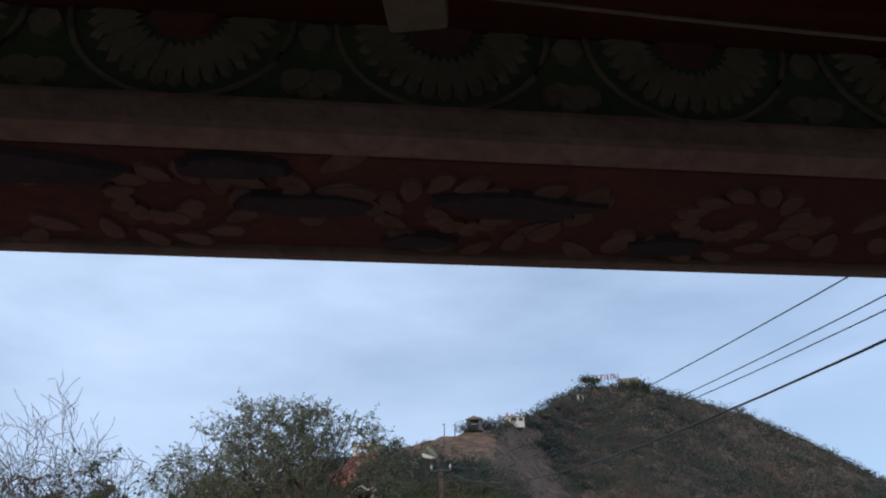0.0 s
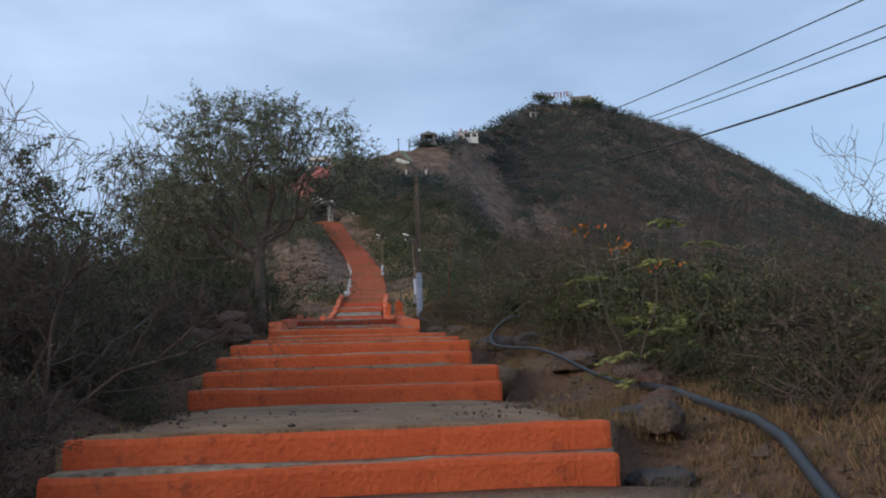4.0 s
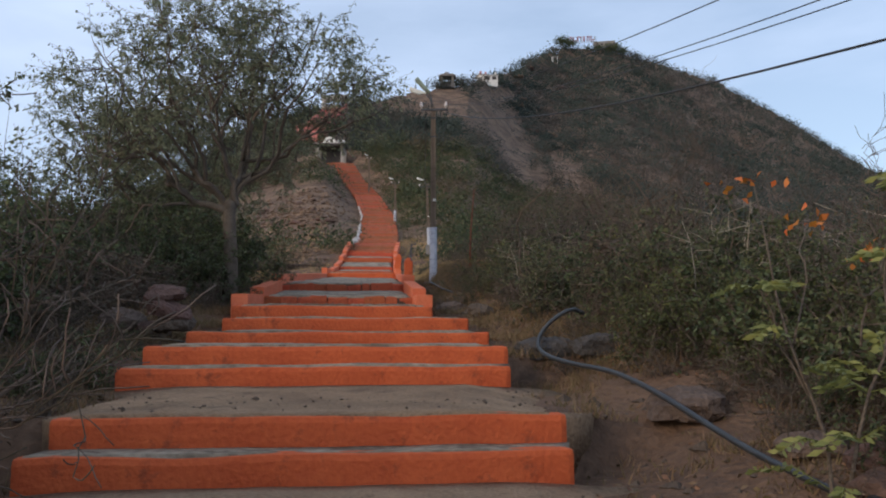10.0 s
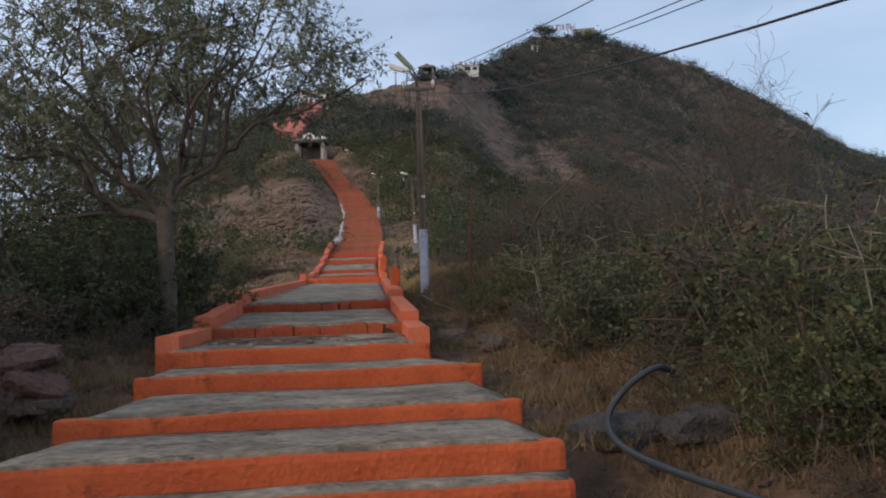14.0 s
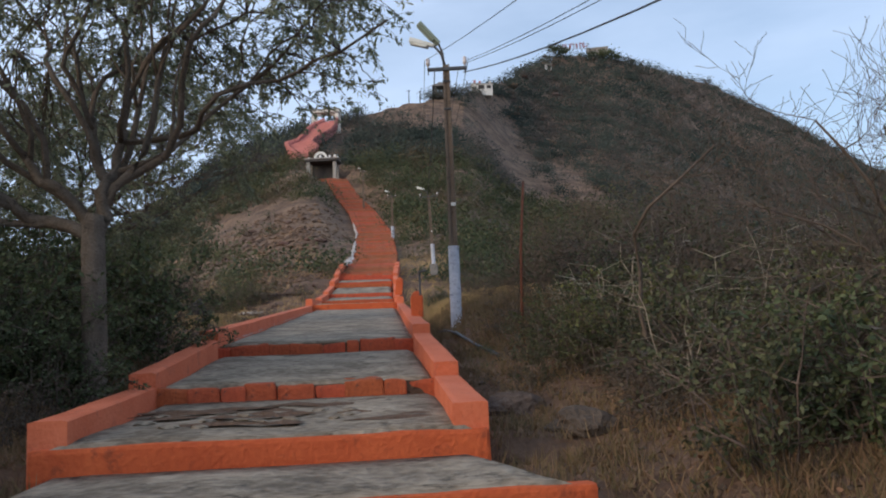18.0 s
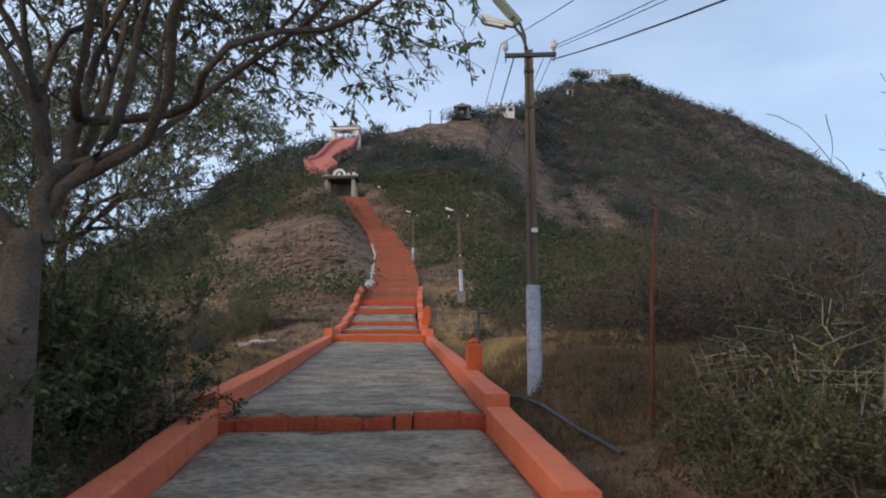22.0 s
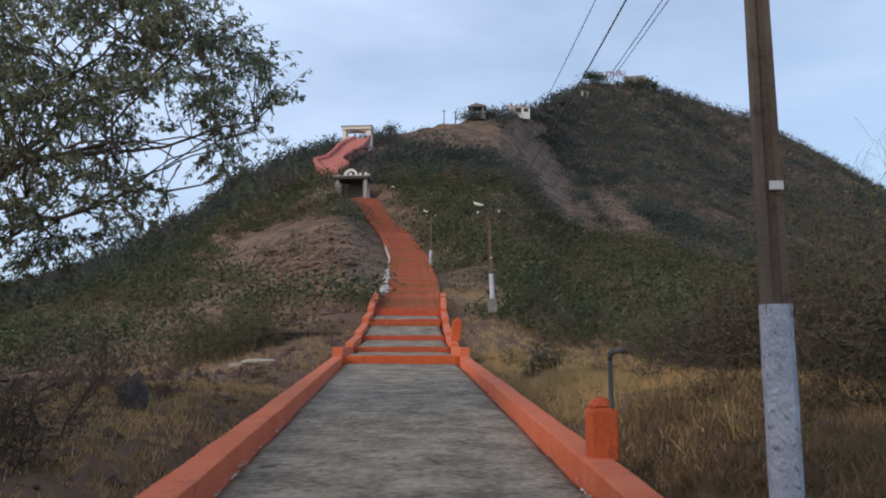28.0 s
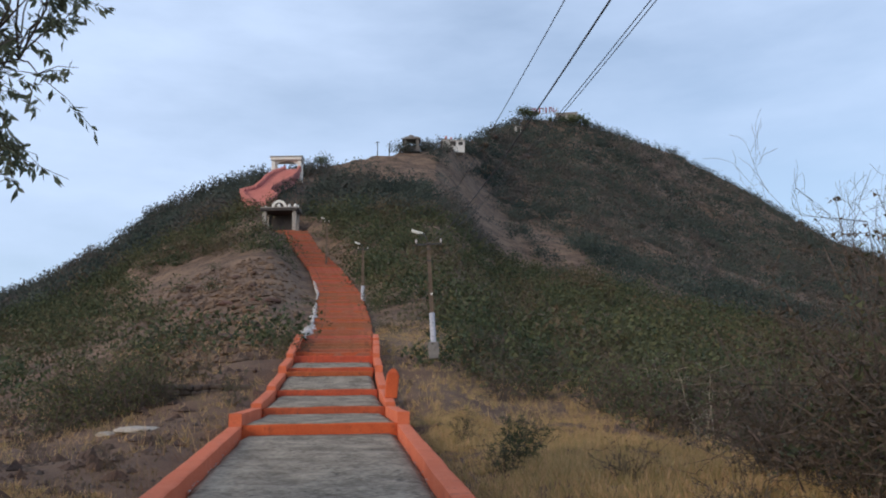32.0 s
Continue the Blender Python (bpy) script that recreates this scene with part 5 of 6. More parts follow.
    quads_mesh("crown", leaf_quads(np.array(leaf_c), np.array(leaf_d), leaf[0], leaf[1], 0.35), 4, M_LEAF, ob, "open crown of narrow grey-green leaves")
    return ob


big_tree((-4.36, 21.7, ground_at(-4.36, 21.7)), (-4.5, 22.0, 5.72),
         [((-4.35, 22.35, 6.75), [(-1.55, 21.7, 7.5), (-2.2, 22.8, 8.4), (-2.7, 22.0, 8.9), (-3.4, 21.0, 8.7), (-3.45, 23.4, 9.2), (-3.0, 22.5, 9.4)]),
          ((-4.85, 22.7, 7.0), [(-4.3, 22.2, 9.4), (-5.1, 24.2, 8.8), (-3.95, 23.6, 8.8), (-5.5, 22.8, 9.3), (-6.2, 23.2, 9.0)]),
          ((-5.15, 21.9, 6.45), [(-6.6, 21.5, 8.3), (-5.75, 20.9, 8.2), (-6.9, 22.6, 8.4), (-5.6, 21.6, 8.9)]),
          ((-5.5, 21.75, 6.15), [(-7.3, 22.3, 7.3), (-6.9, 21.2, 6.6), (-7.2, 21.8, 6.2), (-6.6, 22.8, 7.6)])],
         "broad spreading tree with grey-green leaves and crooked limbs", 0.115, 21, (-4.8, 22.25, 7.3), (3.25, 2.4, 2.3), ((-7.9, -6.4, -5.4, -4.5, -3.6, -2.5, -1.3), (5.2, 5.4, 6.1, 7.0, 7.22, 7.22, 7.05)), 870, 9, (0.078, 0.028))
big_tree((-9.2, 30.9, ground_at(-9.2, 30.9)), (-9.05, 30.9, 7.3),
         [((-8.0, 31.1, 8.2), [(-5.5, 31.4, 8.5), (-6.0, 30.6, 9.2), (-6.3, 31.9, 7.9), (-6.7, 30.3, 8.0), (-6.9, 32.4, 9.6)]),
          ((-9.2, 31.2, 8.6), [(-7.9, 30.6, 10.4), (-10.7, 31.4, 9.8), (-8.4, 32.9, 9.8), (-9.9, 30.2, 9.0)]),
          ((-8.5, 30.6, 7.9), [(-7.2, 29.8, 7.3), (-7.7, 31.6, 7.2), (-7.0, 31.3, 9.7)])],
         "leafy tree with low branches hanging beside the ramp", 0.1, 34, (-8.2, 31.2, 8.6), (3.1, 2.4, 2.25), ((-11.1, -8.6, -6.9, -5.8, -5.0), (6.6, 6.7, 7.3, 7.8, 8.1)), 760, 13, (0.085, 0.03))


def bare_tree(base, h, lean, seed, spread, stems, label, low=1, twig=1.0):
    """A leafless shrub-like tree of thin forked branches; its stems bear none under their joint number low."""
    random.seed(seed)
    ob = empty("bare_tree", Matrix.Translation(base), label, "bare tree", "leafless thorn trees beside the stairway")
    main, fine = [], []

    def grow(p, d, r, length, depth):
        n = 7 - depth
        path = [(p, r)]
        for i in range(n):
            d = (d + Vector((random.gauss(0, 0.27), random.gauss(0, 0.27), random.gauss(0.05, 0.17)))).normalized()
            p = p + d * length / n
            path.append((p, max(r * (1 - 0.62 * (i + 1) / n), 0.0028)))
            if depth < 3 and (i >= low or depth):
                for _ in range(1 if depth else random.choice((1, 1, 2))):
                    side = Vector((random.gauss(0, 1), random.gauss(0, 1), random.gauss(0.2, 0.6))).normalized()
                    grow(p, (d * 0.75 + side * 0.75).normalized(), path[-1][1] * 0.6, length * random.uniform(0.38, 0.58) * (1.0 if depth else twig), depth + 1)
        (main if depth == 0 else fine).append(path)

    for k in range(stems):
        a = k * 2.4 + seed
        d = Vector((math.cos(a) * spread + lean[0], math.sin(a) * spread + lean[1], 1.0)).normalized()
        grow(Vector((0.05 * math.cos(a), 0.05 * math.sin(a), -0.1)), d, min(1.0, 0.45 + 0.3 * h) * random.uniform(0.018, 0.028), h * random.uniform(0.75, 1.05), 0)
    for path in main:
        tubes("stem", [path], M_TWIG, ob, sides=6)
    tubes("branchwork", fine, M_TWIG, ob, sides=3)
    return ob


def put(x, y):
    return (x, y, ground_at(x, y))


bare_tree(put(-3.2, 10.2), 2.1, (0.0, 0.1), 3, 0.42, 6, "grey leafless thorn tree with forked twigs")
bare_tree(put(-4.0, 9.9), 2.0, (0.05, 0.1), 8, 0.45, 7, "grey leafless thorn tree with forked twigs")
bare_tree(put(3.9, 15.8), 1.8, (-0.1, 0.0), 13, 0.4, 3, "thin leafless sapling rising out of the scrub")
bare_tree(put(3.5, 22.0), 2.9, (0.0, 0.0), 16, 0.35, 3, "thin leafless sapling rising out of the scrub")
bare_tree(put(4.4, 12.2), 1.7, (-0.25, 0.0), 15, 0.35, 3, "thin leafless sapling rising out of the scrub")
bare_tree(put(0.58, 21.6), 2.5, (0.02, 0.0), 17, 0.05, 1, "tall thin sapling with a few bare twigs", 5, 0.45)
bare_tree(put(3.6, 22.5), 2.2, (-0.2, 0.0), 19, 0.3, 3, "thin leafless sapling rising out of the scrub")
bare_tree(put(-6.35, 29.0), 1.0, (0.0, 0.0), 23, 0.3, 2, "small leafless thorn shrub on bare ground")
bare_tree(put(3.4, 40.0), 3.9, (0.03, 0.0), 27, 0.12, 2, "thin sapling with upright bare twigs above the scrub")
bare_tree(put(4.4, 40.5), 3.2, (0.05, 0.0), 29, 0.15, 2, "thin sapling with upright bare twigs above the scrub")


def shrub_meshes(seed, radius, height, stems, leaves, leaf, dry):
    """Stems and leaves of one shrub about the origin, as two vertex sets."""
    random.seed(seed)
    paths, cs, ds = [], [], []
    for k in range(stems):
        a = random.uniform(0, math.tau)
        out = random.uniform(0.15, 1.0)
        top = Vector((math.cos(a) * radius * out, math.sin(a) * radius * out, height * random.uniform(0.35, 1.05) * (1.1 - 0.45 * out)))
        foot = Vector((math.cos(a) * radius * 0.25 * out, math.sin(a) * radius * 0.25 * out, -0.08))
        br = bend(foot, top, 0.08, 5, 0.22, 0.010, 0.003, seed + k * 1.9)
        paths.append(br)
        for j in range(7):
            i = random.randint(1, 5)
            p = br[i][0]
            q = p + Vector((random.gauss(0, 1), random.gauss(0, 1), random.gauss(0.15, 0.6))).normalized() * random.uniform(0.16, 0.45) * (radius + 0.2)
            paths.append([(p, 0.005), (q, 0.0025)])
            for m in range(round(leaves * 0.78)):
                h = random.uniform(0.1, 1.0)
                cs.append(p.lerp(q, h) + Vector((random.gauss(0, 0.02), random.gauss(0, 0.02), random.gauss(0, 0.02))))
                ds.append((random.gauss(0, 1), random.gauss(0, 1), random.gauss(0.1, 0.8)))
    v, f = tube_mesh(paths, 3)
    lq = leaf_quads(np.array(cs), np.array(ds), leaf * 1.13, leaf * 0.57, 0.1) if cs else None
    return v, f, lq


SHRUBS = []
for k, (mat, stem_mat, leaves, leaf, h, rad, stems, what) in enumerate((
        (M_LEAF_DARK, M_TWIG, 26, 0.052, 1.2, 0.85, 13, "dense dark green shrub"),
        (M_LEAF_DARK, M_TWIG, 25, 0.047, 1.4, 0.8, 13, "dense dark green shrub"),
        (M_LEAF_OLIVE, M_TWIG, 23, 0.044, 1.25, 0.85, 13, "olive-green scrub bush with small leaves"),
        (M_LEAF_OLIVE, M_TWIG, 19, 0.04, 1.05, 0.95, 14, "olive-green scrub bush with small leaves"),
        (M_LEAF_DRY, M_TWIG, 9, 0.045, 1.2, 0.85, 15, "half-withered brown twiggy bush"),
        (M_LEAF_DRY, M_TWIG, 6, 0.042, 0.9, 0.9, 16, "half-withered brown twiggy bush"),
        (M_LEAF_OLIVE, M_PALETWIG, 8, 0.055, 1.5, 0.65, 8, "thin pale-stemmed bush with few leaves"),
        (M_LEAF_DARK, M_TWIG, 22, 0.075, 2.7, 1.35, 24, "tall dense dark green thicket bush"),
        (M_LEAF_OLIVE, M_TWIG, 18, 0.07, 2.4, 1.3, 22, "tall olive-green thicket bush"),
        (M_LEAF_DRY, M_TWIG, 9, 0.05, 2.3, 1.0, 16, "tall half-dry twiggy bush with few brownish leaves"),
        (M_LEAF_BUSH, M_TWIG, 26, 0.042, 1.1, 0.8, 13, "leafy yellowish-green bush with small leaves"))):
    v, f, lq = shrub_meshes(40 + k * 7, rad, h, stems, leaves, leaf, k > 3)
    ob = empty("shrub", Matrix.Translation((0, 0, -60 - k)), what, "shrub", "scrub bushes on the hillside")
    st = mesh_from("branchwork", v, f, stem_mat, ob)
    cr = quads_mesh("foliage", lq, 4, mat, ob)
    SHRUBS.append((ob, st, cr))


FAR = [[] for _ in SHRUBS]


def shrub(x, y, kind, scale, dz=-0.03):
    """A bush of its own beside the walk; those well away from it are gathered for the joined thicket."""
    ob, st, cr = SHRUBS[kind]
    m = pose(x, y, ground_at(x, y) + dz, random.uniform(-6, 6), random.uniform(-6, 6), random.uniform(0, 360)) @ Matrix.Diagonal((scale, scale, scale * random.uniform(0.85, 1.15), 1))
    if abs(x - float(path_x(y))) > 4.75 or y > 41:
        FAR[kind].append(m)
        return
    ne = empty("shrub", m, ob["label"], "shrub", "scrub bushes on the hillside")
    for src in (st, cr):
        o = new(src.name.split(".")[0], src.data)
        o.parent = ne


random.seed(77)


def clear(x, y):
    return abs(x - float(path_x(y))) - float(path_w(y)) / 2


def scatter(x0, x1, y0, y1, n, kinds, s0, s1, margin, gap=0.55, spots=[]):
    made = 0
    for _ in range(n * 6):
        x, y = random.uniform(x0, x1), random.uniform(y0, y1)
        s = random.uniform(s0, s1)
        if clear(x, y) < margin + 0.45 * s or any((x - a) ** 2 + (y - b) ** 2 < (gap * s) ** 2 for a, b in spots):
            continue
        spots.append((x, y))
        shrub(x, y, random.choice(kinds), s)
        made += 1
        if made >= n:
            break


# left of the lower steps: dark thicket
scatter(-6.5, -2.4, 5.5, 12.5, 38, (0, 1, 1, 2, 4, 5), 0.7, 1.35, 0.35, 0.42)
scatter(-7.5, -3.0, 12.5, 24.0, 44, (0, 0, 1, 1, 2, 4), 0.9, 1.5, 1.0, 0.45)
scatter(-3.9, -1.9, 4.6, 9.5, 22, (4, 5, 5, 0), 0.4, 0.7, 0.12, 0.5)
for x, y, k, s in ((-5.2, 23.6, 0, 1.35), (-4.9, 24.4, 1, 1.1), (-5.6, 22.8, 1, 1.4), (-5.9, 24.2, 0, 1.5), (-6.5, 23.6, 1, 1.5), (-5.3, 24.9, 5, 0.8)):
    shrub(x, y, k, s)
for x, y, s in ((-8.6, 30.3, 1.0), (-9.5, 31.6, 1.15), (-8.9, 29.0, 1.05), (-10.3, 30.4, 1.2), (-9.2, 24.6, 1.35), (-10.6, 25.6, 1.45), (-12.0, 26.4, 1.5), (-9.6, 27.4, 1.3), (-11.2, 28.2, 1.4), (-13.4, 27.6, 1.5), (-14.6, 24.6, 1.5), (-13.0, 22.4, 1.4), (-11.2, 22.0, 1.35), (-15.5, 29.0, 1.5), (-16.5, 26.5, 1.6)):
    shrub(x, y, 7, s * 0.8)
scatter(-13.5, -5.6, 9.0, 27.0, 36, (7, 7, 8), 0.65, 1.05, 1.6, 0.9)
for x, y, s in ((-6.3, 17.2, 0.95), (-7.2, 19.0, 1.05), (-6.0, 15.0, 1.0), (-7.6, 21.2, 1.05), (-8.7, 22.8, 1.1), (-5.5, 13.4, 0.92), (-8.3, 17.6, 1.1), (-9.4, 20.0, 1.15), (-10.3, 24.0, 1.15), (-5.0, 12.0, 0.85), (-6.0, 12.6, 0.95)):
    shrub(x, y, 7, s)
scatter(-24.0, -12.0, 12.0, 34.0, 24, (7, 7, 8), 0.8, 1.2, 1.6, 1.2)
scatter(-7.4, -4.9, 23.8, 26.2, 7, (0, 1, 5), 0.6, 0.95, 0.6)
# left of the ramp: scattered on bare ground
for x, y, k, s in ((-11.0, 48.9, 10, 1.45), (-11.9, 48.6, 10, 1.6), (-12.6, 49.2, 10, 1.7), (-10.2, 49.0, 2, 1.1), (-13.4, 48.9, 0, 1.3), (-11.6, 49.8, 0, 1.6), (-12.4, 50.3, 10, 1.7), (-10.7, 49.6, 10, 1.3), (-13.3, 50.4, 2, 1.3), (-14.2, 55.0, 10, 1.5), (-13.2, 56.0, 0, 1.5), (-7.0, 32.8, 5, 0.5), (-5.75, 33.2, 6, 0.42), (-6.15, 28.1, 4, 0.75), (-6.6, 28.6, 5, 0.8), (-6.4, 27.6, 0, 0.6), (-5.6, 31.6, 5, 0.4), (-8.2, 29.3, 4, 0.7), (-9.0, 30.6, 0, 0.8), (-8.1, 47.5, 2, 0.8), (-8.4, 57.0, 2, 1.0), (-9.0, 58.2, 10, 1.1), (-13.5, 36.5, 0, 1.3), (-14.5, 38.0, 1, 1.5), (-12.0, 34.0, 5, 0.8)):
    shrub(x, y, k, s)
scatter(-17.0, -6.0, 38.0, 57.0, 34, (5, 5, 4), 0.3, 0.6, 0.9, 0.6)
scatter(-24.0, -11.0, 30.0, 38.0, 12, (0, 1, 2, 4), 1.0, 1.6, 2.0, 1.2)
# low dry growth close beside the steps
scatter(-4.8, -2.6, 9.5, 16.5, 30, (4, 5, 5, 0, 2), 0.3, 0.6, 0.1, 0.5)
scatter(1.9, 3.4, 10.6, 14.0, 16, (4, 5, 0, 2), 0.4, 0.65, 0.9, 0.5)
# right of the lower steps
for x, y, s in ((1.45, 15.3, 0.7), (1.8, 15.1, 0.75), (2.1, 15.5, 0.8), (1.75, 15.8, 0.75), (1.4, 15.9, 0.65), (1.95, 15.0, 0.85), (2.45, 15.3, 1.0), (2.15, 14.3, 0.7), (2.9, 14.8, 1.0), (3.1, 13.6, 0.9), (3.3, 15.8, 1.05)):
    shrub(x, y, 10, s)
scatter(2.9, 5.8, 7.0, 11.5, 24, (0, 2, 4, 4, 5), 0.75, 1.1, 1.6, 0.42)
scatter(1.9, 5.2, 5.0, 10.5, 16, (4, 5, 5, 3), 0.5, 0.9, 1.3)
scatter(1.9, 6.5, 10.0, 17.0, 46, (2, 2, 3, 4, 0, 6, 0, 0), 0.8, 1.3, 1.5, 0.4)
scatter(0.4, 5.5, 16.0, 21.0, 38, (2, 3, 0, 4, 6, 2, 10, 4, 6), 0.8, 1.3, 1.25, 0.4)
scatter(-0.4, 5.0, 20.0, 24.6, 32, (2, 3, 4, 6, 2, 5, 10, 6), 0.8, 1.35, 1.2, 0.4)
for x, y, k, s in ((0.0, 23.0, 10, 0.75), (-0.3, 22.3, 2, 0.6), (0.25, 22.4, 10, 0.7), (-0.25, 23.6, 4, 0.6), (-0.6, 25.2, 5, 0.4), (-0.1, 24.0, 2, 0.6), (-0.5, 21.6, 5, 0.5), (0.35, 24.3, 6, 0.8), (0.7, 23.6, 4, 0.9), (0.3, 23.0, 2, 0.75), (1.0, 24.5, 2, 1.0), (1.3, 23.4, 4, 1.1), (0.9, 22.6, 6, 1.0), (0.5, 21.8, 2, 0.8), (1.4, 25.2, 4, 1.0), (1.9, 24.3, 2, 1.1), (0.1, 25.3, 5, 0.5), (0.6, 25.4, 5, 0.7), (0.2, 22.2, 5, 0.6), (1.8, 26.0, 6, 1.1), (1.3, 26.6, 2, 0.8), (2.3, 25.4, 4, 1.2), (2.6, 26.6, 2, 1.1)):
    shrub(x, y, k, s)
scatter(1.6, 6.0, 24.0, 28.5, 22, (2, 3, 4, 6, 2, 9), 0.8, 1.2, 2.9, 0.4)
scatter(0.0, 3.0, 14.0, 24.0, 34, (5, 5, 4), 0.3, 0.55, 0.25, 0.4)
scatter(5.0, 14.0, 6.0, 28.0, 34, (2, 3, 4, 1, 2), 1.2, 1.9, 3.0)
# right of the ramp
scatter(0.2, 7.0, 26.5, 36.0, 40, (2, 3, 4, 6, 5, 4), 1.0, 1.6, 2.2, 0.45)
scatter(0.9, 9.0, 35.0, 50.0, 44, (2, 3, 4, 6, 0, 4), 1.2, 1.9, 5.2)
scatter(-2.6, 8.0, 50.0, 62.0, 26, (0, 2, 3, 2, 4), 1.2, 1.9, 2.6)
for x, y, s in ((0.9, 31.8, 0.95), (1.7, 33.0, 1.15), (2.6, 32.0, 1.0), (2.2, 34.6, 1.0), (3.3, 34.2, 1.1), (1.3, 35.0, 0.8), (3.2, 36.2, 1.0), (4.2, 33.0, 1.1), (4.4, 36.0, 1.1), (1.5, 30.6, 0.75), (2.4, 30.2, 0.9), (5.2, 34.8, 1.1)):
    shrub(x, y, random.choice((9, 9, 8)), s)
for x, y, k, s in ((-2.2, 37.5, 2, 0.5), (-1.9, 38.2, 0, 0.55), (-1.6, 40.5, 3, 0.5), (-2.7, 41.5, 2, 0.45), (-0.9, 33.0, 5, 0.5), (-1.2, 35.5, 5, 0.45), (-0.7, 28.6, 5, 0.4), (-0.2, 29.3, 5, 0.5), (-0.5, 31.0, 5, 0.5), (0.0, 28.1, 5, 0.45), (0.9, 27.2, 5, 0.5), (0.6, 28.9, 4, 0.6), (0.6, 30.4, 4, 0.8), (1.1, 30.4, 4, 1.0), (0.4, 31.4, 5, 0.9), (-0.4, 25.6, 5, 0.4), (0.9, 25.9, 5, 0.5), (-0.9, 30.2, 5, 0.4), (1.5, 26.6, 4, 0.6)):
    shrub(x, y, k, s)
for x, y, k, s in ((0.6, 33.5, 9, 1.15), (1.3, 34.5, 9, 1.3), (2.1, 33.8, 8, 1.15), (1.8, 36.0, 9, 1.4), (3.0, 35.5, 8, 1.3), (0.9, 36.5, 9, 1.1), (2.6, 37.5, 9, 1.45), (3.8, 34.0, 9, 1.35), (4.4, 36.5, 8, 1.4), (3.5, 38.5, 9, 1.5), (0.2, 35.2, 5, 0.9), (0.0, 33.0, 4, 0.8), (1.0, 32.4, 8, 0.9), (2.9, 32.6, 9, 1.2), (5.4, 35.4, 9, 1.5)):
    shrub(x, y, k, s)
for x, y, k, s in ((-4.8, 21.4, 7, 0.42), (-5.1, 20.9, 7, 0.45), (-4.5, 21.2, 1, 0.85), (-4.3, 20.6, 4, 0.6), (-4.2, 20.0, 5, 0.5), (-4.35, 19.3, 5, 0.55), (-4.6, 18.4, 4, 0.6), (-4.55, 21.5, 0, 0.85), (-4.55, 22.3, 0, 0.65), (-4.9, 20.5, 7, 0.5), (-4.9, 19.9, 7, 0.55), (-5.6, 20.6, 7, 0.6), (-4.95, 21.2, 1, 1.0), (-5.1, 20.3, 1, 1.1), (-5.7, 21.0, 0, 1.25), (-6.4, 19.6, 7, 0.62), (-5.0, 18.6, 4, 0.9), (-4.85, 22.8, 1, 1.05), (-5.1, 23.7, 0, 1.2), (-6.3, 20.4, 1, 1.25), (-5.3, 21.9, 0, 1.3), (-6.6, 21.6, 0, 1.4), (-5.1, 19.6, 4, 0.8), (-5.6, 19.3, 1, 1.1), (-5.5, 24.6, 2, 1.2), (-5.3, 25.4, 0, 0.9)):
    shrub(x, y, k, s)
for x, y, k, s in ((1.75, 16.3, 2, 1.0), (2.2, 15.5, 0, 1.05), (2.7, 16.5, 2, 1.2), (1.25, 17.5, 3, 0.95), (2.0, 17.9, 0, 1.2), (2.9, 14.6, 2, 1.05), (2.8, 13.5, 0, 0.95), (3.2, 12.4, 2, 1.05), (3.5, 11.2, 3, 1.0), (2.7, 10.6, 5, 0.6), (0.75, 18.8, 2, 0.85), (0.45, 20.2, 5, 0.7), (-3.6, 14.2, 5, 0.6), (-3.9, 15.4, 4, 0.7), (-4.7, 17.4, 4, 0.8), (-5.3, 18.2, 1, 1.1), (-5.2, 20.2, 0, 1.1), (-5.3, 21.8, 1, 1.2), (-5.6, 23.4, 0, 1.2)):
    shrub(x, y, k, s)
for (ob, st, cr), places in zip(SHRUBS, FAR):
    for src in (st, cr):
        me = src.data
        co = np.empty(len(me.vertices) * 3, dtype=np.float32)
        me.vertices.foreach_get("co", co)
        co = np.c_[co.reshape(-1, 3), np.ones(len(me.vertices))]
        if src == cr and places:
            co = co.reshape(-1, 4, 4)[::2, 1:]
            mid = co[:, :, :3].mean(1, keepdims=True)
            co[:, :, :3] = mid + (co[:, :, :3] - mid) * 1.36
            co = co.reshape(-1, 4)
            every = np.concatenate([co @ np.array(m).T[:, :3] for m in places])
            tagged(quads_mesh("thicket", every, 3, me.materials[0]), ob["label"].replace("bush", "bushes").replace("shrub", "shrubs") + " farther off", "thicket", kind="stuff")
        elif places:
            n_v = len(co)
            faces = [tuple(p.vertices) for p in me.polygons]
            every = np.concatenate([co @ np.array(m).T[:, :3] for m in places])
            tagged(mesh_from("thicket", every.tolist(), [tuple(i + k * n_v for i in f) for k in range(len(places)) for f in faces], me.materials[0]), "thin brown stems of bushes farther off", "thicket", kind="stuff")
for ob, st, cr in SHRUBS:
    for o in (st, cr, ob):
        bpy.data.objects.remove(o)

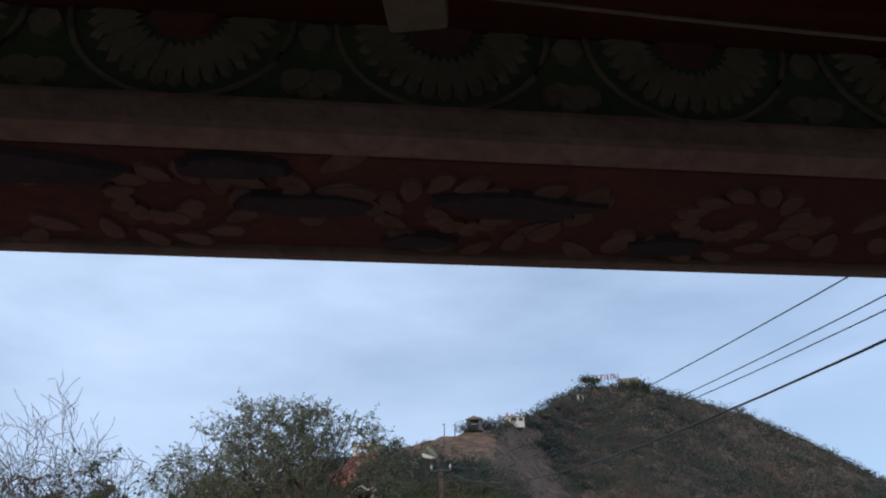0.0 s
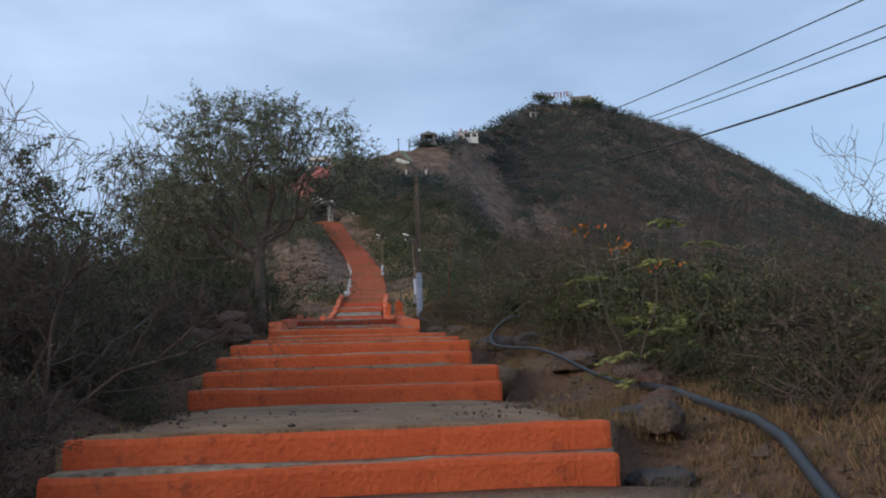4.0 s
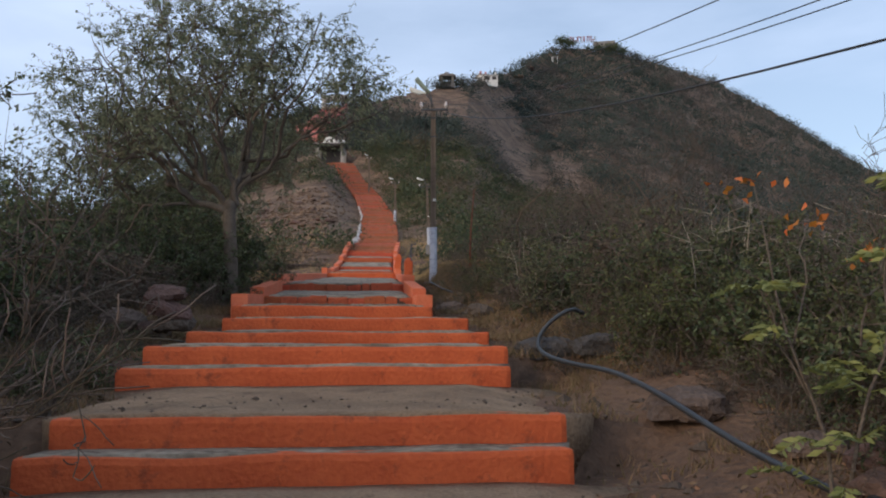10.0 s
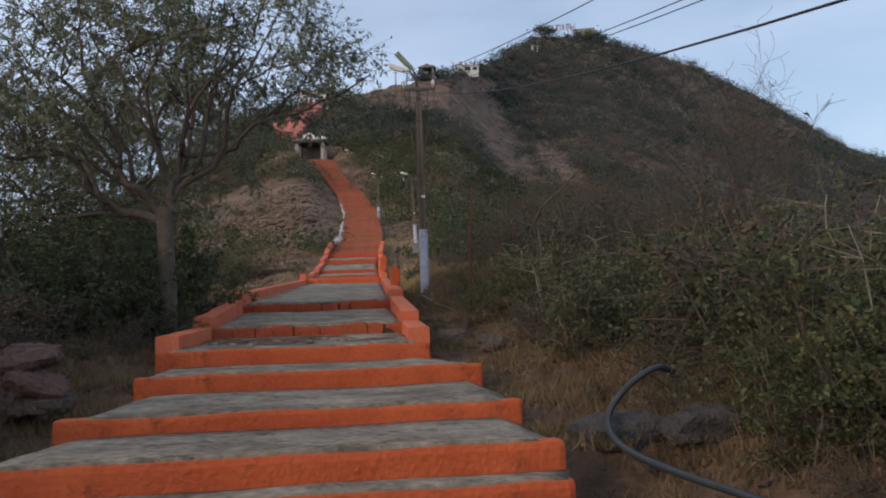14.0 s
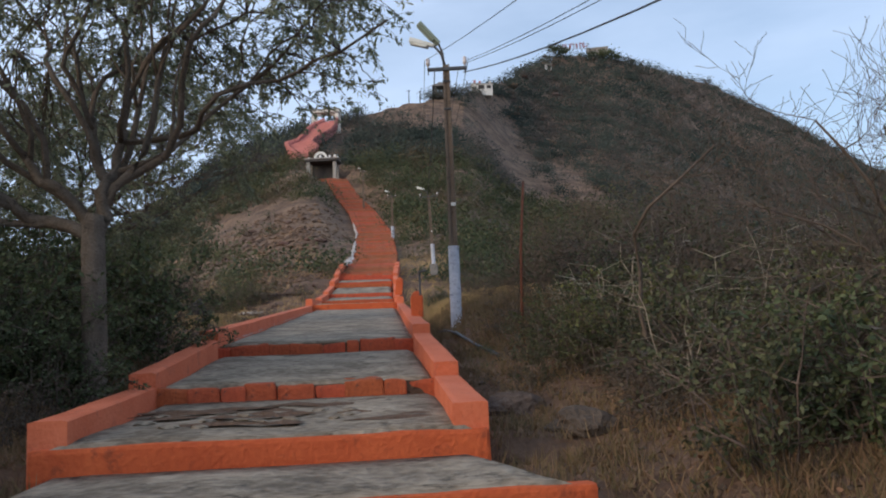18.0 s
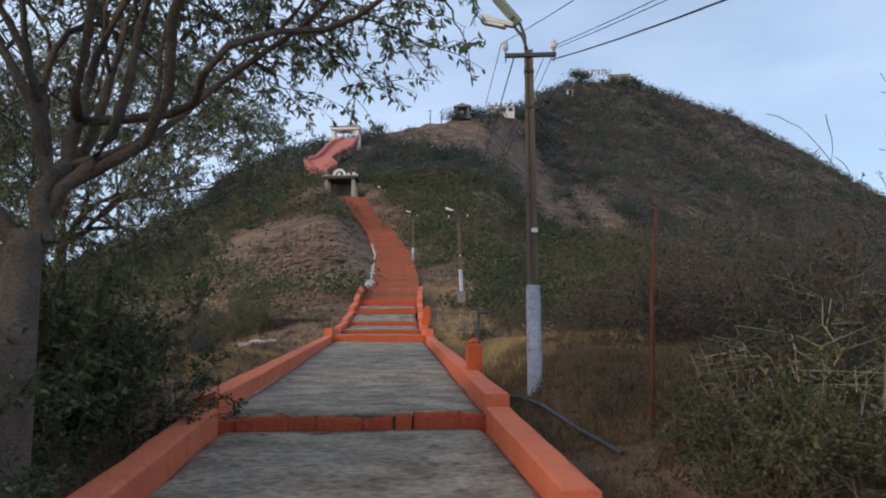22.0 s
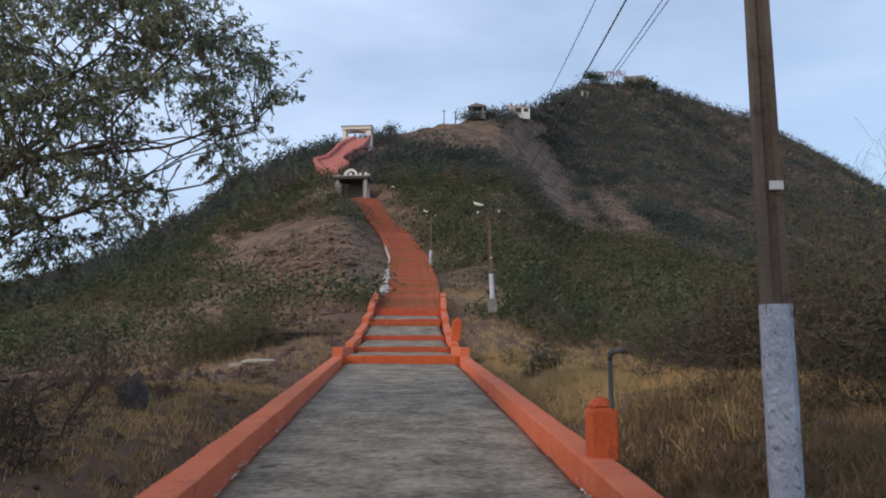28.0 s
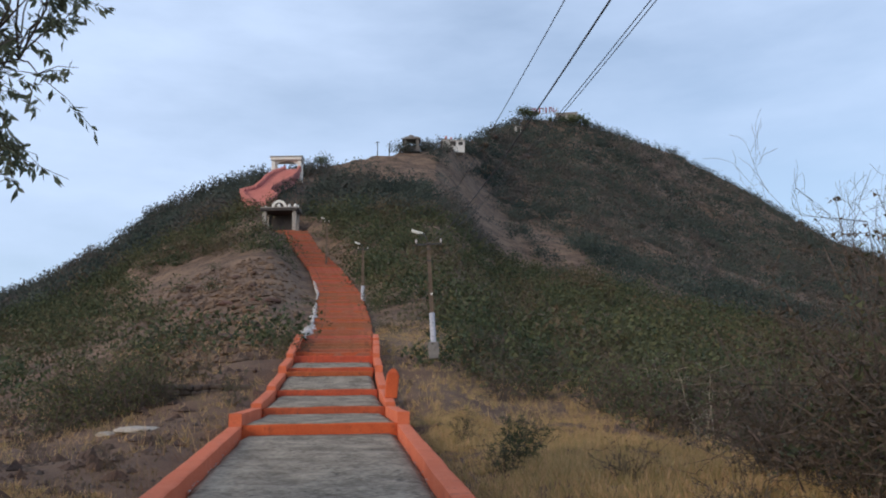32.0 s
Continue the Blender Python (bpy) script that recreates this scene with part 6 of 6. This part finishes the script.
# the flowering plant beside the second landing
def flowering_plant(base, forks, label, seed, low):
    """A thin plant: forks = (foot of the shoot on the plant, tip, kind of tip); feathered leaves spring low on it."""
    random.seed(seed)
    ob = empty("flowering_plant", Matrix.Translation(base), label, "plant", "flowering plants beside the steps")
    lc, ld = [], []

    def frond(p, side, ln):
        q = p + side * ln + Vector((0, 0, -0.25 * ln))
        mid = p.lerp(q, 0.5) + Vector((0, 0, 0.18 * ln))
        tubes("leaf_stalk", [[(p, 0.004), (mid, 0.003), (q, 0.002)]], M_LEAF_YELLOW, ob, sides=4)
        ac = side.cross(Vector((0, 0, 1)))
        for m in range(11):
            f = 0.15 + 0.85 * m / 10
            c = p.lerp(mid, f * 2) if f < 0.5 else mid.lerp(q, f * 2 - 1)
            for sg in (-1, 1):
                lc.append(c)
                ld.append(ac * sg + side * 0.5 + Vector((0, 0, random.gauss(-0.25, 0.15))))

    for k, (foot, tip, kind) in enumerate(forks):
        st = bend(foot, tip, 0.02, 9, 0.14, 0.012 if foot[2] < 0.3 else 0.007, 0.003, seed + k * 1.7)
        tubes("stem", [st], M_BARK, ob, sides=6)
        tip = Vector(tip)
        if kind == "flower":
            n = 15
            c = np.array([tuple(tip + Vector((random.gauss(0, 0.075), random.gauss(0, 0.06), random.gauss(0.0, 0.035)))) for _ in range(n)])
            ob_f = quads_mesh("blossom", leaf_quads(c, np.array([(random.gauss(0, 1), random.gauss(0, 1), random.gauss(0.3, 0.8)) for _ in range(n)]), 0.06, 0.042), 4, M_FLOWER, ob, "small orange flowers")
            ob_f["kind"] = "stuff"
        elif kind == "leaf":
            for _ in range(3):
                frond(tip, Vector((random.gauss(0, 1), random.gauss(0, 1), 0.15)).normalized(), random.uniform(0.14, 0.22))
    for k in range(low):
        st = bend(*forks[k % 2][:2], 0.02, 9, 0.14, 0.01, 0.01, seed + (k % 2) * 1.7)
        frond(st[random.randint(1, 5)][0], Vector((random.gauss(0, 1), random.gauss(-0.4, 1), 0.3)).normalized(), random.uniform(0.26, 0.42))
    quads_mesh("foliage", leaf_quads(np.array([tuple(c) for c in lc]), np.array([tuple(d) for d in ld]), 0.085, 0.03, 0.1), 4, M_LEAF_YELLOW, ob)
    return ob


flowering_plant(put(1.75, 12.0), [((0, 0, -0.1), (-0.22, 0.35, 1.78), "flower"), ((0.02, 0, -0.1), (0.6, 0.38, 1.8), "leaf"), ((-0.1, 0.16, 0.85), (0.12, 0.5, 1.55), "flower"), ((0.25, 0.16, 0.85), (0.42, 0.2, 1.35), "leaf"), ((-0.06, 0.1, 0.6), (-0.32, 0.0, 1.15), "leaf")],
                "thin plant with yellow-green feathered leaves and orange flowers", 2, 12)
flowering_plant(put(2.5, 12.5), [((0, 0, -0.1), (0.75, 0.8, 2.1), "bare"), ((0.02, 0, -0.1), (-0.1, 0.3, 1.25), "flower"), ((0.3, 0.3, 0.9), (0.35, 0.5, 1.5), "leaf")],
                "thin plant with one long bare stem and a few orange flowers", 5, 8)

# ---------------------------------------------------------------- scrub over the whole hill
N = 33000
az = rng.uniform(-52, 46, N)
u = rng.uniform(0.12, 1.02, N) ** 0.85
cr_r = np.interp(az, CREST[:, 0], CREST[:, 1])
r = u * cr_r
px, py = HUB[0] + r * np.sin(np.radians(az)), HUB[1] + r * np.cos(np.radians(az))
pz = terrain(px, py)
el = np.degrees(np.arctan2(pz - HUB[2], r))


def oval(ca, ce, ra, re):
    return ((az - ca) / ra) ** 2 + ((el - ce) / re) ** 2


def streak(a0, e0, a1, e1, w):
    d = np.array([a1 - a0, e1 - e0])
    t = np.clip(((az - a0) * d[0] + (el - e0) * d[1]) / (d @ d), 0, 1)
    return np.hypot(az - a0 - t * d[0], el - e0 - t * d[1]) / w


ragged = 0.45 * value_noise(px / 9, py / 9, 7) + 0.5 * value_noise(px / 25, py / 25, 8)
bare = np.minimum.reduce([oval(-14.3, 7.9, 5.6, 2.8), oval(-2.4, 16.6, 5.6, 1.1), streak(-0.5, 15.8, 2.4, 14.6, 0.8) ** 2, streak(2.2, 14.7, 5.9, 9.3, 1.15) ** 2, streak(6.3, 12.5, 11.2, 7.8, 0.55) ** 2, oval(-18, 2.5, 9, 2.2)])
keep = (bare + ragged > 1.0) & (value_noise(px / 30, py / 30, 9) + rng.uniform(-0.5, 0.5, N) > -0.52)
keep |= (bare + ragged <= 1.0) & (rng.random(N) < 0.05)
keep &= (np.abs(px - path_x(py)) > path_w(py) / 2 + 1.6) | (py > 133)
keep &= r > 112
keep &= ~((np.abs(px + 23.9) < 4.0) & (py > 118) & (py < 137))
keep &= np.hypot(px - 46, (py - 401) / 0.8) > 6
keep &= np.hypot(px - 0.13, (py - 226.0) / 1.6) > 4.5
keep &= ~((px > -32.5) & (px < -23.2) & (py > 128) & (py < 168))
px, py, pz, r, az, el = (a[keep] for a in (px, py, pz, r, az, el))
n = len(px)
grow_r = np.clip(r / 112, 0.8, 2.4) * (0.4 + 1.35 * rng.random(n) ** 1.6) * (1 + 0.5 * (value_noise(px / 40, py / 40, 5) > 0.18)) * (1 + 1.3 * (rng.random(n) < 0.05))
dark = ((az + 4.2) / 3.2) ** 2 + ((el - 14.6) / 1.9) ** 2
grow_r = np.minimum(np.where(dark < 1, grow_r * 1.25, grow_r) * np.where(az < -11, 1.35, 1.0), np.where(r < 260, 2.3, 3.6))


def bushes(c, g, per, size_k, mat, label):
    """Clumps of small leaf faces about the points c, of radius g, as one sheet of scrub."""
    m = len(c)
    off = unit(rng.normal(size=(m, per, 3))) * (rng.random((m, per, 1)) ** 0.6) * 0.92
    off[..., 2] = np.abs(off[..., 2]) * rng.uniform(0.8, 1.3, (m, 1)) + 0.02
    # each clump leans and bulges to one side or another
    lobe = unit(rng.normal(size=(m, 3, 3)))
    pick = lobe[np.arange(m)[:, None], rng.integers(0, 3, (m, per))]
    off[..., :2] += pick[..., :2] * 0.28
    off[..., 2] += np.abs(pick[..., 2]) * 0.18
    cen = (c[:, None] + off * g[:, None, None]).reshape(-1, 1, 3)
    q = leaf_quads(cen[:, 0], unit(off.reshape(-1, 3) + rng.normal(size=(m * per, 3)) * 0.8), 1.0, 0.7).reshape(-1, 4, 3)
    q = cen + (q - cen) * (np.repeat(np.minimum(g, 2.4), per) * size_k * 1.3)[:, None, None]
    ob = quads_mesh("hill_scrub", q[:, 1:].reshape(-1, 3), 3, mat)
    tagged(ob, label, "scrub", kind="stuff")


extra = np.array([(-25.0, 141.0, 36.2), (-25.2, 145.0, 38.0), (-25.3, 150.0, 40.2), (-24.6, 156.0, 42.6), (-26.4, 146.5, 38.6), (-24.0, 139.0, 35.0), (-31.4, 139.5, 34.6), (-32.6, 142.5, 36.4), (-31.6, 147.0, 39.0), (-31.8, 151.0, 41.0)])
px, py, pz, r = (np.r_[a, b] for a, b in ((px, extra[:, 0]), (py, extra[:, 1]), (pz, extra[:, 2]), (r, np.full(len(extra), 130.0))))
grow_r = np.r_[grow_r, np.full(len(extra), 1.7)]
tone = 0.55 * rng.random(len(px)) + 0.22 + 1.0 * value_noise(px / 9, py / 12, 51) + 0.4 * value_noise(px / 40, py / 40, 52)
# all three far scrub tones carry the haze in their colour
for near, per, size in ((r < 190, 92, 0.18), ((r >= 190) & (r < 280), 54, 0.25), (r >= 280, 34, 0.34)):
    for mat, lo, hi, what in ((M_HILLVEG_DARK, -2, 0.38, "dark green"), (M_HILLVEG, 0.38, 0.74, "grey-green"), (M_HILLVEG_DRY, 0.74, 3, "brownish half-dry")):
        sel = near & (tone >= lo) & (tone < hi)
        bushes(np.stack([px, py, pz], -1)[sel], grow_r[sel], per, size, mat, what + " haze-tinted scrub covering the distant hillside")
# bushes of the nearer slope
N = 5200
az = rng.uniform(-52, 46, N)
r = np.sqrt(rng.uniform(27.0 ** 2, 118.0 ** 2, N))
px, py = HUB[0] + r * np.sin(np.radians(az)), HUB[1] + r * np.cos(np.radians(az))
pz = terrain(px, py)
el = np.degrees(np.arctan2(pz - HUB[2], r))
lat = px - path_x(py)
gap = np.abs(lat) - path_w(py) / 2
g = np.clip(0.95 + r / 190, 1.0, 1.6) * (0.45 + 1.2 * rng.random(N) ** 1.5) * (1 + 0.4 * (rng.random(N) < 0.08))
ragged = 0.45 * value_noise(px / 5, py / 5, 7) + 0.4 * value_noise(px / 13, py / 13, 8)
open_ground = oval(-14.3, 7.9, 5.6, 2.8) + ragged < 1.0
keep = ~open_ground | (rng.random(N) < 0.03)
keep &= gap > 0.1 + 0.4 * g
keep &= ~((np.abs(px + 23.9) < 4.0) & (py > 121) & (py < 137))
keep &= np.where(lat > 0, (py > 55) | (gap > 7), (el > np.where(az > -23, 5.9, 4.3)) | ((py > 52) & (rng.random(N) < 0.35)) | (rng.random(N) < 0.05))
keep &= value_noise(px / 11, py / 11, 9) + rng.uniform(-0.5, 0.5, N) > -0.55
kind = 0.6 * rng.random(N) + 0.18 + 1.1 * value_noise(px / 5, py / 6, 21) + 0.3 * value_noise(px / 20, py / 20, 22)
for mat, lo, hi, label in ((M_SLOPE_DARK, -1, 0.42, "dark green bushes on the nearer slope"), (M_SLOPE_OLIVE, 0.42, 0.78, "olive-green bushes on the nearer slope"), (M_SLOPE_DRY, 0.78, 2, "brownish half-dry bushes on the nearer slope")):
    sel = keep & (kind >= lo) & (kind < hi)
    bushes(np.stack([px, py, pz], -1)[sel], g[sel], 150, 0.145, mat, label)

# trees along the skyline near the upper gateway
random.seed(3)
for x, y, h in ((-25.3, 180.0, 2.6), (34.5, 385.0, 6.5), (38.0, 388.0, 6.0), (41.0, 394.0, 4.5), (58.0, 398.0, 5.5), (62.0, 400.0, 6.5), (65.5, 404.0, 5.0), (53.0, 396.0, 4.5), (48.0, 395.0, 3.2)):
    ob = empty("ridge_tree", Matrix.Translation((x, y, ground_at(x, y) - 0.3)), "small dark round-headed tree on the skyline", "tree")
    tubes("trunk", [[((0, 0, 0), 0.2), ((0.1, 0, h * 0.5), 0.14), ((0, 0.1, h * 0.8), 0.06)]], M_BARK, ob)
    cc = rng.normal(size=(420, 3)) * [0.23 * h, 0.23 * h, 0.14 * h] + [0, 0, h * 0.8]
    quads_mesh("crown", leaf_quads(cc, rng.normal(size=(420, 3)), 0.11 * h, 0.075 * h), 4, M_LEAF_DARK, ob)

# ---------------------------------------------------------------- grass, pebbles and litter
def tuft_field(n, x0, x1, y0, y1, margin, far, blades, h0, h1, dens=None):
    x = rng.uniform(x0, x1, n)
    y = rng.uniform(y0, y1, n)
    lat = np.abs(x - path_x(y)) - path_w(y) / 2
    ok = (lat > margin) & (lat < far)
    patch = value_noise(x * 0.55, y * 0.55, 12) + value_noise(x * 1.6, y * 1.6, 13) * 0.6
    ok &= patch + rng.uniform(-0.35, 0.35, n) > (-0.1 if dens is None else dens)
    x, y = x[ok], y[ok]
    z = terrain(x, y)
    m = len(x)
    base = np.stack([x, y, z - 0.02], -1)[:, None] + rng.normal(size=(m, blades, 3)) * [0.05, 0.05, 0]
    ln = rng.uniform(h0, h1, (m, 1, 1)) * rng.uniform(0.5, 1.2, (m, blades, 1))
    d = unit(np.concatenate([rng.normal(size=(m, blades, 2)) * 0.45, np.ones((m, blades, 1))], -1))
    side = unit(np.cross(d, rng.normal(size=(m, blades, 3)))) * 0.006
    tip = base + d * ln
    tip[..., 2] -= 0.15 * ln[..., 0] * rng.random((m, blades))
    return np.stack([base - side, base + side, tip], 2).reshape(-1, 3)


g1 = tuft_field(15000, -7, 6, 4.6, 27, 0.05, 3.5, 12, 0.05, 0.19, -0.2)
g2 = tuft_field(17000, -8, 4, 26.5, 46, 0.10, 5.5, 13, 0.06, 0.22, -0.38)
g3 = tuft_field(6500, -20, 3, 40, 72, 0.2, 11.0, 12, 0.15, 0.45, -0.25)
g5 = tuft_field(3600, -8.2, -3.6, 26.6, 37, 0.03, 2.7, 13, 0.04, 0.15, -0.42)
g6 = tuft_field(5000, -4.0, 2.2, 28.5, 42, 0.03, 3.0, 13, 0.06, 0.20, -0.5)
g4 = tuft_field(5200, 1.0, 5.0, 4.5, 14, 0.05, 2.6, 13, 0.04, 0.14, -0.3)
g7 = tuft_field(7000, 0.6, 4.5, 6.5, 22, 0.25, 2.2, 14, 0.05, 0.17, 0.02)
g8 = tuft_field(5000, -6.0, -2.0, 6.5, 24, 0.12, 1.8, 14, 0.05, 0.17, 0.05)
g9 = tuft_field(7000, -2.0, 3.0, 24.5, 31, 0.03, 3.6, 14, 0.05, 0.18, -0.15)
g10 = tuft_field(5000, -6.0, 2.5, 15, 24, 0.05, 1.5, 14, 0.05, 0.2, -0.15)
g3b = g3.reshape(-1, 3, 3)
g3 = g3b[(g3b[:, 0, 0] > path_x(g3b[:, 0, 1])) | (rng.random(len(g3b)) < 0.4)].reshape(-1, 3)
# left of the ramp the soil is barer and the grass thinner
blade_x = g2.reshape(-1, 3, 3)
on_left = (blade_x[:, 0, 0] < path_x(blade_x[:, 0, 1])) | (blade_x[:, 0, 1] < 32)
thin = rng.random(len(blade_x)) < 0.15
g2r, g2l = blade_x[~on_left].reshape(-1, 3), blade_x[on_left & thin].reshape(-1, 3)
tagged(quads_mesh("dry_grass", np.concatenate([g1, g2l, g4, g7, g8, g9, g10]), 3, M_GRASS_DULL), "dull brown dry grass beside the lower steps", "grass", kind="stuff")
tagged(quads_mesh("dry_grass", np.concatenate([g2r, g3, g5, g6]), 3, M_GRASS), "tufts of dry straw-coloured grass on the slope", "grass", kind="stuff")
# fallen leaves
n = 26000
x, y = rng.uniform(-7, 5, n), rng.uniform(4.8, 27, n)
lat = np.abs(x - path_x(y)) - path_w(y) / 2
ok = (lat > 0.03) & (lat < 3.0) & (value_noise(x * 0.8, y * 0.8, 41) + rng.uniform(-0.4, 0.4, n) > -0.05)
x, y = x[ok], y[ok]
spread = np.stack([rng.normal(size=len(x)), rng.normal(size=len(x)), rng.normal(size=len(x)) * 0.25], -1)
tagged(quads_mesh("leaf_litter", leaf_quads(np.stack([x, y, terrain(x, y) + 0.015], -1), spread, 0.055, 0.03), 4, M_LITTER), "brown fallen leaves lying on the soil", "leaf litter", kind="stuff")
# pebbles
n = 6500
x, y = rng.uniform(-10, 6, n), rng.uniform(5, 46, n)
lat = np.abs(x - path_x(y)) - path_w(y) / 2
ok = (lat > np.where(y < 15, -0.25, 0.0)) & (lat < 6)
x, y = x[ok], y[ok]
c = np.stack([x, y, terrain(x, y)], -1)
c[:, 2] += np.where(lat[ok] < 0, 0.06, 0.0)
s = rng.uniform(0.010, 0.045, len(x)) * (1 + 1.2 * (rng.random(len(x)) < 0.12)) * np.where((y < 15) & (lat[ok] < 0.3), 0.4, 1.0)
octa = np.array([(1, 0, 0), (-1, 0, 0), (0, 1, 0), (0, -1, 0), (0, 0, 0.7), (0, 0, -0.7)])
tri = np.array([(0, 2, 4), (2, 1, 4), (1, 3, 4), (3, 0, 4), (2, 0, 5), (1, 2, 5), (3, 1, 5), (0, 3, 5)])
corner = c[:, None] + octa[None] * s[:, None, None] * rng.uniform(0.6, 1.4, (len(x), 6, 1))
tagged(quads_mesh("pebbles", corner[:, tri].reshape(-1, 3), 3, M_ROCK), "small brown stones scattered on the soil", "pebbles", kind="stuff")
n = 6500
x, y = rng.uniform(-18, -4, n), rng.uniform(33, 62, n)
ok = (np.abs(x - path_x(y)) - path_w(y) / 2 > 1.0) & (value_noise(x * 0.35, y * 0.35, 61) + rng.uniform(-0.4, 0.4, n) > -0.1)
x, y = x[ok], y[ok]
c = np.stack([x, y, terrain(x, y)], -1)
s = 0.025 + 0.16 * rng.random(len(x)) ** 3
corner = c[:, None] + octa[None] * s[:, None, None] * rng.uniform(0.5, 1.5, (len(x), 6, 1))
tagged(quads_mesh("rubble", corner[:, tri].reshape(-1, 3), 3, M_REDROCK), "red-brown stones strewn over the field beside the ramp", "rubble", kind="stuff")
n = 1300
x, y = rng.uniform(-2.6, 1.9, n), rng.uniform(5.7, 14.7, n)
ok = np.abs(x - path_x(y)) < path_w(y) / 2 + 0.1
ok &= np.min(np.abs(y[:, None] - TILT * (x - path_x(y))[:, None] - np.array([9.1, 12.8, 15.0])), 1) > 0.45
x, y = x[ok], y[ok]
c = np.stack([x, y, path_z(y - TILT * (x - path_x(y))) + 0.012], -1)
s = rng.uniform(0.005, 0.018, len(x)) * (1 + 1.0 * (rng.random(len(x)) < 0.06))
corner = c[:, None] + octa[None] * s[:, None, None] * rng.uniform(0.6, 1.4, (len(x), 6, 1))
tagged(quads_mesh("gravel", corner[:, tri].reshape(-1, 3), 3, M_ROCK), "fine loose gravel strewn over the earthen landings", "gravel", kind="stuff")
n = 2600
a, e2 = rng.normal(-14.3, 2.9, n), 4.2 + 5.6 * rng.random(n)
rr = 26 + (e2 - 3.6) * 8.4
x, y = HUB[0] + rr * np.sin(np.radians(a)), HUB[1] + rr * np.cos(np.radians(a))
ok = np.abs(x - path_x(y)) > path_w(y) / 2 + 0.8
x, y = x[ok], y[ok]
c = np.stack([x, y, terrain(x, y)], -1)
s = 0.05 + 0.27 * rng.random(len(x)) ** 2.5
corner = c[:, None] + octa[None] * s[:, None, None] * rng.uniform(0.5, 1.5, (len(x), 6, 1))
tagged(quads_mesh("rubble", corner[:, tri].reshape(-1, 3), 3, M_SCREE), "loose brown rubble strewn over the bare mound", "rubble", kind="stuff")
# rocks of the bare mound and the slip
random.seed(15)
for k in range(66):
    a, e_ = (random.gauss(-14.2, 2.6), random.uniform(5.0, 9.3)) if k < 54 else (random.uniform(2.4, 6.2), 0)
    if k < 54:
        rr = 26 + (e_ - 3.6) * 8.2
    else:
        rr = random.uniform(170, 300)
    x, y = HUB[0] + rr * math.sin(radians(a)), HUB[1] + rr * math.cos(radians(a))
    if clear(x, y) < 1.5:
        continue
    s = random.uniform(0.12, 0.42) if k < 54 else random.uniform(1.0, 2.2)
    ob = part("rock", rock_mesh((s * 1.4, s, s * 0.6), k + 31, 2), M_SCREE if k % 2 else M_REDROCK)
    ob.matrix_world = pose(x, y, ground_at(x, y), random.uniform(-12, 12), random.uniform(-12, 12), random.uniform(0, 180))
    tagged(ob, "weathered brown rock on the bare slope", "rock", "rocks on the bare slope")
